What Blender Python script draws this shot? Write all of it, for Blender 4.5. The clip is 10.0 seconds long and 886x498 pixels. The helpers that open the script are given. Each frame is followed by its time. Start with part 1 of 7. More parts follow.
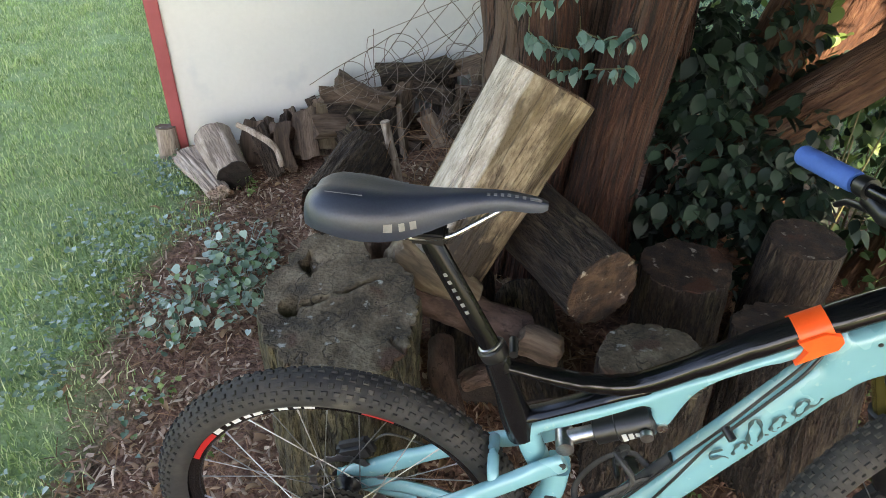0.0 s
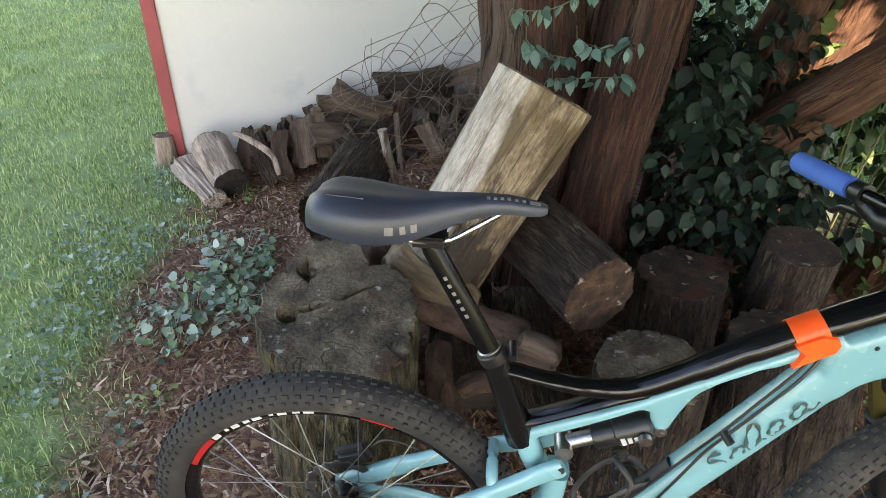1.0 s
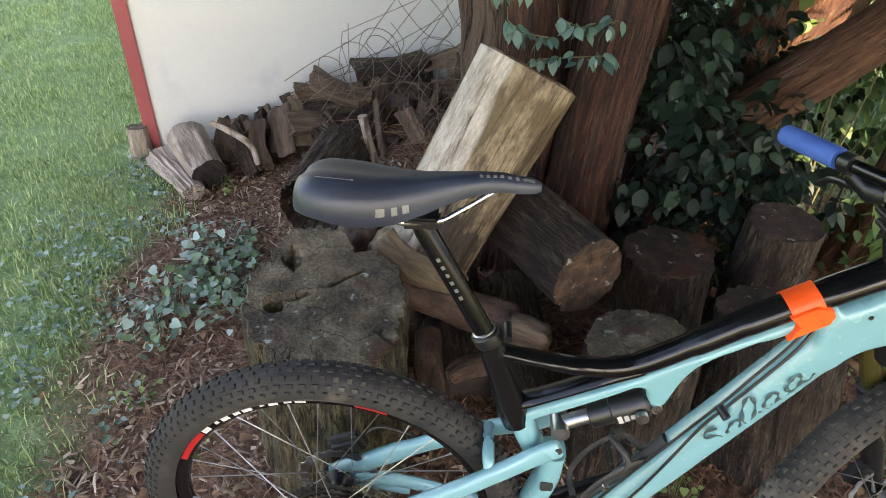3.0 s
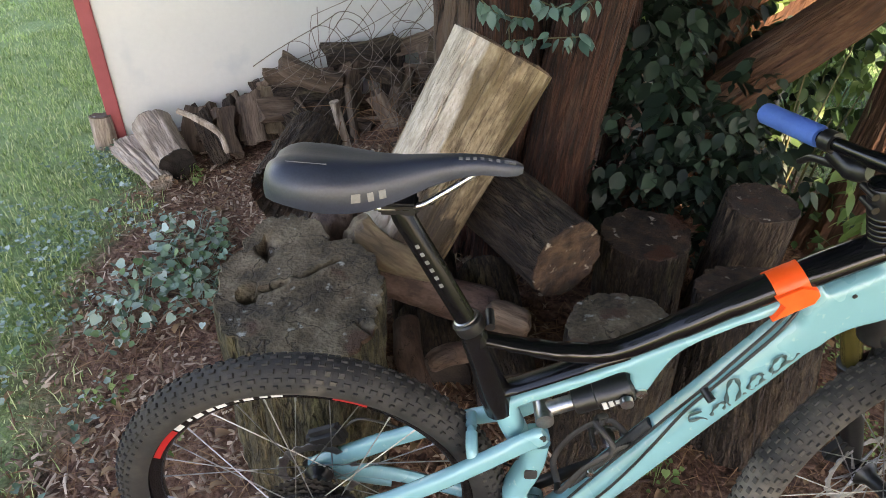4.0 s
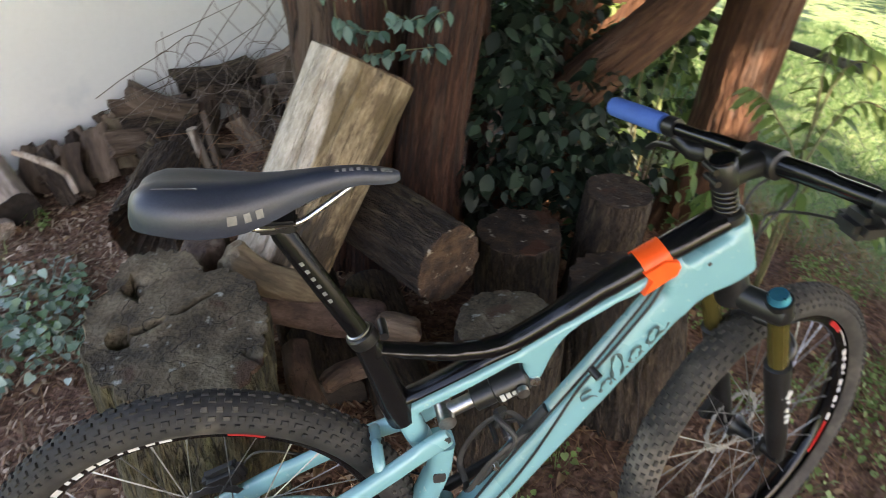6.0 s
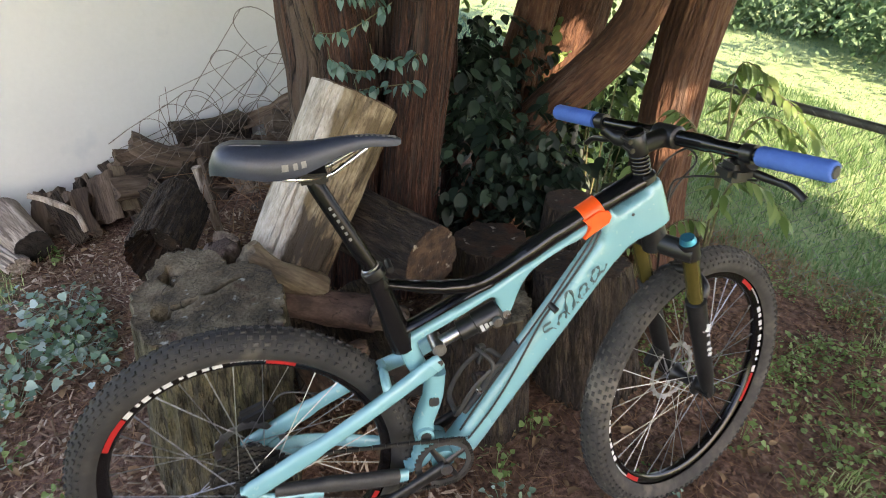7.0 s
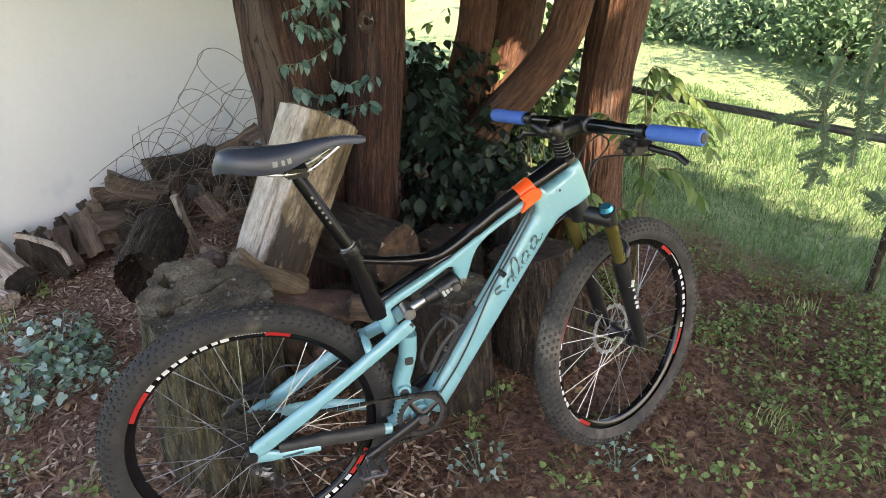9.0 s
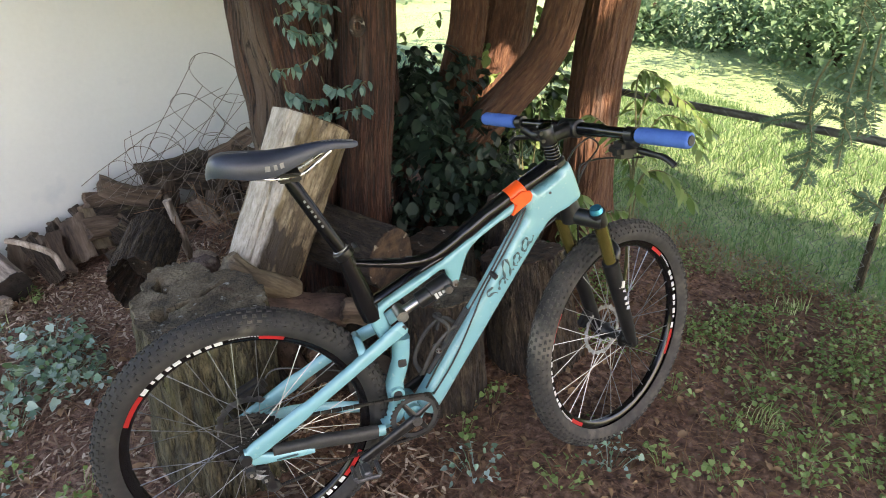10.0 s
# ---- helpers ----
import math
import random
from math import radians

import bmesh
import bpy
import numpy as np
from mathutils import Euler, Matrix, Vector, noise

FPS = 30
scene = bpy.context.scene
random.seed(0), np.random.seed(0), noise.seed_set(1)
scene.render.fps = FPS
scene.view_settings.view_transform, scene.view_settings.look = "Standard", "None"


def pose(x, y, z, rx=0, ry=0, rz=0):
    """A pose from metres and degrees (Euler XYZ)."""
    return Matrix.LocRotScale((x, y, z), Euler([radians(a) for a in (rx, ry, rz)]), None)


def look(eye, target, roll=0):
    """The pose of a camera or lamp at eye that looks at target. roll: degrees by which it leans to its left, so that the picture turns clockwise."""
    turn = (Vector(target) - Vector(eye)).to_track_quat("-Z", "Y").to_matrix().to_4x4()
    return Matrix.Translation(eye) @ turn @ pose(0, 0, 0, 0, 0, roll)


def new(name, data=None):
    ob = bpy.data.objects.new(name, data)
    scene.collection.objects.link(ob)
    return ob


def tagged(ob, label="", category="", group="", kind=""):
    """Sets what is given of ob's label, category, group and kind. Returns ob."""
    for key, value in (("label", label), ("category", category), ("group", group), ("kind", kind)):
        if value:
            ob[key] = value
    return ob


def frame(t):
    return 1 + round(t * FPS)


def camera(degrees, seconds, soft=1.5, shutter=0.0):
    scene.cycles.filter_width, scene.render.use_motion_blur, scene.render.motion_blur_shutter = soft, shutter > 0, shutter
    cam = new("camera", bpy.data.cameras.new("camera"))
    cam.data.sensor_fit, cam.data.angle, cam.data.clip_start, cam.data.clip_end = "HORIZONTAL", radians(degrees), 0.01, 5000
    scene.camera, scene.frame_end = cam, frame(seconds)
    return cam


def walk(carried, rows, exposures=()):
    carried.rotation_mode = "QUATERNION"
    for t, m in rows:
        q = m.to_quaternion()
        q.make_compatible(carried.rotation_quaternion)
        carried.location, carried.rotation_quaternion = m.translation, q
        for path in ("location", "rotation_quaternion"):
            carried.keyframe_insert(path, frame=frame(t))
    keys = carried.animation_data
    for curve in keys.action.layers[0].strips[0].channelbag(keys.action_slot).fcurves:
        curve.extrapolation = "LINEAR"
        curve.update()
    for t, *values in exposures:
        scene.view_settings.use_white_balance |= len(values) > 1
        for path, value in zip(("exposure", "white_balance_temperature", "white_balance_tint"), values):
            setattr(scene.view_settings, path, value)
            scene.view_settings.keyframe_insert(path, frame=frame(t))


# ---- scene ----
cam = camera(67.8, 10.0, soft=0.8, shutter=0.5)
PATH = [
    (0.0, (0.2739, -0.6640, 1.5365), (0.2061, 0.1420, 0.9485), 2.11),
    (0.5, (0.2731, -0.6668, 1.5338), (0.2099, 0.1438, 0.9516), 2.47),
    (1.0, (0.2691, -0.6734, 1.5328), (0.2067, 0.1420, 0.9572), 2.41),
    (1.5, (0.2647, -0.6745, 1.5358), (0.2004, 0.1391, 0.9579), 2.31),
    (2.0, (0.2670, -0.6737, 1.5240), (0.2113, 0.1416, 0.9477), 2.74),
    (2.5, (0.2597, -0.6730, 1.5198), (0.2124, 0.1402, 0.9398), 2.51),
    (4.0, (0.2471, -0.6429, 1.4952), (0.2545, 0.1546, 0.8920), 2.61),
    (4.5, (0.2437, -0.6366, 1.4856), (0.2649, 0.1605, 0.8820), 3.88),
    (5.0, (0.2518, -0.6287, 1.4744), (0.3110, 0.1638, 0.8675), 4.60),
    (5.5, (0.2631, -0.6304, 1.4837), (0.3950, 0.1614, 0.8873), 5.43),
    (6.0, (0.2380, -0.6498, 1.4894), (0.4287, 0.1449, 0.9132), 3.78),
    (6.2, (0.2208, -0.6975, 1.5075), (0.4434, 0.0937, 0.9379), 3.19),
    (7.3, (0.1099, -1.1078, 1.4813), (0.3622, -0.2624, 1.0106), 3.35),
    (7.5, (0.1010, -1.1861, 1.4937), (0.3906, -0.3563, 1.0168), 2.72),
    (8.0, (0.0919, -1.2576, 1.5096), (0.3914, -0.4241, 1.0452), 0.67),
    (8.5, (0.0782, -1.2611, 1.5133), (0.3776, -0.4190, 1.0646), 0.08),
    (9.0, (0.0594, -1.2581, 1.5110), (0.3552, -0.4142, 1.0634), 0.00),
    (9.5, (0.0473, -1.2675, 1.5111), (0.3404, -0.4220, 1.0648), 0.18),
    (10.0, (0.0586, -1.2710, 1.5170), (0.3643, -0.4287, 1.0731), -0.11),
]
walk(cam, [(t, look(eye, target, roll)) for t, eye, target, roll in PATH], [(0.0, 2.56, 7900, 18), (2.0, 2.56, 7950, 19), (4.0, 2.54, 8150, 23), (6.0, 2.42, 8100, 22), (7.5, 2.44, 8000, 22), (9.0, 2.40, 7850, 22), (10.0, 2.40, 7850, 22)])

# ---- light ----
SUN_AZ, SUN_EL = radians(-62), radians(40)      # azimuth from +x towards +y
world = bpy.data.worlds.new("sky")
scene.world = world
world.use_nodes = True
wn = world.node_tree
sky = wn.nodes.new("ShaderNodeTexSky")
sky.sky_type, sky.sun_disc = "NISHITA", False
sky.sun_elevation, sky.sun_rotation = SUN_EL, radians(90) - SUN_AZ
wn.links.new(sky.outputs[0], wn.nodes["Background"].inputs[0])
wn.nodes["Background"].inputs[1].default_value = 0.15
sun = new("sun", bpy.data.lights.new("sun", "SUN"))
sun.data.energy, sun.data.angle, sun.data.color = 4.4, radians(0.6), (1.0, 0.90, 0.74)
sun.matrix_world = look((0, 0, 0), (-math.cos(SUN_AZ) * math.cos(SUN_EL), -math.sin(SUN_AZ) * math.cos(SUN_EL), -math.sin(SUN_EL)))


# ---- materials ----
def material(name, colors, scale=20.0, rough=0.7, bump=0.3, stretch=(1, 1, 1), metal=0.0, fine=6.0, vary=0.15, coat=0.0,
             translucent=0.0, patches=None, bump_scale=1.0, spec=0.5, furrow=None, patches2=None, grain=False, bare=None):
    """A procedural surface: a ramp of colours over two scales of noise, bump of the same grain, a shift of tone from thing to thing.
    patches: (colour, scale, amount) of a second stain on top."""
    m = bpy.data.materials.new(name)
    m.use_nodes = True
    nt = m.node_tree
    N, Lk = nt.nodes, nt.links.new
    bsdf = N["Principled BSDF"]
    tc = N.new("ShaderNodeTexCoord")
    info = N.new("ShaderNodeObjectInfo")
    mp = N.new("ShaderNodeMapping")
    mp.inputs["Scale"].default_value = stretch
    off = N.new("ShaderNodeVectorMath")
    off.operation = "SCALE"
    off.inputs[0].default_value = (17.3, 9.1, 5.7)
    Lk(info.outputs["Random"], off.inputs["Scale"])
    Lk(off.outputs[0], mp.inputs["Location"])
    if grain:
        ga = N.new("ShaderNodeAttribute")
        ga.attribute_name = "grain"
        place = ga.outputs["Vector"]
    else:
        place = tc.outputs["Object"]
    Lk(place, mp.inputs["Vector"])
    n1, n2 = N.new("ShaderNodeTexNoise"), N.new("ShaderNodeTexNoise")
    n1.inputs["Scale"].default_value, n1.inputs["Detail"].default_value = scale, 5
    n2.inputs["Scale"].default_value, n2.inputs["Detail"].default_value = scale * fine, 3
    Lk(mp.outputs[0], n1.inputs["Vector"]), Lk(mp.outputs[0], n2.inputs["Vector"])
    mix = N.new("ShaderNodeMath")
    mix.operation = "MULTIPLY_ADD"
    mix.inputs[1].default_value = 0.45
    Lk(n2.outputs["Fac"], mix.inputs[0])
    half = N.new("ShaderNodeMath")
    half.operation = "MULTIPLY_ADD"
    half.inputs[1].default_value, half.inputs[2].default_value = 1.15, -0.3
    Lk(n1.outputs["Fac"], half.inputs[0])
    Lk(half.outputs[0], mix.inputs[2])
    ramp = N.new("ShaderNodeValToRGB")
    el = ramp.color_ramp.elements
    for i, c in enumerate(colors):
        p = 0.28 + 0.44 * i / max(1, len(colors) - 1)
        e = el[i] if i < 2 else el.new(p)
        e.position, e.color = p, (*c, 1)
    Lk(mix.outputs[0], ramp.inputs[0])
    col = ramp.outputs[0]
    if patches:
        pn = N.new("ShaderNodeTexNoise")
        pn.inputs["Scale"].default_value, pn.inputs["Detail"].default_value = patches[1], 6
        Lk(mp.outputs[0], pn.inputs["Vector"])
        pr = N.new("ShaderNodeValToRGB")
        pr.color_ramp.elements[0].position, pr.color_ramp.elements[1].position = 0.62 - patches[2] * 0.3, 0.70 - patches[2] * 0.3
        Lk(pn.outputs["Fac"], pr.inputs[0])
        pm = N.new("ShaderNodeMix")
        pm.data_type = "RGBA"
        Lk(pr.outputs[0], pm.inputs["Factor"]), Lk(col, pm.inputs["A"])
        pm.inputs["B"].default_value = (*patches[0], 1)
        col = pm.outputs["Result"]
    tall = mix.outputs[0]
    if patches2:
        pn = N.new("ShaderNodeTexNoise")
        pn.inputs["Scale"].default_value, pn.inputs["Detail"].default_value = patches2[1], 7
        pv = N.new("ShaderNodeVectorMath")
        pv.operation = "ADD"
        pv.inputs[1].default_value = (3.1, 7.7, 1.3)
        Lk(mp.outputs[0], pv.inputs[0]), Lk(pv.outputs[0], pn.inputs["Vector"])
        pr = N.new("ShaderNodeValToRGB")
        pr.color_ramp.elements[0].position, pr.color_ramp.elements[1].position = 0.62 - patches2[2] * 0.3, 0.66 - patches2[2] * 0.3
        Lk(pn.outputs["Fac"], pr.inputs[0])
        pm = N.new("ShaderNodeMix")
        pm.data_type = "RGBA"
        Lk(pr.outputs[0], pm.inputs["Factor"]), Lk(col, pm.inputs["A"])
        pm.inputs["B"].default_value = (*patches2[0], 1)
        col = pm.outputs["Result"]
    if furrow:
        fm = N.new("ShaderNodeMapping")
        fm.inputs["Scale"].default_value = (furrow[0], furrow[0], furrow[0] * furrow[1])
        Lk(place, fm.inputs["Vector"]), Lk(off.outputs[0], fm.inputs["Location"])
        dn = N.new("ShaderNodeTexNoise")
        dn.inputs["Scale"].default_value, dn.inputs["Detail"].default_value = 1.6, 4
        Lk(fm.outputs[0], dn.inputs["Vector"])
        dv = N.new("ShaderNodeVectorMath")
        dv.operation = "MULTIPLY_ADD"
        dv.inputs[1].default_value = (1.5, 1.5, 1.5)
        Lk(dn.outputs["Color"], dv.inputs[0]), Lk(fm.outputs[0], dv.inputs[2])
        vo = N.new("ShaderNodeTexVoronoi")
        vo.feature = "DISTANCE_TO_EDGE"
        vo.inputs["Scale"].default_value = 1.0
        Lk(dv.outputs[0], vo.inputs["Vector"])
        fr = N.new("ShaderNodeMapRange")
        fr.interpolation_type = "SMOOTHSTEP"
        fr.inputs["From Max"].default_value = furrow[2]
        Lk(vo.outputs["Distance"], fr.inputs["Value"])
        # the furrows come and go: a broad noise fills some of them up
        bk = N.new("ShaderNodeTexNoise")
        bk.inputs["Scale"].default_value, bk.inputs["Detail"].default_value = 0.9, 4
        Lk(fm.outputs[0], bk.inputs["Vector"])
        bm_ = N.new("ShaderNodeMapRange")
        bm_.inputs["From Min"].default_value, bm_.inputs["From Max"].default_value = 0.40, 0.62
        bm_.inputs["To Min"].default_value, bm_.inputs["To Max"].default_value = 0.0, 0.8
        Lk(bk.outputs["Fac"], bm_.inputs["Value"])
        mxx = N.new("ShaderNodeMath")
        mxx.operation = "MAXIMUM"
        Lk(fr.outputs[0], mxx.inputs[0]), Lk(bm_.outputs[0], mxx.inputs[1])
        fr = mxx
        fx = N.new("ShaderNodeMix")
        fx.data_type = "RGBA"
        fx.inputs["A"].default_value = (*[c * 0.7 for c in colors[0]], 1)
        Lk(fr.outputs[0], fx.inputs["Factor"]), Lk(col, fx.inputs["B"])
        col = fx.outputs["Result"]
        fh = N.new("ShaderNodeMath")
        fh.operation = "MULTIPLY_ADD"
        fh.inputs[1].default_value = 0.8
        Lk(fr.outputs[0], fh.inputs[0]), Lk(mix.outputs[0], fh.inputs[2])
        tall = fh.outputs[0]
    if bare:
        # a worn face: where the attribute says so, ragged at its rim, the wood has other colours
        fa = N.new("ShaderNodeAttribute")
        fa.attribute_name = "bare"
        rn = N.new("ShaderNodeTexNoise")
        rn.inputs["Scale"].default_value, rn.inputs["Detail"].default_value = 13, 7
        Lk(mp.outputs[0], rn.inputs["Vector"])
        ad = N.new("ShaderNodeMath")
        ad.operation = "ADD"
        Lk(fa.outputs["Fac"], ad.inputs[0]), Lk(rn.outputs["Fac"], ad.inputs[1])
        br = N.new("ShaderNodeMapRange")
        br.inputs["From Min"].default_value, br.inputs["From Max"].default_value = 0.90, 1.10
        Lk(ad.outputs[0], br.inputs["Value"])
        r2 = N.new("ShaderNodeValToRGB")
        for i, c in enumerate(bare):
            e = r2.color_ramp.elements[i] if i < 2 else r2.color_ramp.elements.new(0.7)
            e.position, e.color = 0.3 + 0.2 * i, (*c, 1)
        Lk(mix.outputs[0], r2.inputs[0])
        bx = N.new("ShaderNodeMix")
        bx.data_type = "RGBA"
        Lk(br.outputs[0], bx.inputs["Factor"]), Lk(col, bx.inputs["A"]), Lk(r2.outputs[0], bx.inputs["B"])
        col = bx.outputs["Result"]
    hsv = N.new("ShaderNodeHueSaturation")
    vr = N.new("ShaderNodeMapRange")
    vr.inputs["To Min"].default_value, vr.inputs["To Max"].default_value = 1 - vary, 1 + vary
    Lk(info.outputs["Random"], vr.inputs["Value"]), Lk(vr.outputs[0], hsv.inputs["Value"])
    Lk(col, hsv.inputs["Color"])
    Lk(hsv.outputs[0], bsdf.inputs["Base Color"])
    bsdf.inputs["Metallic"].default_value = metal
    bsdf.inputs["Coat Weight"].default_value = coat
    bsdf.inputs["Coat Roughness"].default_value = 0.08
    bsdf.inputs["Specular IOR Level"].default_value = spec
    rr = N.new("ShaderNodeMapRange")
    rr.inputs["To Min"].default_value, rr.inputs["To Max"].default_value = max(0.02, rough - 0.12), min(1, rough + 0.12)
    Lk(n1.outputs["Fac"], rr.inputs["Value"]), Lk(rr.outputs[0], bsdf.inputs["Roughness"])
    if bump:
        b = N.new("ShaderNodeBump")
        b.inputs["Strength"].default_value, b.inputs["Distance"].default_value = bump, 0.01 * bump_scale
        Lk(tall, b.inputs["Height"]), Lk(b.outputs[0], bsdf.inputs["Normal"])
    if translucent:
        tr = N.new("ShaderNodeBsdfTranslucent")
        Lk(hsv.outputs[0], tr.inputs["Color"])
        ms = N.new("ShaderNodeMixShader")
        ms.inputs[0].default_value = translucent
        Lk(bsdf.outputs[0], ms.inputs[1]), Lk(tr.outputs[0], ms.inputs[2])
        Lk(ms.outputs[0], N["Material Output"].inputs["Surface"])
    return m


def leafy(name, colors, rough=0.5, translucent=0.35):
    """Leaves and blades: tone by island, with translucency."""
    m = bpy.data.materials.new(name)
    m.use_nodes = True
    N, Lk = m.node_tree.nodes, m.node_tree.links.new
    bsdf = N["Principled BSDF"]
    g = N.new("ShaderNodeNewGeometry")
    ramp = N.new("ShaderNodeValToRGB")
    el = ramp.color_ramp.elements
    for i, c in enumerate(colors):
        p = i / max(1, len(colors) - 1)
        e = el[i] if i < 2 else el.new(p)
        e.position, e.color = p, (*c, 1)
    Lk(g.outputs["Random Per Island"], ramp.inputs[0])
    Lk(ramp.outputs[0], bsdf.inputs["Base Color"])
    bsdf.inputs["Roughness"].default_value = rough
    bsdf.inputs["Specular IOR Level"].default_value = 0.35
    tr = N.new("ShaderNodeBsdfTranslucent")
    Lk(ramp.outputs[0], tr.inputs["Color"])
    ms = N.new("ShaderNodeMixShader")
    ms.inputs[0].default_value = translucent
    Lk(bsdf.outputs[0], ms.inputs[1]), Lk(tr.outputs[0], ms.inputs[2])
    Lk(ms.outputs[0], N["Material Output"].inputs["Surface"])
    return m


PAINT = material("celeste_paint", [(0.1417, 0.3344, 0.3737), (0.1692, 0.3737, 0.4091)], 3, 0.26, 0.0, coat=0.6, vary=0.0, patches=((0.25, 0.42, 0.42), 60, -0.05))
GLOSS = material("gloss_black_paint", [(0.003, 0.003, 0.004), (0.006, 0.006, 0.007)], 8, 0.19, 0.0, coat=0.3, vary=0.0, spec=0.3)
POST_BLACK = material("satin_black_tube", [(0.004, 0.004, 0.005), (0.007, 0.007, 0.008)], 12, 0.20, 0.0, vary=0.0, spec=0.14)
BLACK = material("black_anodised", [(0.006, 0.006, 0.007), (0.015, 0.015, 0.016)], 30, 0.36, 0.05, vary=0.1)
MATT = material("matt_black_plastic", [(0.015, 0.015, 0.016), (0.035, 0.034, 0.033)], 40, 0.6, 0.1, vary=0.1)
VINYL = material("saddle_vinyl", [(0.016, 0.021, 0.036), (0.028, 0.035, 0.054)], 12, 0.40, 0.06, vary=0.0, fine=30)
RUBBER = material("dusty_rubber", [(0.0080, 0.0080, 0.0088), (0.0160, 0.0152, 0.0152), (0.0336, 0.0304, 0.0272)], 9, 0.8, 0.25, vary=0.05, patches=((0.080, 0.070, 0.058), 6, -0.02))
# paler rubber for the front tyre: its dust plus painted sunlight
DUSTY_SUNLIT_RUBBER = material("dusty_sunlit_rubber", [(0.016, 0.015, 0.014), (0.034, 0.031, 0.028), (0.070, 0.062, 0.052)], 9, 0.85, 0.25, vary=0.05, patches=((0.150, 0.130, 0.105), 5, 0.10))
STEEL = material("bright_steel", [(0.55, 0.55, 0.55), (0.75, 0.75, 0.75)], 40, 0.28, 0.03, metal=1.0, vary=0.05)
GREY_METAL = material("grey_alloy", [(0.25, 0.25, 0.26), (0.42, 0.42, 0.43)], 40, 0.35, 0.04, metal=1.0, vary=0.05)
DIRTY_METAL = material("greasy_steel", [(0.006, 0.006, 0.006), (0.040, 0.036, 0.032)], 60, 0.55, 0.1, metal=0.4, vary=0.1)
STANCHION = material("olive_gold_anodised", [(0.12, 0.095, 0.025), (0.17, 0.135, 0.045)], 6, 0.25, 0.0, metal=0.6, vary=0.0)
BLUE_FOAM = material("blue_foam_rubber", [(0.034, 0.105, 0.37), (0.047, 0.135, 0.45)], 30, 0.75, 0.15, vary=0.0)
TAPE = material("fluorescent_orange_tape", [(0.95, 0.075, 0.008), (1.0, 0.11, 0.015)], 20, 0.45, 0.12, vary=0.0)
RED_PRINT = material("red_print", [(0.3080, 0.0112, 0.0112), (0.3640, 0.0168, 0.0168)], 40, 0.4, 0.0, vary=0.0)
WHITE_PRINT = material("white_print", [(0.4464, 0.4464, 0.4464), (0.5400, 0.5400, 0.5328)], 40, 0.4, 0.0, vary=0.0)
GREY_PRINT = material("dark_grey_print", [(0.03, 0.065, 0.07), (0.04, 0.08, 0.085)], 40, 0.4, 0.0, vary=0.0)
GREY_PRINT_LIGHT = material("worn_grey_print", [(0.12, 0.12, 0.12), (0.20, 0.20, 0.20)], 40, 0.5, 0.0, vary=0.0)
ROTOR = material("brushed_disc_steel", [(0.20, 0.20, 0.20), (0.40, 0.40, 0.40)], 30, 0.40, 0.05, metal=0.5, vary=0.0)
CYAN_CAP = material("blue_anodised_cap", [(0.02, 0.22, 0.36), (0.04, 0.30, 0.45)], 30, 0.3, 0.0, metal=0.7, vary=0.0)

BARK = material("furrowed_grey_bark", [(0.0195, 0.0107, 0.0063), (0.0478, 0.0302, 0.0182), (0.0855, 0.0598, 0.0390)], 40, 0.92, 1.0, (1, 1, 0.30), vary=0.22, fine=4, bump_scale=2.2, patches=((0.135, 0.108, 0.062), 9, 0.08), furrow=(48, 0.16, 0.16))
MOSSY_BARK = material("mossy_ridged_bark", [(0.03315, 0.02635, 0.0136), (0.0799, 0.06715, 0.03485), (0.1326, 0.1148, 0.0663)], 40, 0.92, 1.0, (1, 1, 0.25), vary=0.1, fine=4, bump_scale=2.2, patches=((0.145, 0.142, 0.062), 8, 0.10), furrow=(44, 0.14, 0.16))
PLUM_BARK = material("smooth_plum_brown_bark", [(0.0398, 0.0214, 0.0161), (0.0803, 0.0474, 0.0360), (0.1262, 0.0842, 0.0650)], 30, 0.72, 0.6, (1, 1, 0.5), vary=0.25, fine=5, patches=((0.18, 0.135, 0.105), 14, 0.0), furrow=(14, 0.5, 0.02))
RED_BARK = material("red_brown_stringy_bark", [(0.0111, 0.0040, 0.0023), (0.0356, 0.0111, 0.0056), (0.0650, 0.0221, 0.0111), (0.1030, 0.0491, 0.0301)], 62, 0.9, 1.0, (1, 1, 0.11), vary=0.06, fine=4, bump_scale=2.2, patches=((0.105, 0.072, 0.054), 5, 0.22), grain=True, furrow=(30, 0.06, 0.06))
# limb bark made redder and lighter: warm sunlight put into the colour
LIMB_BARK = material("sun_reddened_limb_bark", [(0.044, 0.017, 0.008), (0.066, 0.026, 0.012), (0.088, 0.038, 0.018), (0.118, 0.062, 0.034)], 60, 0.88, 1.0, (1, 1, 0.22), vary=0.06, fine=3, bump_scale=1.4, patches=((0.115, 0.076, 0.056), 9, 0.08), grain=True)
CUT_DARK = material("weathered_cut_end", [(0.0493, 0.0340, 0.0229), (0.1020, 0.0765, 0.0553), (0.1547, 0.1249, 0.0935)], 20, 0.88, 0.9, vary=0.12, fine=7, bump_scale=0.8, patches=((0.30, 0.29, 0.24), 22, 0.06), patches2=((0.078, 0.045, 0.026), 8, 0.14), furrow=(8, 1.0, 0.02))
STUMP_TOP = material("mossy_weathered_stump_top", [(0.0385, 0.0285, 0.0169), (0.1085, 0.0840, 0.0520), (0.2013, 0.1620, 0.1066)], 16, 0.9, 1.0, vary=0.1, fine=7, bump_scale=1.2, patches=((0.36, 0.37, 0.33), 30, -0.06), patches2=((0.075, 0.038, 0.022), 5, 0.10), furrow=(6, 1.0, 0.02))
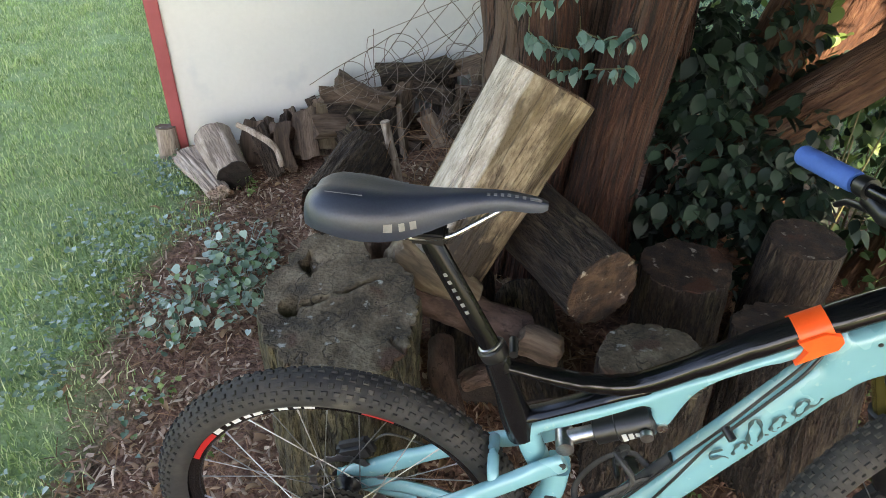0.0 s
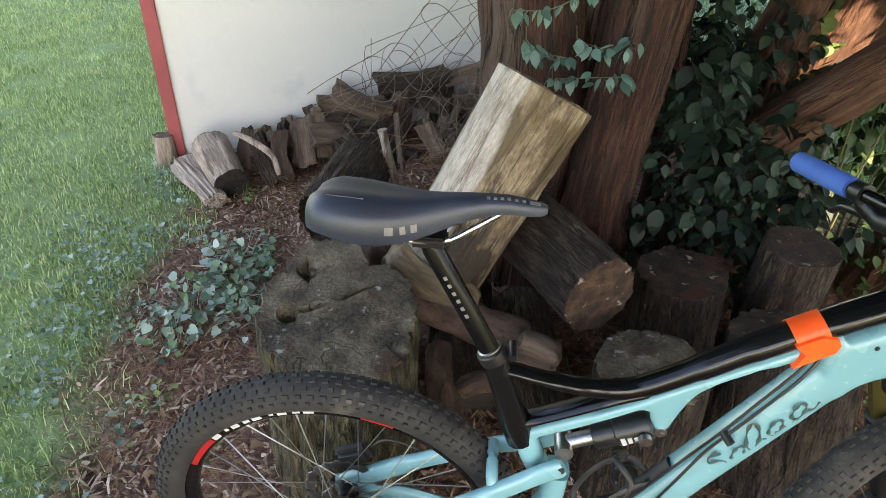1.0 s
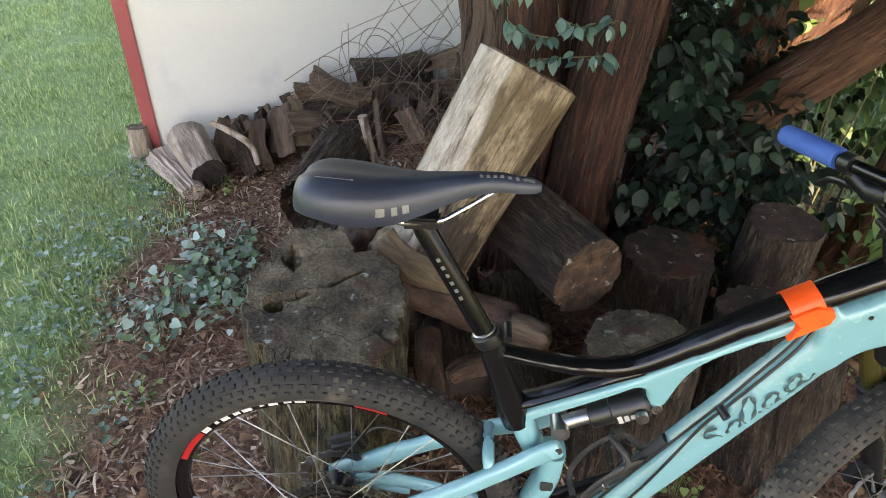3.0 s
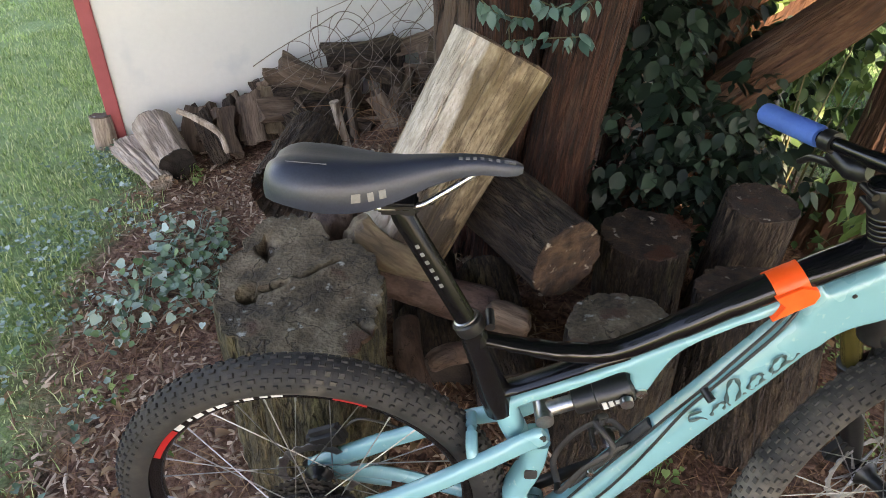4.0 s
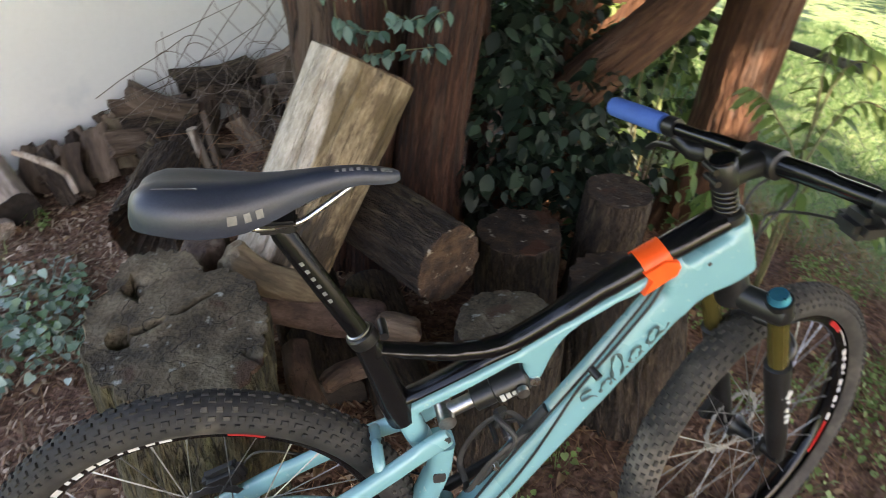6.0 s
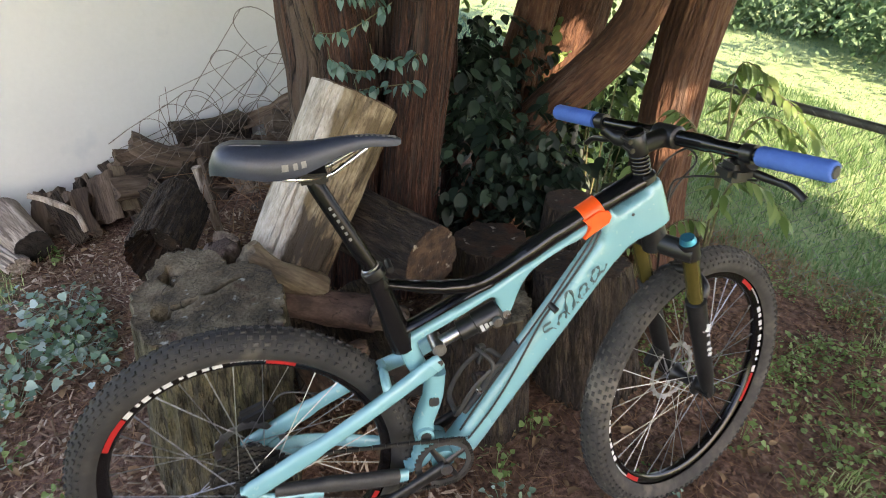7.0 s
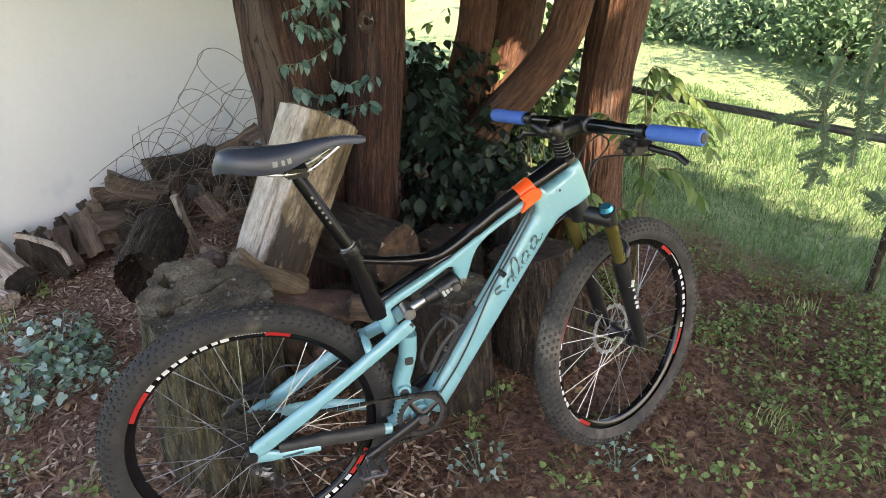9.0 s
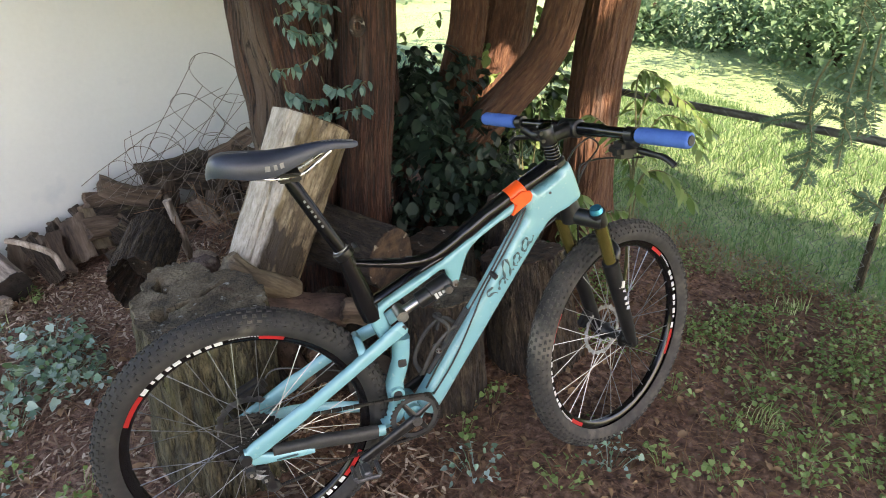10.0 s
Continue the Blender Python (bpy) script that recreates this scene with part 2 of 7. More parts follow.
CUT_BROWN = material("rotten_brown_cut_end", [(0.0186, 0.0088, 0.0050), (0.0552, 0.0286, 0.0150), (0.1011, 0.0589, 0.0335)], 30, 0.85, 1.0, vary=0.2, fine=7, patches=((0.36, 0.31, 0.24), 34, -0.06), patches2=((0.05, 0.030, 0.018), 12, 0.1))
CUT_BLACK = material("black_rotten_cut_end", [(0.008, 0.006, 0.005), (0.03, 0.022, 0.018)], 30, 0.9, 0.6, vary=0.2)
# rotten wood, darkened further for the shade under the shrub
ROTTEN_SHADED = material("shade_darkened_rotten_wood", [(0.0096, 0.0064, 0.0048), (0.032, 0.0192, 0.012), (0.068, 0.0384, 0.0224)], 24, 0.8, 1.0, vary=0.2, fine=7, patches=((0.30, 0.28, 0.24), 34, -0.02), patches2=((0.06, 0.022, 0.010), 9, 0.12))
SPLIT = material("split_wood", [(0.0504, 0.0325, 0.0224), (0.1288, 0.0874, 0.0605), (0.2240, 0.1658, 0.1210)], 26, 0.88, 1.0, (1, 1, 0.10), vary=0.40, fine=5, patches=((0.055, 0.036, 0.024), 8, 0.1))
PALE_LOG = material("barkless_pale_wood", [(0.100, 0.066, 0.036), (0.205, 0.150, 0.088), (0.310, 0.242, 0.155)], 34, 0.78, 1.0, (1, 1, 0.42), vary=0.0, fine=4, patches=((0.115, 0.080, 0.038), 8, 0.34), patches2=((0.040, 0.027, 0.016), 10, 0.31), bare=[(0.30, 0.255, 0.205), (0.40, 0.35, 0.29), (0.50, 0.445, 0.385)], furrow=(26, 0.05, 0.05))
SILVER_WOOD = material("weathered_grey_wood", [(0.1800, 0.1380, 0.1056), (0.2880, 0.2304, 0.1824), (0.4200, 0.3540, 0.2940)], 34, 0.8, 1.0, (1, 1, 0.16), vary=0.1, fine=4, patches=((0.10, 0.072, 0.052), 30, 0.08))
YELLOW_WOOD = material("yellowish_wood", [(0.0549, 0.0397, 0.0253), (0.1214, 0.0910, 0.0578), (0.1878, 0.1488, 0.0968)], 24, 0.85, 0.8, (1, 1, 0.2), vary=0.15, patches=((0.09, 0.06, 0.036), 20, 0.15))
WALL_PAINT = material("white_wall_paint", [(0.575, 0.590, 0.570), (0.625, 0.640, 0.615)], 1.3, 0.6, 0.05, vary=0.0, fine=40, patches=((0.52, 0.55, 0.55), 4, -0.02))
RED_TRIM = material("barn_red_paint", [(0.28, 0.055, 0.06), (0.34, 0.075, 0.08)], 6, 0.6, 0.1, vary=0.0)
CONCRETE = material("concrete_footing", [(0.33, 0.31, 0.28), (0.46, 0.44, 0.40)], 10, 0.9, 0.4, vary=0.0)
WIRE = material("rusty_wire", [(0.10, 0.07, 0.05), (0.24, 0.20, 0.17)], 30, 0.6, 0.1, metal=0.4, vary=0.1)
GALV = material("galvanised_steel", [(0.09, 0.095, 0.085), (0.17, 0.175, 0.155)], 12, 0.5, 0.05, metal=0.5, vary=0.05)
# grass colour raised to brighten the lawn that lies in shade
GRASS = leafy("lawn_grass", [(0.0952, 0.1590, 0.0460), (0.2576, 0.3763, 0.1380), (0.3864, 0.4876, 0.2070), (0.6272, 0.6678, 0.3680)], 0.42, 0.45)
# darker copy of the grass for the strip in full sun
SUNNY_GRASS = leafy("tall_grass_toned_for_sun", [(0.0597, 0.1311, 0.0376), (0.1032, 0.2070, 0.0711), (0.1521, 0.2691, 0.1170)], 0.5, 0.45)
# haze and shade over the distant lawn are put into this bluish green
FAR_GRASS = leafy("haze_toned_mown_grass", [(0.0756, 0.1538, 0.1044), (0.0938, 0.1794, 0.1304), (0.1119, 0.2012, 0.1565)], 0.6, 0.4)
GRASS_TIP = leafy("fresh_grass_tuft", [(0.25, 0.39, 0.12), (0.38, 0.53, 0.20), (0.54, 0.65, 0.32)], 0.4, 0.5)
# shade among the trunks is put into this leaf colour
IVY = leafy("shade_darkened_creeper_leaf", [(0.0043, 0.0122, 0.0072), (0.0101, 0.0259, 0.0137), (0.0230, 0.0475, 0.0274)], 0.58, 0.12)
GROUND_IVY = leafy("blue_green_ground_leaf", [(0.05, 0.11, 0.065), (0.17, 0.28, 0.22), (0.12, 0.21, 0.075), (0.40, 0.52, 0.50), (0.10, 0.18, 0.12)], 0.32, 0.25)
BRIGHT_LEAF = leafy("fresh_green_leaf", [(0.09, 0.16, 0.045), (0.16, 0.25, 0.075), (0.25, 0.34, 0.13)], 0.45, 0.4)
# paler and bluer leaf: the sky's reflection is part of the colour
CREEPER_LIGHT = leafy("sky_sheen_creeper_leaf", [(0.04, 0.09, 0.07), (0.08, 0.16, 0.125), (0.14, 0.24, 0.19)], 0.35, 0.2)
UNDERGROWTH = leafy("undergrowth_leaf", [(0.02, 0.05, 0.02), (0.05, 0.10, 0.035), (0.10, 0.17, 0.06)], 0.45, 0.35)
YEW = leafy("yew_needle", [(0.0540, 0.1020, 0.0600), (0.0900, 0.1560, 0.0900)], 0.5, 0.2)
HEDGE = leafy("hedge_leaf", [(0.1008, 0.1840, 0.0935), (0.1368, 0.2400, 0.1275), (0.1800, 0.2880, 0.1700)], 0.7, 0.42)
CANOPY = leafy("crown_leaf", [(0.03, 0.08, 0.02), (0.06, 0.14, 0.03)], 0.5, 0.3)
CHIPS = leafy("wood_chip", [(0.1021, 0.0570, 0.0374), (0.2383, 0.1537, 0.1012), (0.5219, 0.4171, 0.3190), (0.1362, 0.0703, 0.0440), (0.3517, 0.2634, 0.1925), (0.1702, 0.1043, 0.0682)], 0.85, 0.0)
DARK_CHIPS = leafy("dark_brown_bark_chip", [(0.0450, 0.0211, 0.0137), (0.0990, 0.0503, 0.0321), (0.2250, 0.1458, 0.1044), (0.0630, 0.0292, 0.0185), (0.1350, 0.0769, 0.0530)], 0.85, 0.0)
CRUMB = leafy("soil_crumb", [(0.0562, 0.0270, 0.0160), (0.1250, 0.0626, 0.0370), (0.2125, 0.1242, 0.0780), (0.0875, 0.0410, 0.0240)], 0.95, 0.0)
DRY = leafy("dry_leaf_and_twig", [(0.16, 0.09, 0.045), (0.28, 0.18, 0.10), (0.10, 0.055, 0.03)], 0.8, 0.1)
GREEN_STEM = material("green_brown_stem", [(0.07, 0.075, 0.03), (0.14, 0.13, 0.06)], 30, 0.7, 0.2, vary=0.1)
STRAW = leafy("dry_straw", [(0.1610, 0.0819, 0.0440), (0.3105, 0.1837, 0.1000), (0.0978, 0.0462, 0.0240)], 0.8, 0.1)


# ---- mesh helpers ----
def mesh_of(name, bm, mat, smooth=True):
    me = bpy.data.meshes.new(name)
    bmesh.ops.recalc_face_normals(bm, faces=bm.faces)
    if smooth:
        for f in bm.faces:
            f.smooth = True
        for e in bm.edges:
            if len(e.link_faces) == 2 and e.calc_face_angle(0) > 0.75:
                e.smooth = False
    bm.to_mesh(me)
    bm.free()
    for x in mat if isinstance(mat, (list, tuple)) else [mat]:
        me.materials.append(x)
    return me


def part(name, bm, mat, parent, label="", smooth=True):
    ob = new(name, mesh_of(name, bm, mat, smooth))
    ob.parent = parent
    return tagged(ob, label)


def thing(name, m, label, category, group="", kind=""):
    ob = new(name)
    ob.empty_display_size = 0.1
    ob.matrix_world = m
    return tagged(ob, label, category, group, kind)


def raw(name, verts, faces, mat, smooth=False):
    me = bpy.data.meshes.new(name)
    me.from_pydata([tuple(v) for v in verts], [], faces)
    me.materials.append(mat)
    if smooth:
        me.shade_smooth()
    return me


def curve(pts, n=8):
    """A smooth line through the points."""
    p = [Vector(q) for q in pts]
    p = [2 * p[0] - p[1], *p, 2 * p[-1] - p[-2]]
    out = []
    for i in range(1, len(p) - 2):
        a, b, c, d = p[i - 1:i + 3]
        for k in range(n):
            t = k / n
            out.append(0.5 * (2 * b + (c - a) * t + (2 * a - 5 * b + 4 * c - d) * t * t + (3 * b - a - 3 * c + d) * t ** 3))
    out.append(p[-2])
    return out


def sweep(bm, pts, rad, seg=12, caps=True, ref=(0, 1, 0), power=2.0, mat=0):
    """A tube along pts. rad: a radius, or one a point, or (across ref, along ref) pairs; power above 2 squares the section."""
    pts = [Vector(p) for p in pts]
    ref = Vector(ref)
    rings = []
    for i, p in enumerate(pts):
        t = (pts[min(i + 1, len(pts) - 1)] - pts[max(i - 1, 0)]).normalized()
        side = ref.cross(t)
        if side.length < 1e-4:
            side = Vector((1, 0, 0.01)).cross(t)
        side.normalize()
        up = t.cross(side)
        r = rad if isinstance(rad, (int, float)) else rad[i * (len(rad) - 1) // max(1, len(pts) - 1)] if len(rad) != len(pts) else rad[i]
        a, b = (r, r) if isinstance(r, (int, float)) else r
        ring = []
        for k in range(seg):
            w = 2 * math.pi * k / seg
            cx, cy = math.cos(w), math.sin(w)
            if power != 2:
                cx, cy = math.copysign(abs(cx) ** (2 / power), cx), math.copysign(abs(cy) ** (2 / power), cy)
            ring.append(bm.verts.new(p + side * (a * cx) + up * (b * cy)))
        rings.append(ring)
    for r0, r1 in zip(rings, rings[1:]):
        for k in range(seg):
            bm.faces.new((r0[k], r0[(k + 1) % seg], r1[(k + 1) % seg], r1[k])).material_index = mat
    if caps:
        bm.faces.new(rings[0][::-1]).material_index = mat
        bm.faces.new(rings[-1]).material_index = mat
    return bm


def lathe(bm, profile, seg=32, axis="y", centre=(0, 0, 0), mat=0):
    """Turn a profile of (radius, along) about an axis."""
    c = Vector(centre)
    rings = []
    for r, h in profile:
        ring = []
        for k in range(seg):
            w = 2 * math.pi * k / seg
            u, v = r * math.cos(w), r * math.sin(w)
            ring.append(bm.verts.new(c + Vector({"y": (u, h, v), "z": (u, v, h), "x": (h, u, v)}[axis])))
        rings.append(ring)
    for r0, r1 in zip(rings, rings[1:]):
        for k in range(seg):
            bm.faces.new((r0[k], r0[(k + 1) % seg], r1[(k + 1) % seg], r1[k])).material_index = mat
    return bm


def box(bm, size, m=None, bevel=0.0):
    made = bmesh.ops.create_cube(bm, size=1.0)["verts"]
    for v in made:
        v.co = Vector((v.co.x * size[0], v.co.y * size[1], v.co.z * size[2]))
    if bevel:
        e = list({e for v in made for e in v.link_edges})
        made = list({v for f in bmesh.ops.bevel(bm, geom=e, offset=bevel, segments=2, affect="EDGES")["faces"] for v in f.verts} | {v for v in made if v.is_valid})
    if m is not None:
        for v in made:
            v.co = m @ v.co
    return bm


def plate(bm, outline, thick, y=0.0, bevel=0.002):
    """A flat plate in the x-z plane with rounded rims, centred on y."""
    rows = []
    cx = sum(p[0] for p in outline) / len(outline)
    cz = sum(p[1] for p in outline) / len(outline)
    for dy, s in ((-thick / 2, bevel), (-thick / 2 + bevel, 0), (thick / 2 - bevel, 0), (thick / 2, bevel)):
        ring = []
        for px, pz in outline:
            d = Vector((px - cx, 0, pz - cz))
            d = d * (1 - s / max(d.length, 1e-6))
            ring.append(bm.verts.new((cx + d.x, y + dy, cz + d.z)))
        rows.append(ring)
    n = len(outline)
    for a, b in zip(rows, rows[1:]):
        for k in range(n):
            bm.faces.new((a[k], a[(k + 1) % n], b[(k + 1) % n], b[k]))
    bm.faces.new(rows[0][::-1]), bm.faces.new(rows[-1])
    return bm


def height(x, y):
    """The ground: a slight mound of mulch under the bicycle, rising a little towards its front wheel."""
    s = min(1, max(0, (x + 0.65) / 0.6))
    s = s * s * (3 - 2 * s)
    f = min(1, max(0, (1.9 - x) / 0.7))
    h = 0.062 * s * (0.35 + 0.65 * f) + 0.022 * min(1, max(0, x)) * f
    near = math.exp(-((x - 0.4) ** 2 + (y - 0.5) ** 2) / 6)
    return h + 0.028 * near * noise.noise((x * 2.3, y * 2.3, 0.3)) + 0.010 * near * noise.noise((x * 9, y * 9, 1.7)) + 0.05 * (1 - near) * noise.noise((x * 0.35, y * 0.35, 4.0))


def pillow(bm, outline, half, centre=None, flat=0.75):
    """A smooth cushion in the x-z plane, half thick to either side; the outline is star-shaped about its centre."""
    n = len(outline)
    cx, cz = centre or (sum(p[0] for p in outline) / n, sum(p[1] for p in outline) / n)
    for sgn in (-1, 1):
        rows = []
        for s in (1.0, 0.985, 0.94, 0.86, flat, 0.45):
            t = half * (1 - max(0, (s - flat) / (1 - flat)) ** 2.2) ** 0.5 if s > flat else half
            rows.append([bm.verts.new((cx + (px - cx) * s, sgn * t, cz + (pz - cz) * s)) for px, pz in outline])
        for a, b in zip(rows, rows[1:]):
            for k in range(n):
                bm.faces.new((a[k], a[(k + 1) % n], b[(k + 1) % n], b[k]))
        bm.faces.new(rows[-1])
    bmesh.ops.remove_doubles(bm, verts=bm.verts, dist=1e-5)
    return bm


def rounded(points, n=5):
    """A closed smooth outline through (x, z) points."""
    p = [Vector((x, 0, z)) for x, z in points]
    m = len(p)
    out = []
    for i in range(m):
        a, b, c, d = p[i - 1], p[i], p[(i + 1) % m], p[(i + 2) % m]
        for k in range(n):
            t = k / n
            q = 0.5 * (2 * b + (c - a) * t + (2 * a - 5 * b + 4 * c - d) * t * t + (3 * b - a - 3 * c + d) * t ** 3)
            out.append((q.x, q.z))
    return out


# ---- ground ----
def ground_material():
    m = bpy.data.materials.new("earth_mulch_and_turf")
    m.use_nodes = True
    N, Lk = m.node_tree.nodes, m.node_tree.links.new
    bsdf = N["Principled BSDF"]
    tc = N.new("ShaderNodeTexCoord")

    def nz(s, d=6):
        n = N.new("ShaderNodeTexNoise")
        n.inputs["Scale"].default_value, n.inputs["Detail"].default_value = s, d
        Lk(tc.outputs["Object"], n.inputs["Vector"])
        return n.outputs["Fac"]

    def rp(fac, *stops):
        r = N.new("ShaderNodeValToRGB")
        for i, (p, c) in enumerate(stops):
            e = r.color_ramp.elements[i] if i < 2 else r.color_ramp.elements.new(p)
            e.position, e.color = p, (*c, 1)
        Lk(fac, r.inputs[0])
        return r.outputs[0]

    soil = rp(nz(38), (0.3, (0.044, 0.020, 0.012)), (0.5, (0.140, 0.070, 0.045)), (0.7, (0.24, 0.142, 0.096)))
    turf = rp(nz(24), (0.3, (0.14, 0.21, 0.085)), (0.55, (0.20, 0.30, 0.13)), (0.7, (0.24, 0.28, 0.155)))
    at = N.new("ShaderNodeAttribute")
    at.attribute_name = "turf"
    mx = N.new("ShaderNodeMix")
    mx.data_type = "RGBA"
    Lk(at.outputs["Fac"], mx.inputs["Factor"]), Lk(soil, mx.inputs["A"]), Lk(turf, mx.inputs["B"])
    Lk(mx.outputs["Result"], bsdf.inputs["Base Color"])
    bsdf.inputs["Roughness"].default_value = 0.95
    b = N.new("ShaderNodeBump")
    b.inputs["Strength"].default_value, b.inputs["Distance"].default_value = 0.9, 0.02
    Lk(nz(60, 8), b.inputs["Height"]), Lk(b.outputs[0], bsdf.inputs["Normal"])
    return m


def turf_at(x, y):
    """How much turf grows at a place: the lawn beside the house, the one beyond the fence and the open ground before the bicycle."""
    wob = 0.25 * noise.noise((x * 1.3, y * 1.3, 7.0)) + 0.12 * noise.noise((x * 4, y * 4, 3.0))
    left = -0.92 - 0.12 * y - x + 1.3 * wob if y < 2.6 else -0.9 - x + wob
    along = (x - 2.17) * 0.93 + (y - 1.6) * 0.37
    right = along + wob
    back = -2.3 - y + wob
    return max(0.0, min(1.0, max(left, right, back) * 3.0 + 0.5))


def steps(a, b, n):
    return [a + (b - a) * i / n for i in range(n)]


gx = [-900, -300, -100, -40, -18] + steps(-9, -2.2, 24) + steps(-2.2, 3.2, 150) + steps(3.2, 14, 40) + [14, 24, 50, 120, 300, 900]
gy = [-900, -300, -100, -40, -15, -6, -3] + steps(-2, 3.2, 140) + steps(3.2, 14, 40) + [14, 24, 50, 120, 300, 900]
gv = [(x, y, height(x, y)) for y in gy for x in gx]
gf = [(j * len(gx) + i, j * len(gx) + i + 1, (j + 1) * len(gx) + i + 1, (j + 1) * len(gx) + i) for j in range(len(gy) - 1) for i in range(len(gx) - 1)]
ground = new("ground", raw("ground", gv, gf, ground_material(), True))
ta = ground.data.attributes.new("turf", "FLOAT", "POINT")
ta.data.foreach_set("value", [turf_at(x, y) for x, y, _ in gv])
tagged(ground, "brown mulch and soil giving way to green lawn", "ground", kind="structure")

# ---- house wall ----
WA = radians(25)
WALL = Matrix.Translation((-1.22, 2.08, 0)) @ Matrix.Rotation(WA, 4, "Z")     # x runs along the wall, -y faces the bicycle
wall = thing("wall_north", WALL, "white painted shed wall with a dull red corner board", "wall", kind="structure")
bm = bmesh.new()
box(bm, (2.0, 0.12, 2.9), Matrix.Translation((1.0, 0.06, 0.02 + 1.45)), 0.002)
part("panel", bm, WALL_PAINT, wall, "white painted wall sheet", False)
part("corner_board", box(bmesh.new(), (0.058, 0.14, 2.9), Matrix.Translation((-0.022, 0.055, 1.46)), 0.004), RED_TRIM, wall, "dull red corner board", False)
part("footing", box(bmesh.new(), (1.98, 0.10, 0.2), Matrix.Translation((1.0, 0.065, -0.085)), 0.004), CONCRETE, wall, "", False)
# unseen sides, back and eave, added to close the shed and bound its shadow
part("side_wall", box(bmesh.new(), (0.12, 2.70, 2.9), Matrix.Translation((0.064, 1.473, 1.47)), 0.002), WALL_PAINT, wall, "", False)
part("side_wall", box(bmesh.new(), (0.12, 2.70, 2.9), Matrix.Translation((1.936, 1.473, 1.47)), 0.002), WALL_PAINT, wall, "", False)
part("back_wall", box(bmesh.new(), (1.74, 0.12, 2.9), Matrix.Translation((1.0, 2.76, 1.47)), 0.002), WALL_PAINT, wall, "", False)
part("eave", box(bmesh.new(), (2.3, 3.12, 0.08), Matrix.Translation((1.0, 1.41, 2.965)), 0.004), RED_TRIM, wall, "", False)


# ---- logs ----
def log(name, p0, p1, r0, r1, bark, cut, label, seed, seg=28, rings=14, lump=0.10, flute=0.05, squash=1.0, group="", top_cut=None, crack=0, face=None, grooves=(), ridge=0.0, slit=None, hollow=0.0, dents=()):
    """A sawn log from p0 to p1 with an uneven bark and two sawn ends."""
    a, b = Vector(p0), Vector(p1)
    ax = (b - a)
    ln = ax.length
    q = ax.to_track_quat("Z", "Y").to_matrix().to_4x4()
    ob = thing(name, Matrix.Translation(a) @ q, label, "stump" if name == "tree_stump" else "log", group)
    bmb = bmesh.new()
    rnd = random.Random(seed)
    ph = rnd.random() * 50

    def radius(w, h):
        r = r0 + (r1 - r0) * h / ln
        d = Vector((math.cos(w), math.sin(w), h * 2.2))
        v = lump * noise.noise(d * 1.3 + Vector((ph, 0, 0))) + flute * noise.noise(Vector((math.cos(w) * 6, math.sin(w) * 6, h * 2.5 + ph))) + 0.35 * flute * noise.noise(Vector((math.cos(w) * 17, math.sin(w) * 17, h * 9 + ph)))
        if seg >= 60:
            rg = noise.noise(Vector((math.cos(w) * 5.5 + ph, math.sin(w) * 5.5, h * 3.2 + ph)))
            rf = noise.noise(Vector((math.cos(w) * 12 + ph, math.sin(w) * 12, h * 7 + ph)))
            v -= ridge * ((1 - min(1, abs(rg) * 3.5)) ** 2 + 0.6 * (1 - min(1, abs(rf) * 3)) ** 2)
        if slit is not None:
            dw = (w - slit - 0.05 * math.sin(h * 9) + math.pi) % (2 * math.pi) - math.pi
            v -= 0.09 * math.exp(-(dw / 0.022) ** 2) * (h > 0.12 * ln)
        for da, dwid, dep in dents:
            v -= dep * math.exp(-(((w - da + math.pi) % (2 * math.pi) - math.pi) / dwid) ** 2)
        for c in range(crack):
            dw = (w - (ph + c * 2.3) + math.pi) % (2 * math.pi) - math.pi
            v -= 0.35 * math.exp(-(dw / 0.10) ** 2)
        return r * (1 + v)

    bare = bmb.verts.layers.float.new("bare")
    lay = bmb.verts.layers.float_vector.new("grain")
    rows = []
    for i in range(rings + 1):
        h = ln * i / rings
        rows.append([bmb.verts.new((radius(2 * math.pi * k / seg, h) * math.cos(2 * math.pi * k / seg), squash * radius(2 * math.pi * k / seg, h) * math.sin(2 * math.pi * k / seg), h)) for k in range(seg)])
    for u, v in zip(rows, rows[1:]):
        for k in range(seg):
            bmb.faces.new((u[k], u[(k + 1) % seg], v[(k + 1) % seg], v[k]))
    for v in bmb.verts:
        v[lay] = v.co
    if face:
        for row in rows:
            for k in range(seg):
                dw = abs((2 * math.pi * k / seg - face[0] + math.pi) % (2 * math.pi) - math.pi)
                row[k][bare] = 0.5 + (face[1] - dw) * 1.6
    part("bark", bmb, bark, ob)
    for h, sgn, mt in ((0, -1, cut), (ln, 1, top_cut or cut)):
        bmc = bmesh.new()
        disc = []
        for j, s in enumerate((1.0, 0.985) + ((0.84, 0.8, 0.6, 0.4, 0.2) if not grooves else tuple(0.95 - 0.05 * q for q in range(18)))):
            ring = []
            for k in range(seg):
                w = 2 * math.pi * k / seg
                r = radius(w, h) * s
                up = (0.0 if j == 0 else 0.004) + 0.006 * noise.noise((math.cos(w) * s * 3 + ph, math.sin(w) * s * 3, h)) * (j > 0)
                if hollow and sgn < 0 and s < 0.9:
                    up -= hollow * min(1, (0.9 - s) * 5)
                for ga, g0, g1, gw, gd in grooves if sgn > 0 else ():
                    dw = ((w - ga + math.pi) % (2 * math.pi) - math.pi) * s
                    if g0 < s < g1:
                        up -= gd * math.exp(-(dw / gw) ** 2)
                ring.append(bmc.verts.new((r * math.cos(w), squash * r * math.sin(w), h + sgn * up)))
            disc.append(ring)
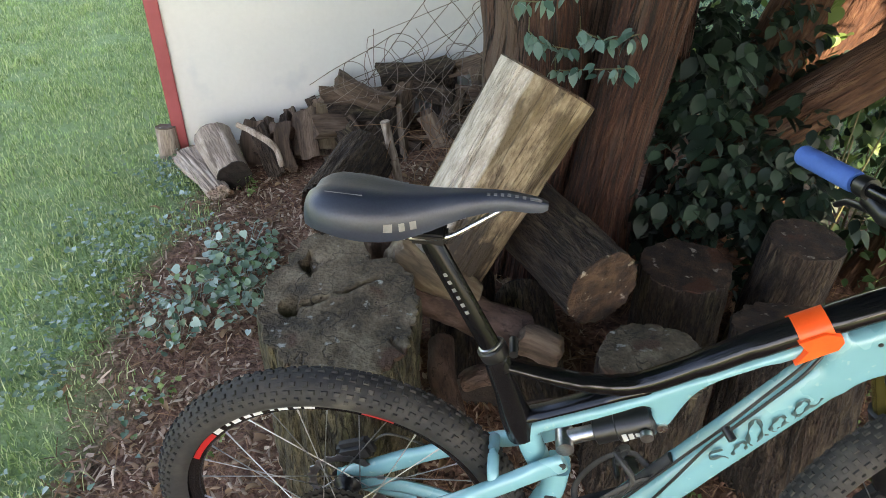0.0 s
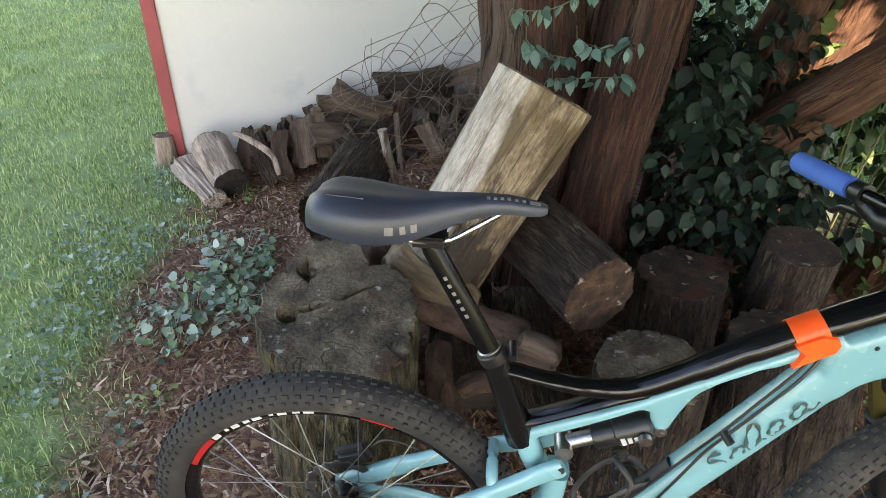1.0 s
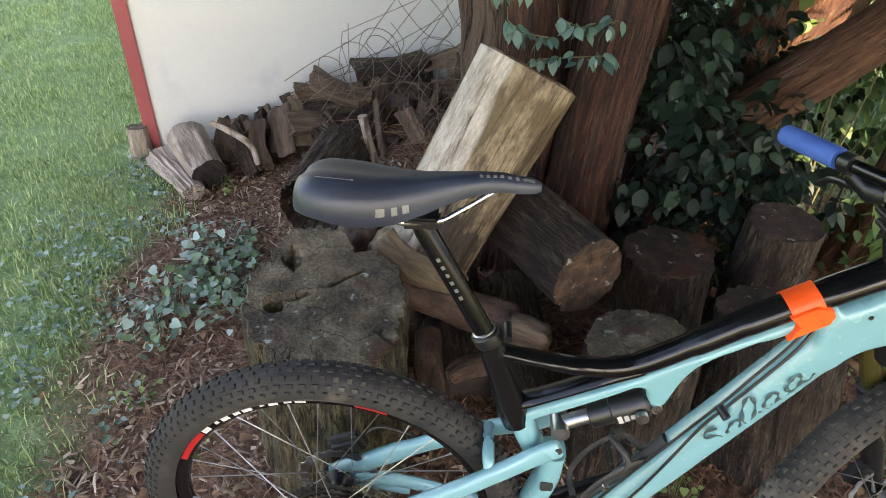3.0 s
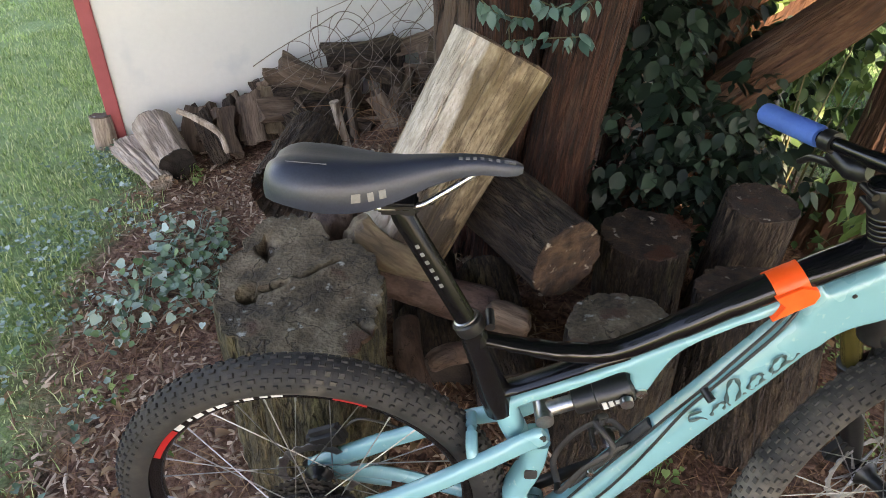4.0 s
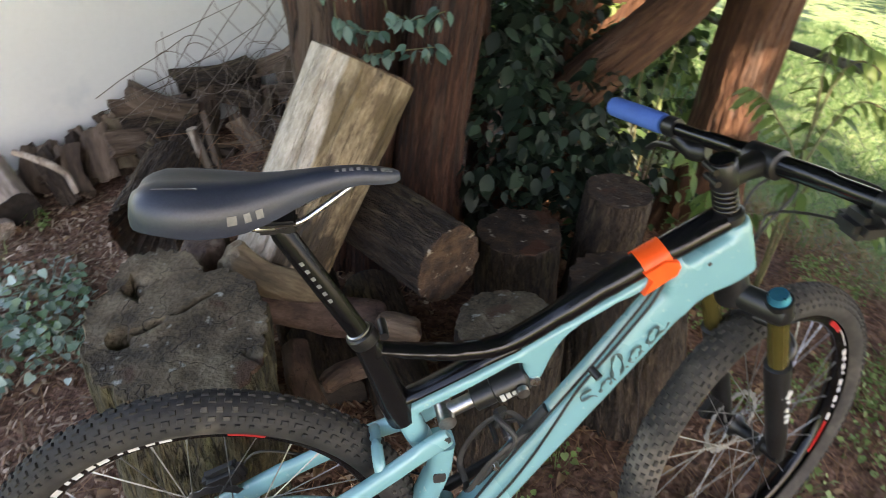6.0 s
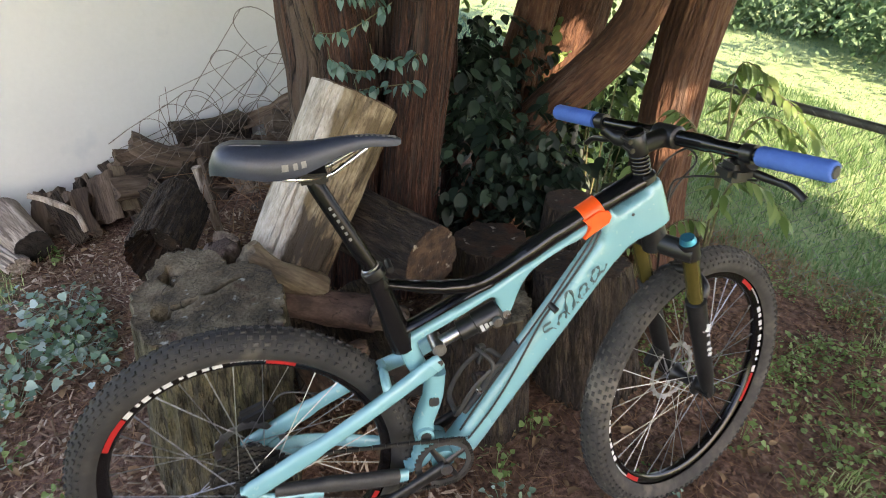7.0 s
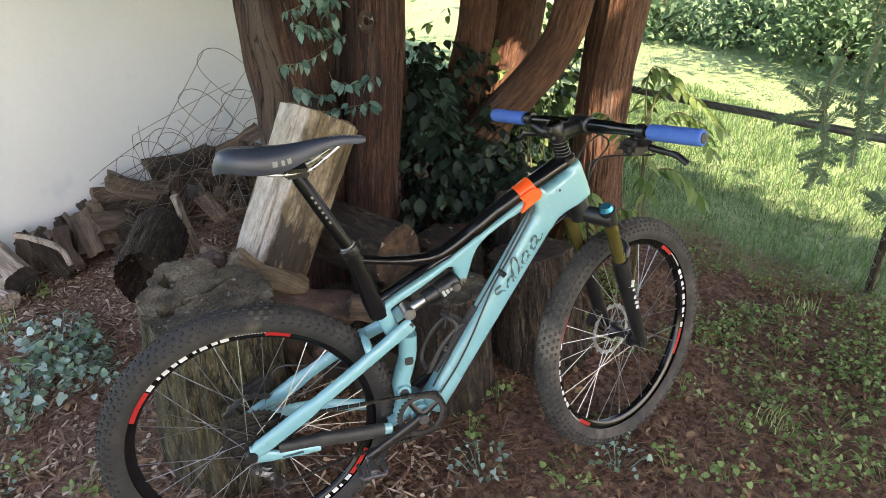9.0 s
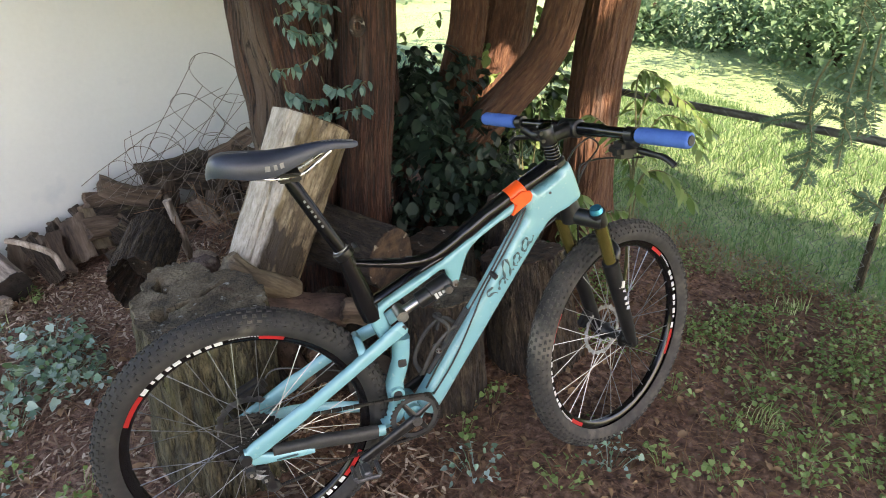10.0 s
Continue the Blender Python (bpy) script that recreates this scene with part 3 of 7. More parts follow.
        for u, v in zip(disc, disc[1:]):
            for k in range(seg):
                bmc.faces.new((u[k], u[(k + 1) % seg], v[(k + 1) % seg], v[k]))
        bmc.faces.new(disc[-1])
        part("cut_end", bmc, mt, ob)
    return ob


def g(x, y, up=0.0):
    return (x, y, height(x, y) + up)


STUMPS = "stumps beside the bicycle"
# broad stump behind the rear wheel
log("tree_stump", g(-0.05, 0.45, -0.02), (-0.043, 0.42, 0.595), 0.195, 0.175, MOSSY_BARK, STUMP_TOP, "broad weathered stump with a cracked lichen-spotted top", 3, 128, 30, 0.11, 0.06, 1.36, STUMPS, None, 0, None, ((3.35, 0.10, 0.74, 0.022, 0.03), (3.35, 0.50, 0.74, 0.09, 0.03), (2.25, 0.52, 0.78, 0.10, 0.035), (0.40, 0.08, 0.62, 0.020, 0.018), (5.5, 0.75, 1.1, 0.018, 0.012)), 0.055, dents=((0.95, 0.45, 0.32), (5.4, 0.35, -0.10), (2.6, 0.2, 0.08)))
log("tree_stump", g(0.69, 0.42, -0.02), (0.67, 0.44, 0.475), 0.135, 0.128, BARK, STUMP_TOP, "upright round stump with a grey sawn top", 5, 96, 26, 0.06, 0.05, 1.0, STUMPS, ridge=0.05)
log("tree_stump", g(1.06, 0.50, -0.02), (1.03, 0.59, 0.47), 0.175, 0.145, BARK, CUT_BROWN, "thick upright stump with ridged brown bark", 8, 112, 28, 0.08, 0.07, 1.0, STUMPS, ridge=0.07)
# sawn tops of these two carry their shade in the colour
log("tree_stump", g(0.86, 0.90, -0.02), (0.84, 0.90, 0.41), 0.135, 0.128, BARK, ROTTEN_SHADED, "dark stump, its white-flecked sawn top darkened for shade", 13, 80, 20, 0.07, 0.06, 1.0, STUMPS, ridge=0.05)
log("tree_stump", g(1.15, 0.93, -0.02), (1.14, 0.91, 0.525), 0.11, 0.10, BARK, ROTTEN_SHADED, "tall dark stump, its reddish-brown slanted top darkened for shade", 17, 72, 20, 0.08, 0.06, 1.0, STUMPS, ridge=0.05)

PILE = "logs heaped against the tree"


def branch(p0, p1, r0, r1, wood, label, seed, bend=0.02, blunt=0.35):
    """A crooked round piece of branch wood with worn, blunt ends."""
    a, b = Vector(p0), Vector(p1)
    ln = (b - a).length
    ob = thing("log", Matrix.Translation(a) @ (b - a).to_track_quat("Z", "Y").to_matrix().to_4x4(), label, "log", PILE)
    bm = bmesh.new()
    lay = bm.verts.layers.float_vector.new("grain")
    ph = seed * 3.7
    rows = []
    zs = [0.0, 0.004, 0.010, 0.018, *[0.03 + (ln - 0.06) * i / 16 for i in range(17)], ln - 0.018, ln - 0.010, ln - 0.004, ln]
    for z in zs:
        t = z / ln
        r = r0 + (r1 - r0) * t
        e = min(z, ln - z)
        r *= 1 - blunt * (1 - min(1, e / 0.016)) ** 2.2
        cx = bend * math.sin(math.pi * t) + 0.15 * r0 * noise.noise((ph, t * 3, 0.3))
        cy = 0.5 * bend * math.sin(math.pi * 1.6 * t) + 0.15 * r0 * noise.noise((ph, t * 3, 5.3))
        row = []
        for k in range(40):
            w = 2 * math.pi * k / 40
            v = 0.22 * noise.noise((math.cos(w) * 0.9 + ph, math.sin(w) * 0.9, z * 7)) + 0.10 * noise.noise((math.cos(w) * 2.4 + ph, math.sin(w) * 2.4, z * 18)) + 0.05 * noise.noise((math.cos(w) * 7, math.sin(w) * 7 + ph, z * 30))
            q = bm.verts.new((cx + r * (1 + v) * math.cos(w), cy + r * (1 + v) * math.sin(w), z + 0.010 * noise.noise((math.cos(w) * 2 + ph, math.sin(w) * 2, t))))
            q[lay] = (r * math.cos(w), r * math.sin(w), z)
            row.append(q)
        rows.append(row)
    for u, v in zip(rows, rows[1:]):
        for k in range(40):
            bm.faces.new((u[k], u[(k + 1) % 40], v[(k + 1) % 40], v[k]))
    bm.faces.new(rows[0][::-1]), bm.faces.new(rows[-1])
    part("bark", bm, wood, ob)


lean = (Vector((0.385, 0.93, 0.915)) - Vector((0.13, 0.745, 0.42))).to_track_quat("Z", "Y")
ld = lean.inverted() @ Vector((-0.84, -0.54, 0.1))
log("log", (0.13, 0.745, 0.42), (0.385, 0.93, 0.915), 0.124, 0.138, PALE_LOG, CUT_DARK, "thick pale barkless log leaning upright on the tree", 21, 180, 34, 0.04, 0.05, 0.95, PILE, None, 0, (math.atan2(ld.y, ld.x), 0.62), (), 0.022, math.atan2(ld.y, ld.x) + 0.34)
log("log", (0.565, 0.64, 0.505), (0.31, 1.06, 0.50), 0.108, 0.112, BARK, CUT_BROWN, "lying log with a rotten brown end", 22, 80, 22, 0.08, 0.07, 1.0, PILE, ridge=0.05)
branch((-0.01, 0.665, 0.415), (0.40, 0.60, 0.36), 0.050, 0.056, PLUM_BARK, "long smooth crooked brown log across the heap", 3, 0.022)
branch((0.37, 0.565, 0.385), (0.475, 0.53, 0.37), 0.042, 0.040, SPLIT, "short barkless stub on the heap", 5, 0.006, 0.5)
branch((0.035, 0.745, 0.10), (-0.02, 0.76, 0.55), 0.052, 0.052, PLUM_BARK, "upright smooth brown log behind the broad stump", 7, 0.02)
branch((0.04, 0.64, 0.585), (0.25, 0.66, 0.42), 0.044, 0.034, YELLOW_WOOD, "short crooked yellowish log under the leaning one", 9, -0.02, 0.5)
branch((0.235, 0.475, 0.300), (0.35, 0.505, 0.325), 0.029, 0.032, PLUM_BARK, "short round log low in the heap", 11, 0.004)
branch((0.225, 0.40, 0.245), (0.165, 0.60, 0.33), 0.034, 0.036, PLUM_BARK, "thin smooth log low in the heap", 13, 0.012)
log("log", (0.45, 0.52, 0.14), (0.40, 0.98, 0.16), 0.09, 0.09, BARK, CUT_BLACK, "dark log at the bottom of the heap under the thin ones", 27, 26, 10, 0.08, 0.06, 1.0, PILE)
log("log", (0.26, 0.60, 0.10), (0.20, 1.10, 0.12), 0.10, 0.10, BARK, CUT_BLACK, "dark log at the bottom of the heap", 28, 26, 10, 0.08, 0.06, 1.0, PILE)
log("log", (0.02, 0.86, 0.02), (-0.02, 0.84, 0.52), 0.075, 0.06, SPLIT, SPLIT, "upright split log behind the stump", 29, 20, 10, 0.18, 0.08, 0.6, PILE)
log("log", (0.20, 0.90, 0.02), (0.17, 0.92, 0.42), 0.09, 0.085, BARK, CUT_BROWN, "short upright log behind the heap", 30, 24, 10, 0.1, 0.06, 0.9, PILE)
log("log", (-0.305, 1.28, 0.235), (-0.235, 1.62, 0.285), 0.112, 0.105, BARK, ROTTEN_SHADED, "hollow log with a dark rotten end", 31, 96, 22, 0.07, 0.08, 1.22, PILE, ridge=0.06, hollow=0.16)

# ---- firewood along the wall ----
WOODPILE = "firewood along the wall"


def wallp(s, out, z):
    return WALL @ Vector((s, -out, z))


log("log", wallp(0.19, 0.47, 0.08), wallp(0.13, 0.18, 0.13), 0.076, 0.086, SILVER_WOOD, CUT_BLACK, "short weathered log with a dark rotten end", 41, 60, 14, 0.12, 0.06, 1.0, WOODPILE, ridge=0.03)
log("log", wallp(0.12, 0.53, 0.045), wallp(0.0, 0.17, 0.06), 0.056, 0.058, SILVER_WOOD, SILVER_WOOD, "pale weathered split log", 42, 72, 20, 0.40, 0.30, 0.65, WOODPILE, ridge=0.06)
log("log", wallp(-0.085, 0.03, -0.03), wallp(-0.078, 0.01, 0.135), 0.052, 0.046, SILVER_WOOD, CUT_DARK, "short pale log at the house corner", 43, 18, 6, 0.15, 0.1, 0.9, WOODPILE)


def split_log(s, out, z, ln, r, yaw, pitch, seed, mat=None, ends=None):
    """A cleft piece of firewood: a wedge with two rough faces and a strip of bark."""
    rnd = random.Random(seed)
    lie = WALL @ Matrix.Translation((s, -out, z)) @ Euler((radians(pitch), 0, radians(yaw))).to_matrix().to_4x4() @ pose(0, 0, 0, 0, 0, rnd.uniform(0, 360))
    if ends:
        a, b = ends
        ln = (b - a).length
        lie = Matrix.Translation((a + b) / 2) @ (b - a).to_track_quat("Z", "Y").to_matrix().to_4x4() @ pose(0, 0, 0, 0, 0, rnd.uniform(0, 360))
    ob = thing("firewood", lie, "cleft grey-brown piece of firewood on the heap", "firewood", WOODPILE)
    bmw = bmesh.new()
    rings = 14
    m = rnd.choice([3, 4, 4, 5])
    cor = sorted(rnd.uniform(0, 6.283) * 0.35 + 6.283 * q / m for q in range(m))
    cor = [(r * rnd.uniform(0.75, 1.2) * math.cos(w), r * rnd.uniform(0.75, 1.2) * math.sin(w)) for w in cor]
    sec = []
    for q in range(m):
        (ax_, ay_), (bx_, by_) = cor[q], cor[(q + 1) % m]
        for t in (0.0, 0.12, 0.36, 0.64, 0.88):
            bulge = 1 + 0.16 * math.sin(math.pi * t) * (1 if q == 0 else 0.2)
            sec.append(((ax_ + (bx_ - ax_) * t) * bulge, (ay_ + (by_ - ay_) * t) * bulge))
    n = len(sec)
    bend = rnd.uniform(-0.03, 0.03)
    rows = []
    for i in range(rings + 1):
        f = i / rings
        h = ln * (f - 0.5)
        row = []
        for k, (sx, sy) in enumerate(sec):
            v = 1 + 0.16 * noise.noise((sx * 18 + seed, sy * 18, h * 4)) + 0.12 * noise.noise((sx * 55, sy * 55 + seed, h * 9)) + 0.10 * noise.noise((sx * 90, sy * 90 + seed, h * 26))
            row.append(bmw.verts.new((sx * v + bend * math.sin(f * 3.1), sy * v, h + (0.03 * noise.noise((sx * 20, sy * 20, seed)) if i in (0, rings) else 0))))
        rows.append(row)
    for u, v in zip(rows, rows[1:]):
        for k in range(n):
            bmw.faces.new((u[k], u[(k + 1) % n], v[(k + 1) % n], v[k]))
    for end in (rows[0], rows[-1]):
        c = bmw.verts.new(sum((q.co for q in end), Vector()) / n)
        for k in range(n):
            bmw.faces.new((end[k], end[(k + 1) % n], c))
    part("cleft_wood", bmw, mat or rnd.choice([SPLIT, SPLIT, BARK]), ob, smooth=False)


rnd = random.Random(5)
for i in range(15):
    s, o = 0.30 + 0.032 * i + rnd.uniform(-0.015, 0.015), rnd.uniform(0.07, 0.14)
    split_log(0, 0, 0, 0, rnd.uniform(0.030, 0.052), 0, 0, 240 + i, (SPLIT, SPLIT, BARK)[i % 3], (wallp(s, o + rnd.uniform(0.05, 0.16), 0.02), wallp(s + rnd.uniform(-0.06, 0.06), o - 0.03, 0.12 + 0.10 * i / 15 + rnd.uniform(-0.02, 0.03))))
ROW = [((0.38, 0.42, 0.02), (0.33, 0.24, 0.19), 0.050, BARK), ((0.45, 0.38, 0.03), (0.46, 0.20, 0.17), 0.042, SPLIT), ((0.54, 0.34, 0.05), (0.56, 0.18, 0.22), 0.046, SPLIT), ((0.64, 0.30, 0.06), (0.65, 0.14, 0.22), 0.044, YELLOW_WOOD),
       ((0.72, 0.16, 0.33), (0.98, 0.22, 0.22), 0.058, SPLIT), ((0.94, 0.12, 0.32), (1.30, 0.12, 0.34), 0.070, BARK), ((0.60, 0.44, 0.05), (0.82, 0.40, 0.07), 0.05, BARK), ((0.30, 0.22, 0.04), (0.50, 0.16, 0.10), 0.05, SPLIT),
       ((0.50, 0.14, 0.05), (0.72, 0.10, 0.16), 0.06, SPLIT), ((1.28, 0.14, 0.30), (1.60, 0.16, 0.40), 0.065, SPLIT)]
for i, (p, q, r, mt) in enumerate(ROW):
    split_log(0, 0, 0, 0, r, 0, 0, 60 + i, mt, (wallp(*p), wallp(*q)))
for i in range(84):
    s = 0.72 + 1.75 * rnd.random()
    out = rnd.uniform(0.10, 0.40 + 0.55 * min(1, max(0, s - 0.8)))
    top = 0.15 + 0.17 * min(1, max(0, (s - 0.65) / 0.35)) + 0.10 * min(1, max(0, (s - 1.1) / 1.2))
    z = top * (1 - 0.62 * max(0, out - 0.16) / 0.6) * (1.0 if i < 44 else rnd.uniform(0.3, 0.8)) - 0.05
    if i < 16:
        s, out = 0.80 + 1.7 * i / 16, rnd.uniform(0.1, 0.2)
    if i % 3:
        yaw, pitch = rnd.uniform(-60, 60), rnd.uniform(-60, -20)
        z -= 0.10
    else:
        yaw, pitch = rnd.choice([60, 80, 95, 110, 40]) + rnd.uniform(-15, 15), -90 + rnd.uniform(-22, 22)
    split_log(s, out, max(0.05, z), rnd.uniform(0.22, 0.36), rnd.uniform(0.045, 0.08), yaw, pitch, 100 + i)
# a strip of bark standing between the broad stump and the heap
split_log(0, 0, 0, 0, 0.020, 0, 0, 190, PLUM_BARK, (Vector((0.0, 0.63, 0.40)), Vector((-0.055, 0.66, 0.585))))
# stake and thin stick in front of the heap
ob = thing("wooden_stake", Matrix.Translation((-0.14, 1.64, 0)), "thin bare grey stick standing in the wood heap", "stick")
part("stick", sweep(bmesh.new(), curve([(0.06, 0, 0.0), (0.02, 0, 0.22), (-0.02, -0.01, 0.44)]), [0.021, 0.019, 0.02, 0.018, 0.02], 10), SILVER_WOOD, ob)
ob = thing("stick", WALL @ Matrix.Translation((0.28, -0.34, 0.13)), "crooked bare stick lying on the logs", "stick")
part("stick", sweep(bmesh.new(), curve([(-0.04, 0.05, 0.105), (0.02, 0.0, 0.085), (0.10, -0.06, 0.03), (0.12, -0.10, -0.05)]), [0.013, 0.015, 0.013, 0.011], 8), SILVER_WOOD, ob)


# ---- trees ----
def trunk(bm, pts, rad, seg=40, n=10, seed=0.0, flute=0.09, base=0.25, lump=0.0):
    line = curve(pts, n)
    m = len(line) - 1
    lay = bm.verts.layers.float_vector.new("grain")
    rows = []
    along = seed
    for i, p in enumerate(line):
        along += (p - line[max(i - 1, 0)]).length
        t = (line[min(i + 1, m)] - line[max(i - 1, 0)]).normalized()
        side = Vector((0, 1, 0)).cross(t).normalized()
        up = t.cross(side)
        f = i / m * (len(rad) - 1)
        j = min(int(f), len(rad) - 2)
        r = rad[j] + (rad[j + 1] - rad[j]) * (f - j)
        row = []
        for k in range(seg):
            w = 2 * math.pi * k / seg
            v = flute * noise.noise((math.cos(w) * 2.2 + seed, math.sin(w) * 2.2, p.z * 0.9)) + 0.5 * flute * noise.noise((math.cos(w) * 7, math.sin(w) * 7 + seed, p.z * 1.6)) + 0.18 * flute * noise.noise((math.cos(w) * 22, math.sin(w) * 22 + seed, p.z * 3))
            v += lump * noise.noise((math.cos(w) * 1.6 + seed, math.sin(w) * 1.6, along * 4.5))
            rg = noise.noise((math.cos(w) * 6 + seed, math.sin(w) * 6, along * 0.9))
            rf = noise.noise((math.cos(w) * 14 + seed, math.sin(w) * 14, along * 1.8))
            v -= 0.040 * (1 - min(1, abs(rg) * 3.5)) ** 2 + 0.028 * (1 - min(1, abs(rf) * 3)) ** 2
            v += base * math.exp(-max(0, p.z) / 0.16) * (0.6 + 0.6 * math.sin(w * 4 + seed))
            q = bm.verts.new(p + (side * math.cos(w) + up * math.sin(w)) * r * (1 + v))
            q[lay] = (r * math.cos(w), r * math.sin(w), along)
            row.append(q)
        rows.append(row)
    for u, v in zip(rows, rows[1:]):
        for k in range(seg):
            bm.faces.new((u[k], u[(k + 1) % seg], v[(k + 1) % seg], v[k]))
    bm.faces.new(rows[-1])
    return bm


tree = thing("tree", Matrix.Translation((0, 0, 0)), "multi-stemmed red-barked tree with creeper on its trunks", "tree")
TRUNKS = [
    ("trunk", [(0.38, 1.33, -0.05), (0.39, 1.32, 0.6), (0.335, 1.34, 1.2), (0.22, 1.42, 2.0), (0.15, 1.5, 3.0)], [0.17, 0.155, 0.145, 0.13, 0.11], 1.0),
    ("trunk", [(0.62, 1.20, -0.05), (0.615, 1.20, 0.5), (0.66, 1.21, 1.1), (0.68, 1.23, 2.0), (0.72, 1.3, 3.0)], [0.145, 0.106, 0.105, 0.105, 0.095], 4.0),
    ("trunk", [(0.50, 1.42, -0.05), (0.50, 1.42, 0.8), (0.52, 1.42, 1.6), (0.5, 1.5, 2.6)], [0.12, 0.10, 0.10, 0.08], 6.0),
    ("trunk", [(1.76, 1.36, -0.05), (1.76, 1.36, 0.4), (1.77, 1.37, 0.9), (1.86, 1.40, 1.5), (1.98, 1.45, 2.8)], [0.17, 0.125, 0.12, 0.12, 0.10], 9.0),
    ("limb", [(0.98, 1.46, -0.05), (1.03, 1.44, 0.40), (1.15, 1.38, 0.64), (1.32, 1.30, 0.86), (1.425, 1.25, 1.01), (1.49, 1.22, 1.22), (1.60, 1.20, 1.9)], [0.14, 0.105, 0.090, 0.082, 0.079, 0.080, 0.075], 12.0),
    ("limb", [(1.26, 1.82, -0.05), (1.36, 1.82, 0.5), (1.50, 1.84, 1.0), (1.64, 1.9, 1.7)], [0.18, 0.155, 0.14, 0.12], 15.0),
    ("stem", [(0.86, 1.46, -0.05), (0.84, 1.46, 0.6), (0.815, 1.46, 1.1), (0.80, 1.5, 2.2)], [0.05, 0.030, 0.026, 0.022], 21.0),
    ("limb", [(1.10, 1.72, -0.05), (1.20, 1.72, 0.7), (1.28, 1.72, 1.2), (1.3, 1.8, 2.2)], [0.12, 0.10, 0.085, 0.08], 18.0),
]
for nm, pts, rad, sd in TRUNKS:
    # the trunk by the fence takes limb bark, standing for light off the lawn
    part(nm, trunk(bmesh.new(), pts, rad, 120, 16, sd, lump=0.22 if sd == 1.0 else 0.08), LIMB_BARK if nm == "limb" or sd == 9.0 else RED_BARK, tree)

bm = lathe(bmesh.new(), [(0.030, 0.012), (0.026, 0.001), (0.020, -0.005), (0.014, -0.002), (0.009, 0.012), (0.001, 0.020)], 20)
for v in bm.verts:
    v.co = Vector((v.co.x * (1 + 0.2 * noise.noise(v.co * 40)), v.co.y, v.co.z * 1.35)) + Vector((0.608, 1.112, 1.19))
part("knot", bm, ROTTEN_SHADED, tree, "dark knot in the bark")


def leaf_verts(length, width, fold=0.12, curl=0.15):
    """One leaf along +x with a folded midrib: seven points and six faces."""
    h = fold * width
    return ([(0, 0, 0), (0.32 * length, 0, 0.06 * length), (0.68 * length, 0, -curl * length * 0.3), (length, 0, -curl * length),
             (0.22 * length, 0.5 * width, h), (0.62 * length, 0.42 * width, h * 0.7), (0.22 * length, -0.5 * width, h), (0.62 * length, -0.42 * width, h * 0.7)],
            [(0, 1, 4), (1, 2, 5, 4), (2, 3, 5), (0, 6, 1), (1, 6, 7, 2), (2, 7, 3)])


def oval_verts(length, width, fold=0.10, curl=0.18):
    """A broad oval leaf with a tip along +x, folded at the midrib."""
    pr = [(0.0, 0.0), (0.10, 0.26), (0.28, 0.46), (0.48, 0.50), (0.68, 0.38), (0.86, 0.17), (1.0, 0.0)]
    mid = [(x * length, 0, -curl * length * x * x) for x, _ in pr]
    v = list(mid)
    for s in (1, -1):
        v += [(x * length, s * y * width, -curl * length * x * x + fold * width * y * 2) for x, y in pr[1:-1]]
    f = []
    for s, b in ((1, 7), (-1, 12)):
        row = [0, *range(b, b + 5), 6]
        for i in range(6):
            q = [i, i + 1, row[i + 1], row[i]]
            q = [x for j, x in enumerate(q) if x not in q[:j]]
            f.append(tuple(q if s > 0 else q[::-1]))
    return v, f


def heart_verts(size, fold=0.32):
    """A heart-shaped leaf along +x."""
    pr = [(0.0, 0.0), (-0.10, 0.22), (0.02, 0.45), (0.30, 0.52), (0.62, 0.34), (1.0, 0.0)]
    v = [(x * size, y * size, fold * y * size) for x, y in pr] + [(x * size, -y * size, fold * y * size) for x, y in pr[1:-1]]
    return v, [(0, 5, 4, 3), (0, 3, 2, 1), (0, 8, 9, 5), (0, 6, 7, 8)]


def scatter(name, spots, mat, shape, parent=None):
    """Many leaves as one mesh. spots: (place, yaw, pitch, roll, scale)."""
    base, faces = shape
    bv = np.array(base, float)
    V, F = [], []
    for n, (p, yw, pt, rl, s) in enumerate(spots):
        mt = np.array(Euler((rl, pt, yw)).to_matrix())
        V.append(bv * s @ mt.T + np.array(p))
        F += [tuple(i + n * len(bv) for i in f) for f in faces]
    ob = new(name, raw(name, np.concatenate(V).tolist(), F, mat, True))
    ob.parent = parent
    return ob


rnd = random.Random(11)
# unseen crown, added above: clumps of leaves with gaps, which shades the bicycle from the low sun
spots = []
for c in range(350):
    a, rr = rnd.uniform(0, 6.283), 3.0 * math.sqrt(rnd.random())
    c0 = Vector((2.3 + rr * math.cos(a), 3.0 + rr * math.sin(a), rnd.uniform(2.0, 4.0)))
    for k in range(34):
        p = c0 + Vector((rnd.gauss(0, 0.28), rnd.gauss(0, 0.28), rnd.gauss(0, 0.2)))
        spots.append((p, rnd.uniform(0, 6.28), rnd.uniform(-0.6, 0.9), rnd.uniform(-0.7, 0.7), rnd.uniform(0.8, 1.4)))
for c in range(260):
    a, rr = rnd.uniform(0, 6.283), 1.6 * math.sqrt(rnd.random())
    c0 = Vector((0.95 + rr * math.cos(a), 1.75 + rr * math.sin(a), rnd.uniform(1.8, 2.5)))
    for k in range(34):
        p = c0 + Vector((rnd.gauss(0, 0.2), rnd.gauss(0, 0.2), rnd.gauss(0, 0.1)))
        spots.append((p, rnd.uniform(0, 6.28), rnd.uniform(-0.6, 0.9), rnd.uniform(-0.7, 0.7), rnd.uniform(0.8, 1.4)))
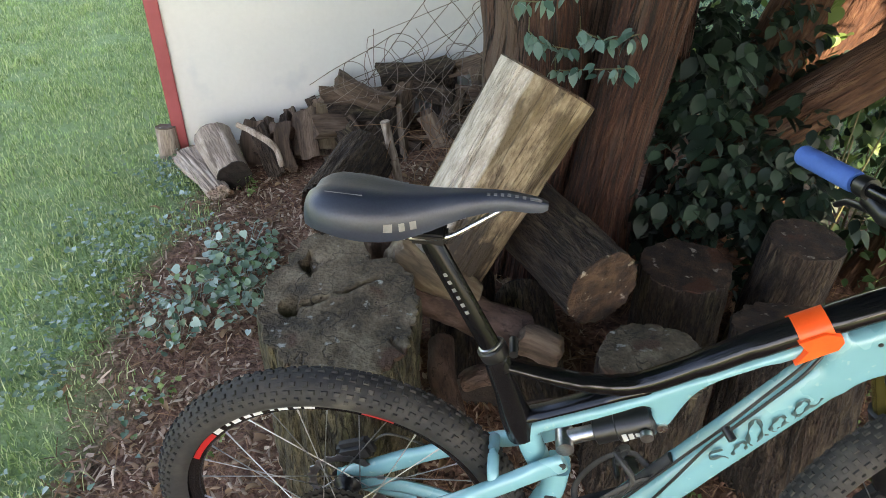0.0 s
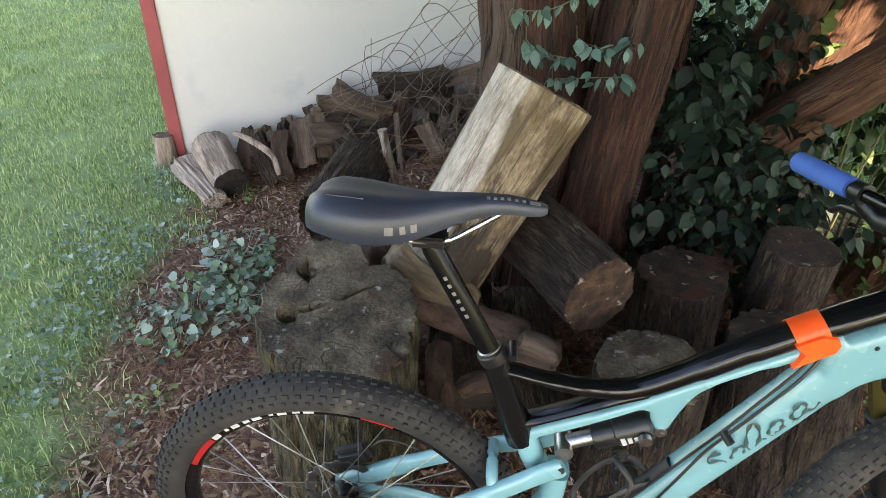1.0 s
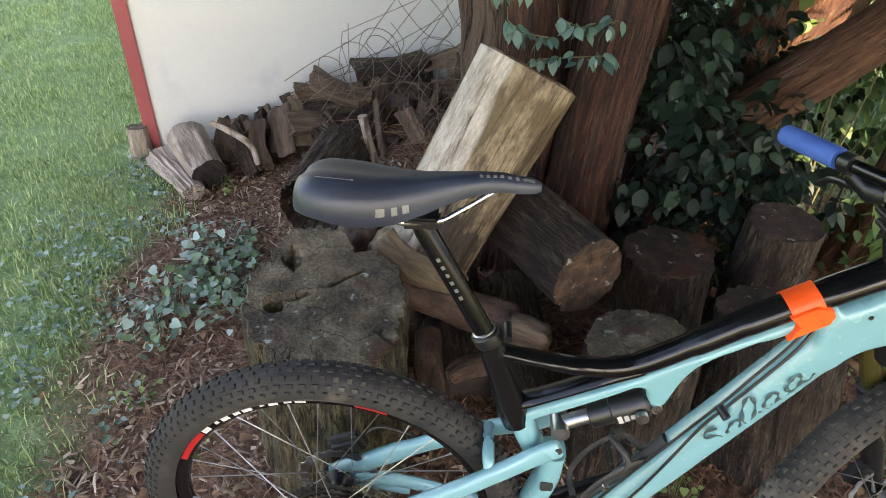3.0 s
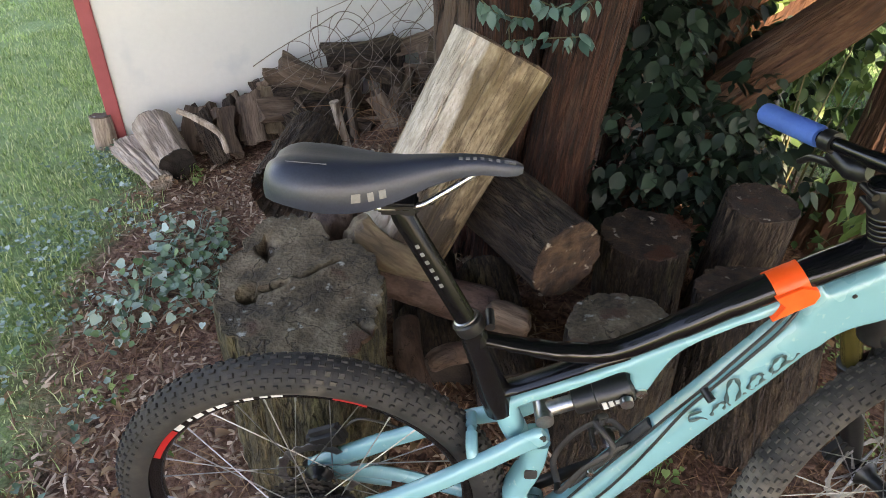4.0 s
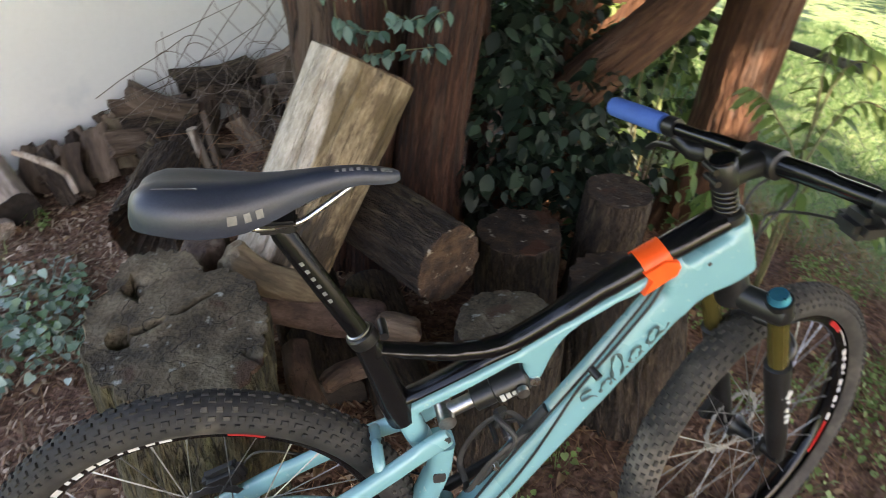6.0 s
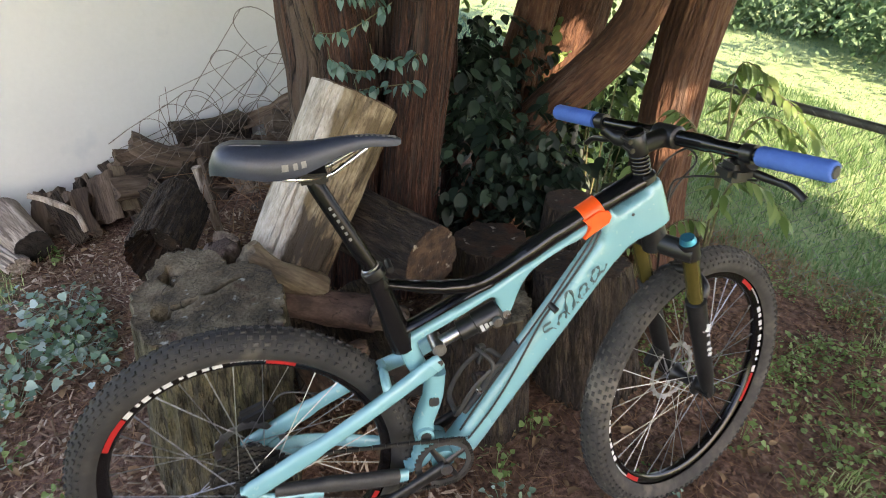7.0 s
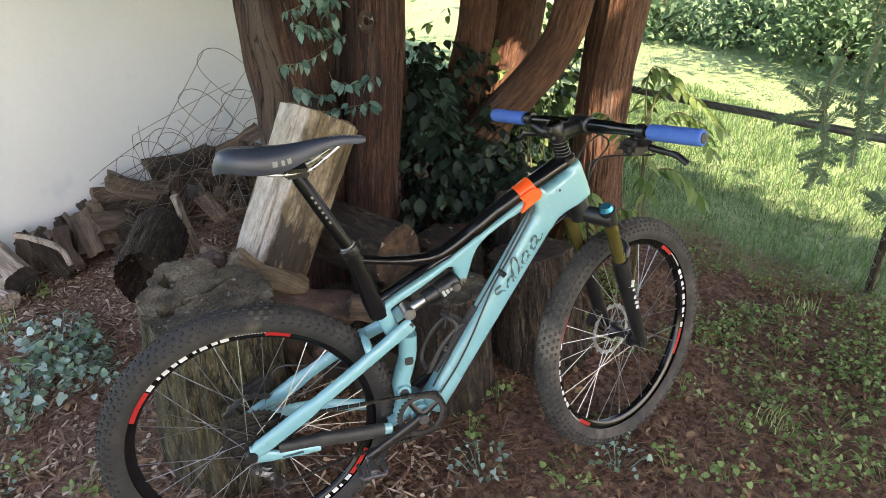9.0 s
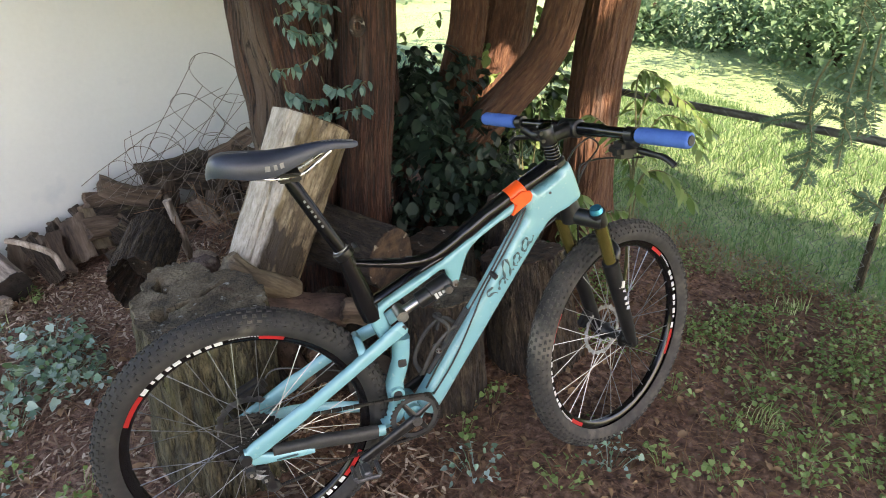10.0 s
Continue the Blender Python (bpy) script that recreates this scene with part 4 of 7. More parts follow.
# further unseen clumps, away from the trunks, added only to block light
for c in range(400):
    a, rr = rnd.uniform(0, 6.283), 2.0 * math.sqrt(rnd.random())
    c0 = Vector((1.95 + rr * math.cos(a), 0.0 + rr * math.sin(a), rnd.uniform(2.2, 3.1)))
    for k in range(34):
        p = c0 + Vector((rnd.gauss(0, 0.24), rnd.gauss(0, 0.24), rnd.gauss(0, 0.14)))
        spots.append((p, rnd.uniform(0, 6.28), rnd.uniform(-0.6, 0.9), rnd.uniform(-0.7, 0.7), rnd.uniform(0.8, 1.4)))
for c in range(240):
    a, rr = rnd.uniform(0, 6.283), 1.9 * math.sqrt(rnd.random())
    c0 = Vector((4.6 + rr * math.cos(a), 2.3 + rr * math.sin(a), rnd.uniform(2.3, 3.6)))
    for k in range(34):
        p = c0 + Vector((rnd.gauss(0, 0.28), rnd.gauss(0, 0.28), rnd.gauss(0, 0.2)))
        spots.append((p, rnd.uniform(0, 6.28), rnd.uniform(-0.6, 0.9), rnd.uniform(-0.7, 0.7), rnd.uniform(0.8, 1.4)))
for c in range(40):
    a, rr = rnd.uniform(0, 6.283), 1.5 * math.sqrt(rnd.random())
    c0 = Vector((5.9 + rr * math.cos(a), 4.2 + rr * math.sin(a), rnd.uniform(2.4, 3.4)))
    for k in range(30):
        p = c0 + Vector((rnd.gauss(0, 0.28), rnd.gauss(0, 0.28), rnd.gauss(0, 0.2)))
        spots.append((p, rnd.uniform(0, 6.28), rnd.uniform(-0.6, 0.9), rnd.uniform(-0.7, 0.7), rnd.uniform(0.8, 1.4)))
for c in range(26):
    c0 = Vector((rnd.uniform(2.0, 3.3), rnd.uniform(3.7, 4.7), rnd.uniform(2.1, 2.6)))
    for k in range(34):
        p = c0 + Vector((rnd.gauss(0, 0.22), rnd.gauss(0, 0.22), rnd.gauss(0, 0.12)))
        spots.append((p, rnd.uniform(0, 6.28), rnd.uniform(-0.6, 0.9), rnd.uniform(-0.7, 0.7), rnd.uniform(0.8, 1.4)))
# boughs of an unseen tree, added on the sunny side: dense between the sun and the bicycle, open over the lawn beyond
# the fence
sd = Vector((math.cos(SUN_AZ) * math.cos(SUN_EL), math.sin(SUN_AZ) * math.cos(SUN_EL), math.sin(SUN_EL)))
boughs = []
for n, x0, x1, y0, y1, z0, z1 in ((500, -1.6, 3.2, -1.6, 2.2, 4.0, 6.0), (330, -4.6, -0.8, -0.2, 5.2, 4.5, 6.5)):
    for c in range(n):
        z = rnd.uniform(z0, z1)
        c0 = Vector((rnd.uniform(x0, x1), rnd.uniform(y0, y1), 0.3)) + sd * (z / sd.z)
        for k in range(34):
            p = c0 + Vector((rnd.gauss(0, 0.22), rnd.gauss(0, 0.22), rnd.gauss(0, 0.15)))
            boughs.append((p, rnd.uniform(0, 6.28), rnd.uniform(-0.6, 0.9), rnd.uniform(-0.7, 0.7), rnd.uniform(1.0, 1.6)))
# gaps through which the sun reaches the limbs
GAPS = [(Vector(q), r) for q, r in (((1.43, 1.70, 0.96), 0.03), ((1.50, 1.70, 0.84), 0.04), ((1.72, 1.25, 0.72), 0.07), ((1.70, 1.26, 0.60), 0.07), ((1.54, 1.18, 1.16), 0.02), ((1.66, 0.68, 0.93), 0.05), ((1.76, 0.60, 0.85), 0.03))]


def in_gap(p):
    return any(((p - q) - sd * (p - q).dot(sd)).length < r + 0.13 and (p - q).dot(sd) > 0.02 for q, r in GAPS)


def over_lawn(p):
    """Whether a leaf would shade the open strip of lawn along the fence."""
    q = p - sd * (p.z / sd.z)
    return 2.6 < q.x < 8.5 and 0.3 < q.y < 10.0 and (q.x - 3.08) * 0.93 + (q.y - 1.2) * 0.37 > 0


spots, boughs = [[q for q in some if not in_gap(q[0]) and not (over_lawn(q[0]) and rnd.random() < 0.93)] for some in (spots, boughs)]
scatter("crown", spots, CANOPY, leaf_verts(0.17, 0.09), tree)
# unseen tree, added to carry the boughs that block the sun
added_shade_tree = thing("tree", Matrix.Translation((0, 0, 0)), "unseen tall tree with a dense green crown, added for shade", "tree")
part("trunk", trunk(bmesh.new(), [(2.3, -5.2, -0.1), (2.3, -5.1, 1.5), (2.35, -4.9, 3.2), (2.5, -4.7, 5.2)], [0.26, 0.20, 0.17, 0.10], 40, 8, 24.0), BARK, added_shade_tree)
for q in ((0.9, -4.0, 5.4), (3.9, -5.0, 5.5), (2.2, -3.3, 5.0), (-0.4, -3.0, 5.9), (4.6, -6.0, 5.8)):
    part("limb", trunk(bmesh.new(), [(2.34, -4.95, 2.9), Vector((2.34, -4.95, 2.9)).lerp(Vector(q), 0.5) + Vector((0, 0, 0.35)), q], [0.10, 0.07, 0.04], 20, 8, q[0], base=0.0), BARK, added_shade_tree)
scatter("crown", boughs, CANOPY, leaf_verts(0.17, 0.09), added_shade_tree)


# ---- bicycle ----
RW = 0.345                                               # wheel radius over the knobs
BX, BR, BU = Vector((0.99998, 0.0057, 0)), Vector((0.0057, -0.99935, 0.0356)), Vector((-0.0002, 0.0356, 0.99937))
BIKE = Matrix.Translation(Vector((0.024, 0.035, 0.407)) - RW * BU) @ Matrix((BX, -BR, BU)).transposed().to_4x4()
bike = thing("bicycle", BIKE, "pale turquoise full-suspension mountain bike leaning on the stumps", "bicycle")


def L(x, z, lat=0.0):
    """A place on the bicycle: ahead of and above the rear axle; lat: to its right, which faces the open ground."""
    return Vector((x, -lat, z + RW))


def group(name, parent, m=None, label=""):
    ob = new(name)
    ob.empty_display_size = 0.05
    ob.parent = parent
    if m is not None:
        ob.matrix_local = m
    return tagged(ob, label)


def wheel(name, m, front):
    """Wheel about the local y axis: tyre with rows of knobs, rim with printed bands, spokes, hub, and cogs or a disc."""
    hubw = 0.05 if front else 0.065
    bmt = bmesh.new()
    R, r = RW - 0.0345, 0.0315
    lathe(bmt, [(R + r * math.cos(a), r * math.sin(a)) for a in [2.5 - 5.0 * i / 14 for i in range(15)]], 96)
    rubber = DUSTY_SUNLIT_RUBBER if front else RUBBER
    tyre = part("tyre", bmt, rubber, None, "dusty knobbly tyre, made paler for the sun on it" if front else "dusty black knobbly tyre")
    tyre.parent = wh = group(name, bike, m)
    # knobs, staggered in eight rows
    V, F = [], []
    cube = [(-1, -1, -1), (1, -1, -1), (1, 1, -1), (-1, 1, -1), (-0.8, -0.8, 1), (0.8, -0.8, 1), (0.8, 0.8, 1), (-0.8, 0.8, 1)]
    faces = [(4, 5, 6, 7), (0, 1, 5, 4), (1, 2, 6, 5), (2, 3, 7, 6), (3, 0, 4, 7)]
    for a, stag, sx, sy in ((-1.42, 0.25, 0.0038, 0.0030), (-1.05, 0, 0.0058, 0.0036), (-0.64, 0.5, 0.0048, 0.0042), (-0.21, 0, 0.0054, 0.0036), (0.21, 0.5, 0.0054, 0.0036), (0.64, 0, 0.0048, 0.0042), (1.05, 0.5, 0.0058, 0.0036), (1.42, 0.75, 0.0038, 0.0030)):
        for k in range(100):
            w = 2 * math.pi * (k + stag) / 100
            er = Vector((math.cos(w), 0, math.sin(w)))
            et = Vector((-math.sin(w), 0, math.cos(w)))
            n = er * math.cos(a) + Vector((0, 1, 0)) * math.sin(a)
            s = n.cross(et)
            c = er * (R + r * math.cos(a)) + Vector((0, r * math.sin(a), 0))
            base = len(V)
            V += [c + et * (x * sx) + s * (y * sy) + n * (0.0017 * (z + 0.6)) for x, y, z in cube]
            F += [tuple(i + base for i in f) for f in faces]
    kn = new("tread", raw("tread", V, F, rubber))
    kn.parent = wh
    bmr = bmesh.new()
    ri = R - 0.0255
    lathe(bmr, [(ri + 0.004, 0.0135), (ri - 0.014, 0.0112), (ri - 0.019, 0.006), (ri - 0.020, 0), (ri - 0.019, -0.006), (ri - 0.014, -0.0112), (ri + 0.004, -0.0135)], 96)
    rim = part("rim", bmr, GLOSS, wh, "gloss black rim with white and red printing")
    for sd in (-1, 1):
        for start in (1.74, 1.74 + math.pi):
            for a0, a1, mt, h in [(0.0, 0.20, RED_PRINT, 1.0)] + [(0.20 + 0.024 * i, 0.20 + 0.024 * i + 0.014, WHITE_PRINT, 0.5) for i in range(10)] + [(0.48 + 0.085 * i, 0.48 + 0.085 * i + (0.066, 0.048, 0.060, 0.030)[i % 4], WHITE_PRINT, (1.0, 0.92, 1.0, 0.8)[i % 4]) for i in range(9)] + [(1.24, 1.54, RED_PRINT, 1.0)]:
                bmd = bmesh.new()
                rows = []
                for q in (0.13, 0.87 * h):
                    rows.append([bmd.verts.new(((ri + 0.0010 - 0.0145 * q) * math.cos(start + a0 + (a1 - a0) * j / 4), sd * (0.0137 - 0.0019 * q), (ri + 0.0010 - 0.0145 * q) * math.sin(start + a0 + (a1 - a0) * j / 4))) for j in range(5)])
                for j in range(4):
                    bmd.faces.new((rows[0][j], rows[0][j + 1], rows[1][j + 1], rows[1][j]))
                part("rim_print", bmd, mt, wh)
    hub = part("hub", lathe(bmesh.new(), [(0.006, -hubw), (0.014, -hubw), (0.016, -hubw + 0.012), (0.027, -hubw + 0.014), (0.027, -hubw + 0.019), (0.015, -hubw + 0.03), (0.013, 0), (0.015, hubw - 0.03), (0.027, hubw - 0.019), (0.027, hubw - 0.014), (0.016, hubw - 0.012), (0.014, hubw), (0.006, hubw)], 24), BLACK, wh)
    # spokes: one mesh for each of the four leanings, turned round the hub
    sp = []
    for side in (-1, 1):
        for lean in (-1, 1):
            a = Vector((0.025 * math.cos(lean * 1.35), side * (hubw - 0.017), 0.025 * math.sin(lean * 1.35)))
            b = Vector((ri - 0.018, side * 0.002, 0))
            bms = bmesh.new()
            sweep(bms, [a, a.lerp(b, 0.95), a.lerp(b, 0.951), b], [0.0011, 0.0011, 0.0018, 0.0018], 5)
            sp.append(mesh_of("spoke", bms, GREY_METAL))
    for k in range(32):
        s = new("spoke", sp[k % 4])
        s.parent = wh
        s.matrix_local = Matrix.Rotation(2 * math.pi * k / 32, 4, "Y")

    def disc(nm, r0, r1, y, t, teeth, mat, par, lab=""):
        bmc = bmesh.new()
        n = teeth * 4
        rows = []
        for rad, yy in ((0, y - t / 2), (1, y - t / 2), (1, y + t / 2), (0, y + t / 2)):
            rows.append([bmc.verts.new(((r0 if not rad else r1 - (0.004 if k % 4 in (0, 3) else 0)) * math.cos(2 * math.pi * k / n), yy, (r0 if not rad else r1 - (0.004 if k % 4 in (0, 3) else 0)) * math.sin(2 * math.pi * k / n))) for k in range(n)])
        for u, v in zip(rows, rows[1:] + rows[:1]):
            for k in range(n):
                bmc.faces.new((u[k], u[(k + 1) % n], v[(k + 1) % n], v[k]))
        return part(nm, bmc, mat, par, lab, False)

    if front:
        disc("brake_rotor", 0.066, 0.080, hubw - 0.006, 0.0018, 20, ROTOR, wh, "bright steel brake disc")
        for k in range(6):
            w = 2 * math.pi * k / 6
            part("rotor_arm", sweep(bmesh.new(), [(0.02 * math.cos(w), hubw - 0.006, 0.02 * math.sin(w)), (0.064 * math.cos(w + 0.5), hubw - 0.006, 0.064 * math.sin(w + 0.5))], (0.004, 0.001), 6), ROTOR, wh)
    else:
        cass = wh
        for k, rad in enumerate((0.083, 0.074, 0.065, 0.057, 0.050, 0.043, 0.037, 0.032, 0.027)):
            disc("sprocket", 0.018, rad, -0.021 - 0.0042 * k, 0.0022, int(rad * 480), DIRTY_METAL, cass)
        disc("brake_rotor", 0.062, 0.080, hubw - 0.012, 0.0018, 20, GREY_METAL, wh)
    return wh


wheel("rear_wheel", Matrix.Translation(L(0, 0)) @ Matrix.Rotation(0.55, 4, "Y"), False)

# front triangle
frame_ob = group("bike_frame", bike, None, "pale turquoise and black carbon frame")
# the carbon shell: down tube, head tube, deep head panel, strut, shock mount and seat-tube foot flow into one another
bm = bmesh.new()
pillow(bm, rounded([(0.722, 0.492), (0.738, 0.526), (0.78, 0.553), (0.820, 0.580), (0.830, 0.576), (0.848, 0.540), (0.866, 0.500), (0.858, 0.487), (0.836, 0.475), (0.810, 0.464), (0.782, 0.444), (0.766, 0.420), (0.748, 0.410), (0.730, 0.440)], 4), 0.0275, (0.785, 0.495))
pillow(bm, rounded([(0.498, 0.368), (0.512, 0.364), (0.521, 0.346), (0.528, 0.322), (0.540, 0.313), (0.551, 0.323), (0.559, 0.352), (0.569, 0.385), (0.584, 0.414), (0.604, 0.434), (0.612, 0.448), (0.56, 0.418)], 3), 0.018, (0.545, 0.375))
for v in bm.verts:
    v.co.z += RW
sweep(bm, curve([L(0.795, 0.500), L(0.750, 0.452), L(0.704, 0.378), L(0.655, 0.297), L(0.600, 0.207), L(0.546, 0.120), L(0.490, 0.028), L(0.452, -0.030)], 5), [(0.036, 0.027), (0.036, 0.029), (0.035, 0.030), (0.034, 0.031), (0.034, 0.032), (0.034, 0.033), (0.034, 0.034), (0.034, 0.034)], 24, True, (0, 1, 0), 2.5)
sweep(bm, [L(0.818, 0.584), L(0.824, 0.572), L(0.842, 0.53), L(0.857, 0.494)], [0.0225, 0.025, 0.026, 0.026], 20)
sweep(bm, curve([L(0.336, 0.279), L(0.39, 0.311), L(0.445, 0.341), L(0.50, 0.374), L(0.60, 0.439), L(0.665, 0.480), L(0.745, 0.526)], 5), [(0.012, 0.017), (0.0125, 0.018), (0.0105, 0.019), (0.010, 0.019), (0.009, 0.02), (0.012, 0.022), (0.020, 0.026)], 16, True, (0, 1, 0), 2.6)
sweep(bm, curve([L(0.338, 0.278), L(0.352, 0.238), L(0.37, 0.20)], 4), [(0.021, 0.020), (0.021, 0.02), (0.018, 0.018)], 16, True, (0, 1, 0), 2.5)
shell = part("front_triangle", bm, PAINT, frame_ob)
rem = shell.modifiers.new("shell", "REMESH")
rem.mode, rem.voxel_size, rem.use_smooth_shade = "VOXEL", 0.003, True
sm = shell.modifiers.new("soften", "SMOOTH")
sm.factor, sm.iterations = 0.5, 22
bm = bmesh.new()
sweep(bm, curve([L(0.285, 0.420), L(0.335, 0.4085), L(0.374, 0.401), L(0.418, 0.394), L(0.465, 0.393), L(0.506, 0.405), L(0.576, 0.450), L(0.64, 0.494), L(0.73, 0.549), L(0.808, 0.592)], 6), [(0.008, 0.014), (0.009, 0.015), (0.011, 0.016), (0.0135, 0.016), (0.0155, 0.017), (0.0165, 0.018), (0.018, 0.02), (0.018, 0.022), (0.0175, 0.024), (0.013, 0.024)], 18, True, (0, 1, 0), 2.4)
part("top_tube", bm, GLOSS, frame_ob, "gloss black top tube")
bm = bmesh.new()
sweep(bm, [L(0.275, 0.445), L(0.283, 0.42), L(0.30, 0.37), L(0.318, 0.31), L(0.333, 0.265)], [0.0185, 0.019, 0.021, 0.025, 0.024], 18)
part("seat_tube", bm, GLOSS, frame_ob, "gloss black seat tube")
bm = bmesh.new()
sweep(bm, curve([L(0.318, 0.300), L(0.36, 0.322), L(0.42, 0.354), L(0.47, 0.380), L(0.51, 0.398)], 4), [(0.010, 0.018), (0.0085, 0.018), (0.009, 0.018), (0.010, 0.018), (0.009, 0.017)], 14)
part("gusset_tube", bm, GLOSS, frame_ob)
part("bolt", sweep(bmesh.new(), [L(0.540, 0.326, 0.016), L(0.540, 0.326, 0.021)], 0.009, 14), STEEL, frame_ob)
part("bolt", sweep(bmesh.new(), [L(0.781, 0.527, 0.023), L(0.781, 0.527, 0.0284)], 0.0035, 10), BLACK, frame_ob)
# bottom bracket with lower link
bm = bmesh.new()
sweep(bm, [L(0.415, -0.018, -0.04), L(0.415, -0.018, 0.04)], 0.026, 20)
sweep(bm, curve([L(0.425, -0.01), L(0.39, -0.005), L(0.36, -0.035), L(0.335, -0.042)], 4), [(0.024, 0.028), (0.024, 0.034), (0.014, 0.034), (0.012, 0.04)], 14, True, (0, 1, 0), 2.5)
part("bottom_bracket", bm, PAINT, frame_ob)
bm = bmesh.new()
sweep(bm, curve([L(0.40, 0.20), L(0.396, 0.13), L(0.378, 0.06), L(0.385, 0.0)], 5), [(0.021, 0.026), (0.020, 0.025), (0.023, 0.028), (0.03, 0.03)], 16, True, (0, 1, 0), 3.0)
part("rocker_link", bm, PAINT, frame_ob)
part("link_slot", sweep(bmesh.new(), [L(0.394, 0.135, 0.0245), L(0.394, 0.135, 0.0275)], 0.011, 12, power=4), MATT, frame_ob)
part("pivot", sweep(bmesh.new(), [L(0.377, 0.050, 0.024), L(0.377, 0.050, 0.034)], [0.020, 0.018], 20), PAINT, frame_ob)
part("pivot_bolt", sweep(bmesh.new(), [L(0.377, 0.050, 0.034), L(0.377, 0.050, 0.0365)], 0.0115, 16), MATT, frame_ob)
# orange tape round the tubes
bm = bmesh.new()
sweep(bm, curve([L(0.682, 0.519), L(0.698, 0.529), L(0.718, 0.542)], 3), [(0.0195, 0.0250)], 20, False, (0, 1, 0), 2.4)
part("tape", bm, TAPE, frame_ob, "fluorescent orange tape wrapped round the tube")
bm = bmesh.new()
plate(bm, [(0.684, 0.482), (0.708, 0.499), (0.731, 0.515), (0.734, 0.528), (0.728, 0.538), (0.706, 0.541), (0.676, 0.522), (0.693, 0.508)], 0.0585, 0, 0.001)
ob = part("tape", bm, TAPE, frame_ob, "fluorescent orange tape wrapped round the tube")
ob.location.z = RW

# maker's mark on the down tube: brushed ovals and strokes over a thin line
d0, d1 = L(0.641, 0.250), L(0.750, 0.424)
dv = (d1 - d0).normalized()
dn = Vector((-dv.z, 0, dv.x))


def on_tube(a, c):
    """A place on the flat of the down tube: along the mark, and up from its foot line."""
    h = abs(c - 0.026)
    return d0 + dv * a + dn * c + Vector((0, -0.0316 + 0.22 * h * h / 0.03, 0))


STROKES = [[(0.040, 0.034), (0.022, 0.040), (0.014, 0.031), (0.028, 0.023), (0.030, 0.010), (0.014, 0.002), (-0.002, 0.008)]]
for a0, tall in ((0.056, 0.021), (0.094, 0.042), (0.128, 0.022), (0.170, 0.023)):
    STROKES.append([(a0 + 0.013 * math.cos(w) + 0.010 * math.sin(w) * tall / 0.024, 0.004 + 0.5 * tall + 0.5 * tall * math.sin(w)) for w in [0.4 + 2 * math.pi * q / 10 for q in range(11)]])
    STROKES.append([(a0 + 0.006, 0.010), (a0 + 0.016, 0.002), (a0 + 0.030, 0.008)])
for st in STROKES:
    n = 4 * (len(st) - 1) + 1
    part("mark", sweep(bmesh.new(), curve([on_tube(*q) for q in st], 4), [(0.0024 + 0.0014 * math.sin(q * 0.8), 0.0009) for q in range(n)], 6, True, (0, 1, 0)), GREY_PRINT, frame_ob, "dark grey brushed mark")
part("mark", sweep(bmesh.new(), [on_tube(0.0, -0.006), on_tube(0.10, -0.006), on_tube(0.20, -0.005)], (0.0012, 0.0008), 6), GREY_PRINT, frame_ob)
for k in range(3):
    part("mark", sweep(bmesh.new(), curve([L(0.452 + 0.003 * k, 0.012 + 0.007 * k, 0.031), L(0.466 + 0.003 * k, 0.016 + 0.007 * k, 0.031), L(0.482, 0.022 + 0.006 * k, 0.031)], 3), (0.0012, 0.0016), 6), GREY_PRINT, frame_ob)

# rear triangle
rear = group("rear_triangle", bike, None, "pale turquoise rear swingarm")
for lat in (1, -1):
    bm = bmesh.new()
    sweep(bm, curve([L(-0.002, 0.004, 0.066 * lat), L(0.02, 0.012, 0.066 * lat), L(0.16, 0.10, 0.063 * lat), L(0.29, 0.18, 0.050 * lat), L(0.36, 0.218, 0.036 * lat), L(0.403, 0.246, 0.034 * lat)], 6), [(0.017, 0.011), (0.020, 0.012), (0.0155, 0.012), (0.0165, 0.011), (0.018, 0.010), (0.0135, 0.008)], 16, True, (0, 1, 0), 2.6)
    part("seat_stay", bm, PAINT, rear)
    part("link_bolt", sweep(bmesh.new(), [L(0.398, 0.245, 0.040 * lat), L(0.398, 0.245, 0.0435 * lat)], 0.0065, 12), MATT, rear)
    bm = bmesh.new()
    sweep(bm, curve([L(0.0, -0.012, 0.066 * lat), L(0.06, -0.018, 0.067 * lat), L(0.155, -0.026, 0.063 * lat)], 4), [(0.015, 0.007), (0.012, 0.010), (0.009, 0.010)], 12, True, (0, 1, 0), 2.6)
    part("stay_end", sweep(bmesh.new(), curve([L(0.30, -0.036, 0.046 * lat), L(0.335, -0.040, 0.042 * lat)], 3), [(0.016, 0.012)], 12), PAINT, rear)
    if lat < 0:
        sweep(bm, curve([L(0.03, 0.0, -0.064), L(0.16, 0.0, -0.06), L(0.33, -0.03, -0.045)], 5), [(0.017, 0.010)], 12)
    part("chain_stay", bm, PAINT, rear)
bm = bmesh.new()
sweep(bm, curve([L(0.06, -0.002, 0.064), L(0.16, -0.010, 0.060), L(0.24, -0.024, 0.054), L(0.315, -0.036, 0.046)], 5), [(0.014, 0.012), (0.018, 0.013), (0.018, 0.014), (0.017, 0.013)], 14, True, (0, 1, 0), 2.6)
part("chain_guard", bm, MATT, rear, "scuffed black chainstay protector")
bm = bmesh.new()
sweep(bm, curve([L(0.296, 0.184, 0.046), L(0.292, 0.206, 0.034), L(0.292, 0.212, 0), L(0.292, 0.206, -0.034), L(0.296, 0.184, -0.046)], 5), [(0.010, 0.008)], 12)
part("stay_bridge", bm, PAINT, rear)
bm = bmesh.new()
sweep(bm, [L(-0.002, -0.002, 0.070), L(-0.002, -0.002, 0.082)], [0.016, 0.013], 16)
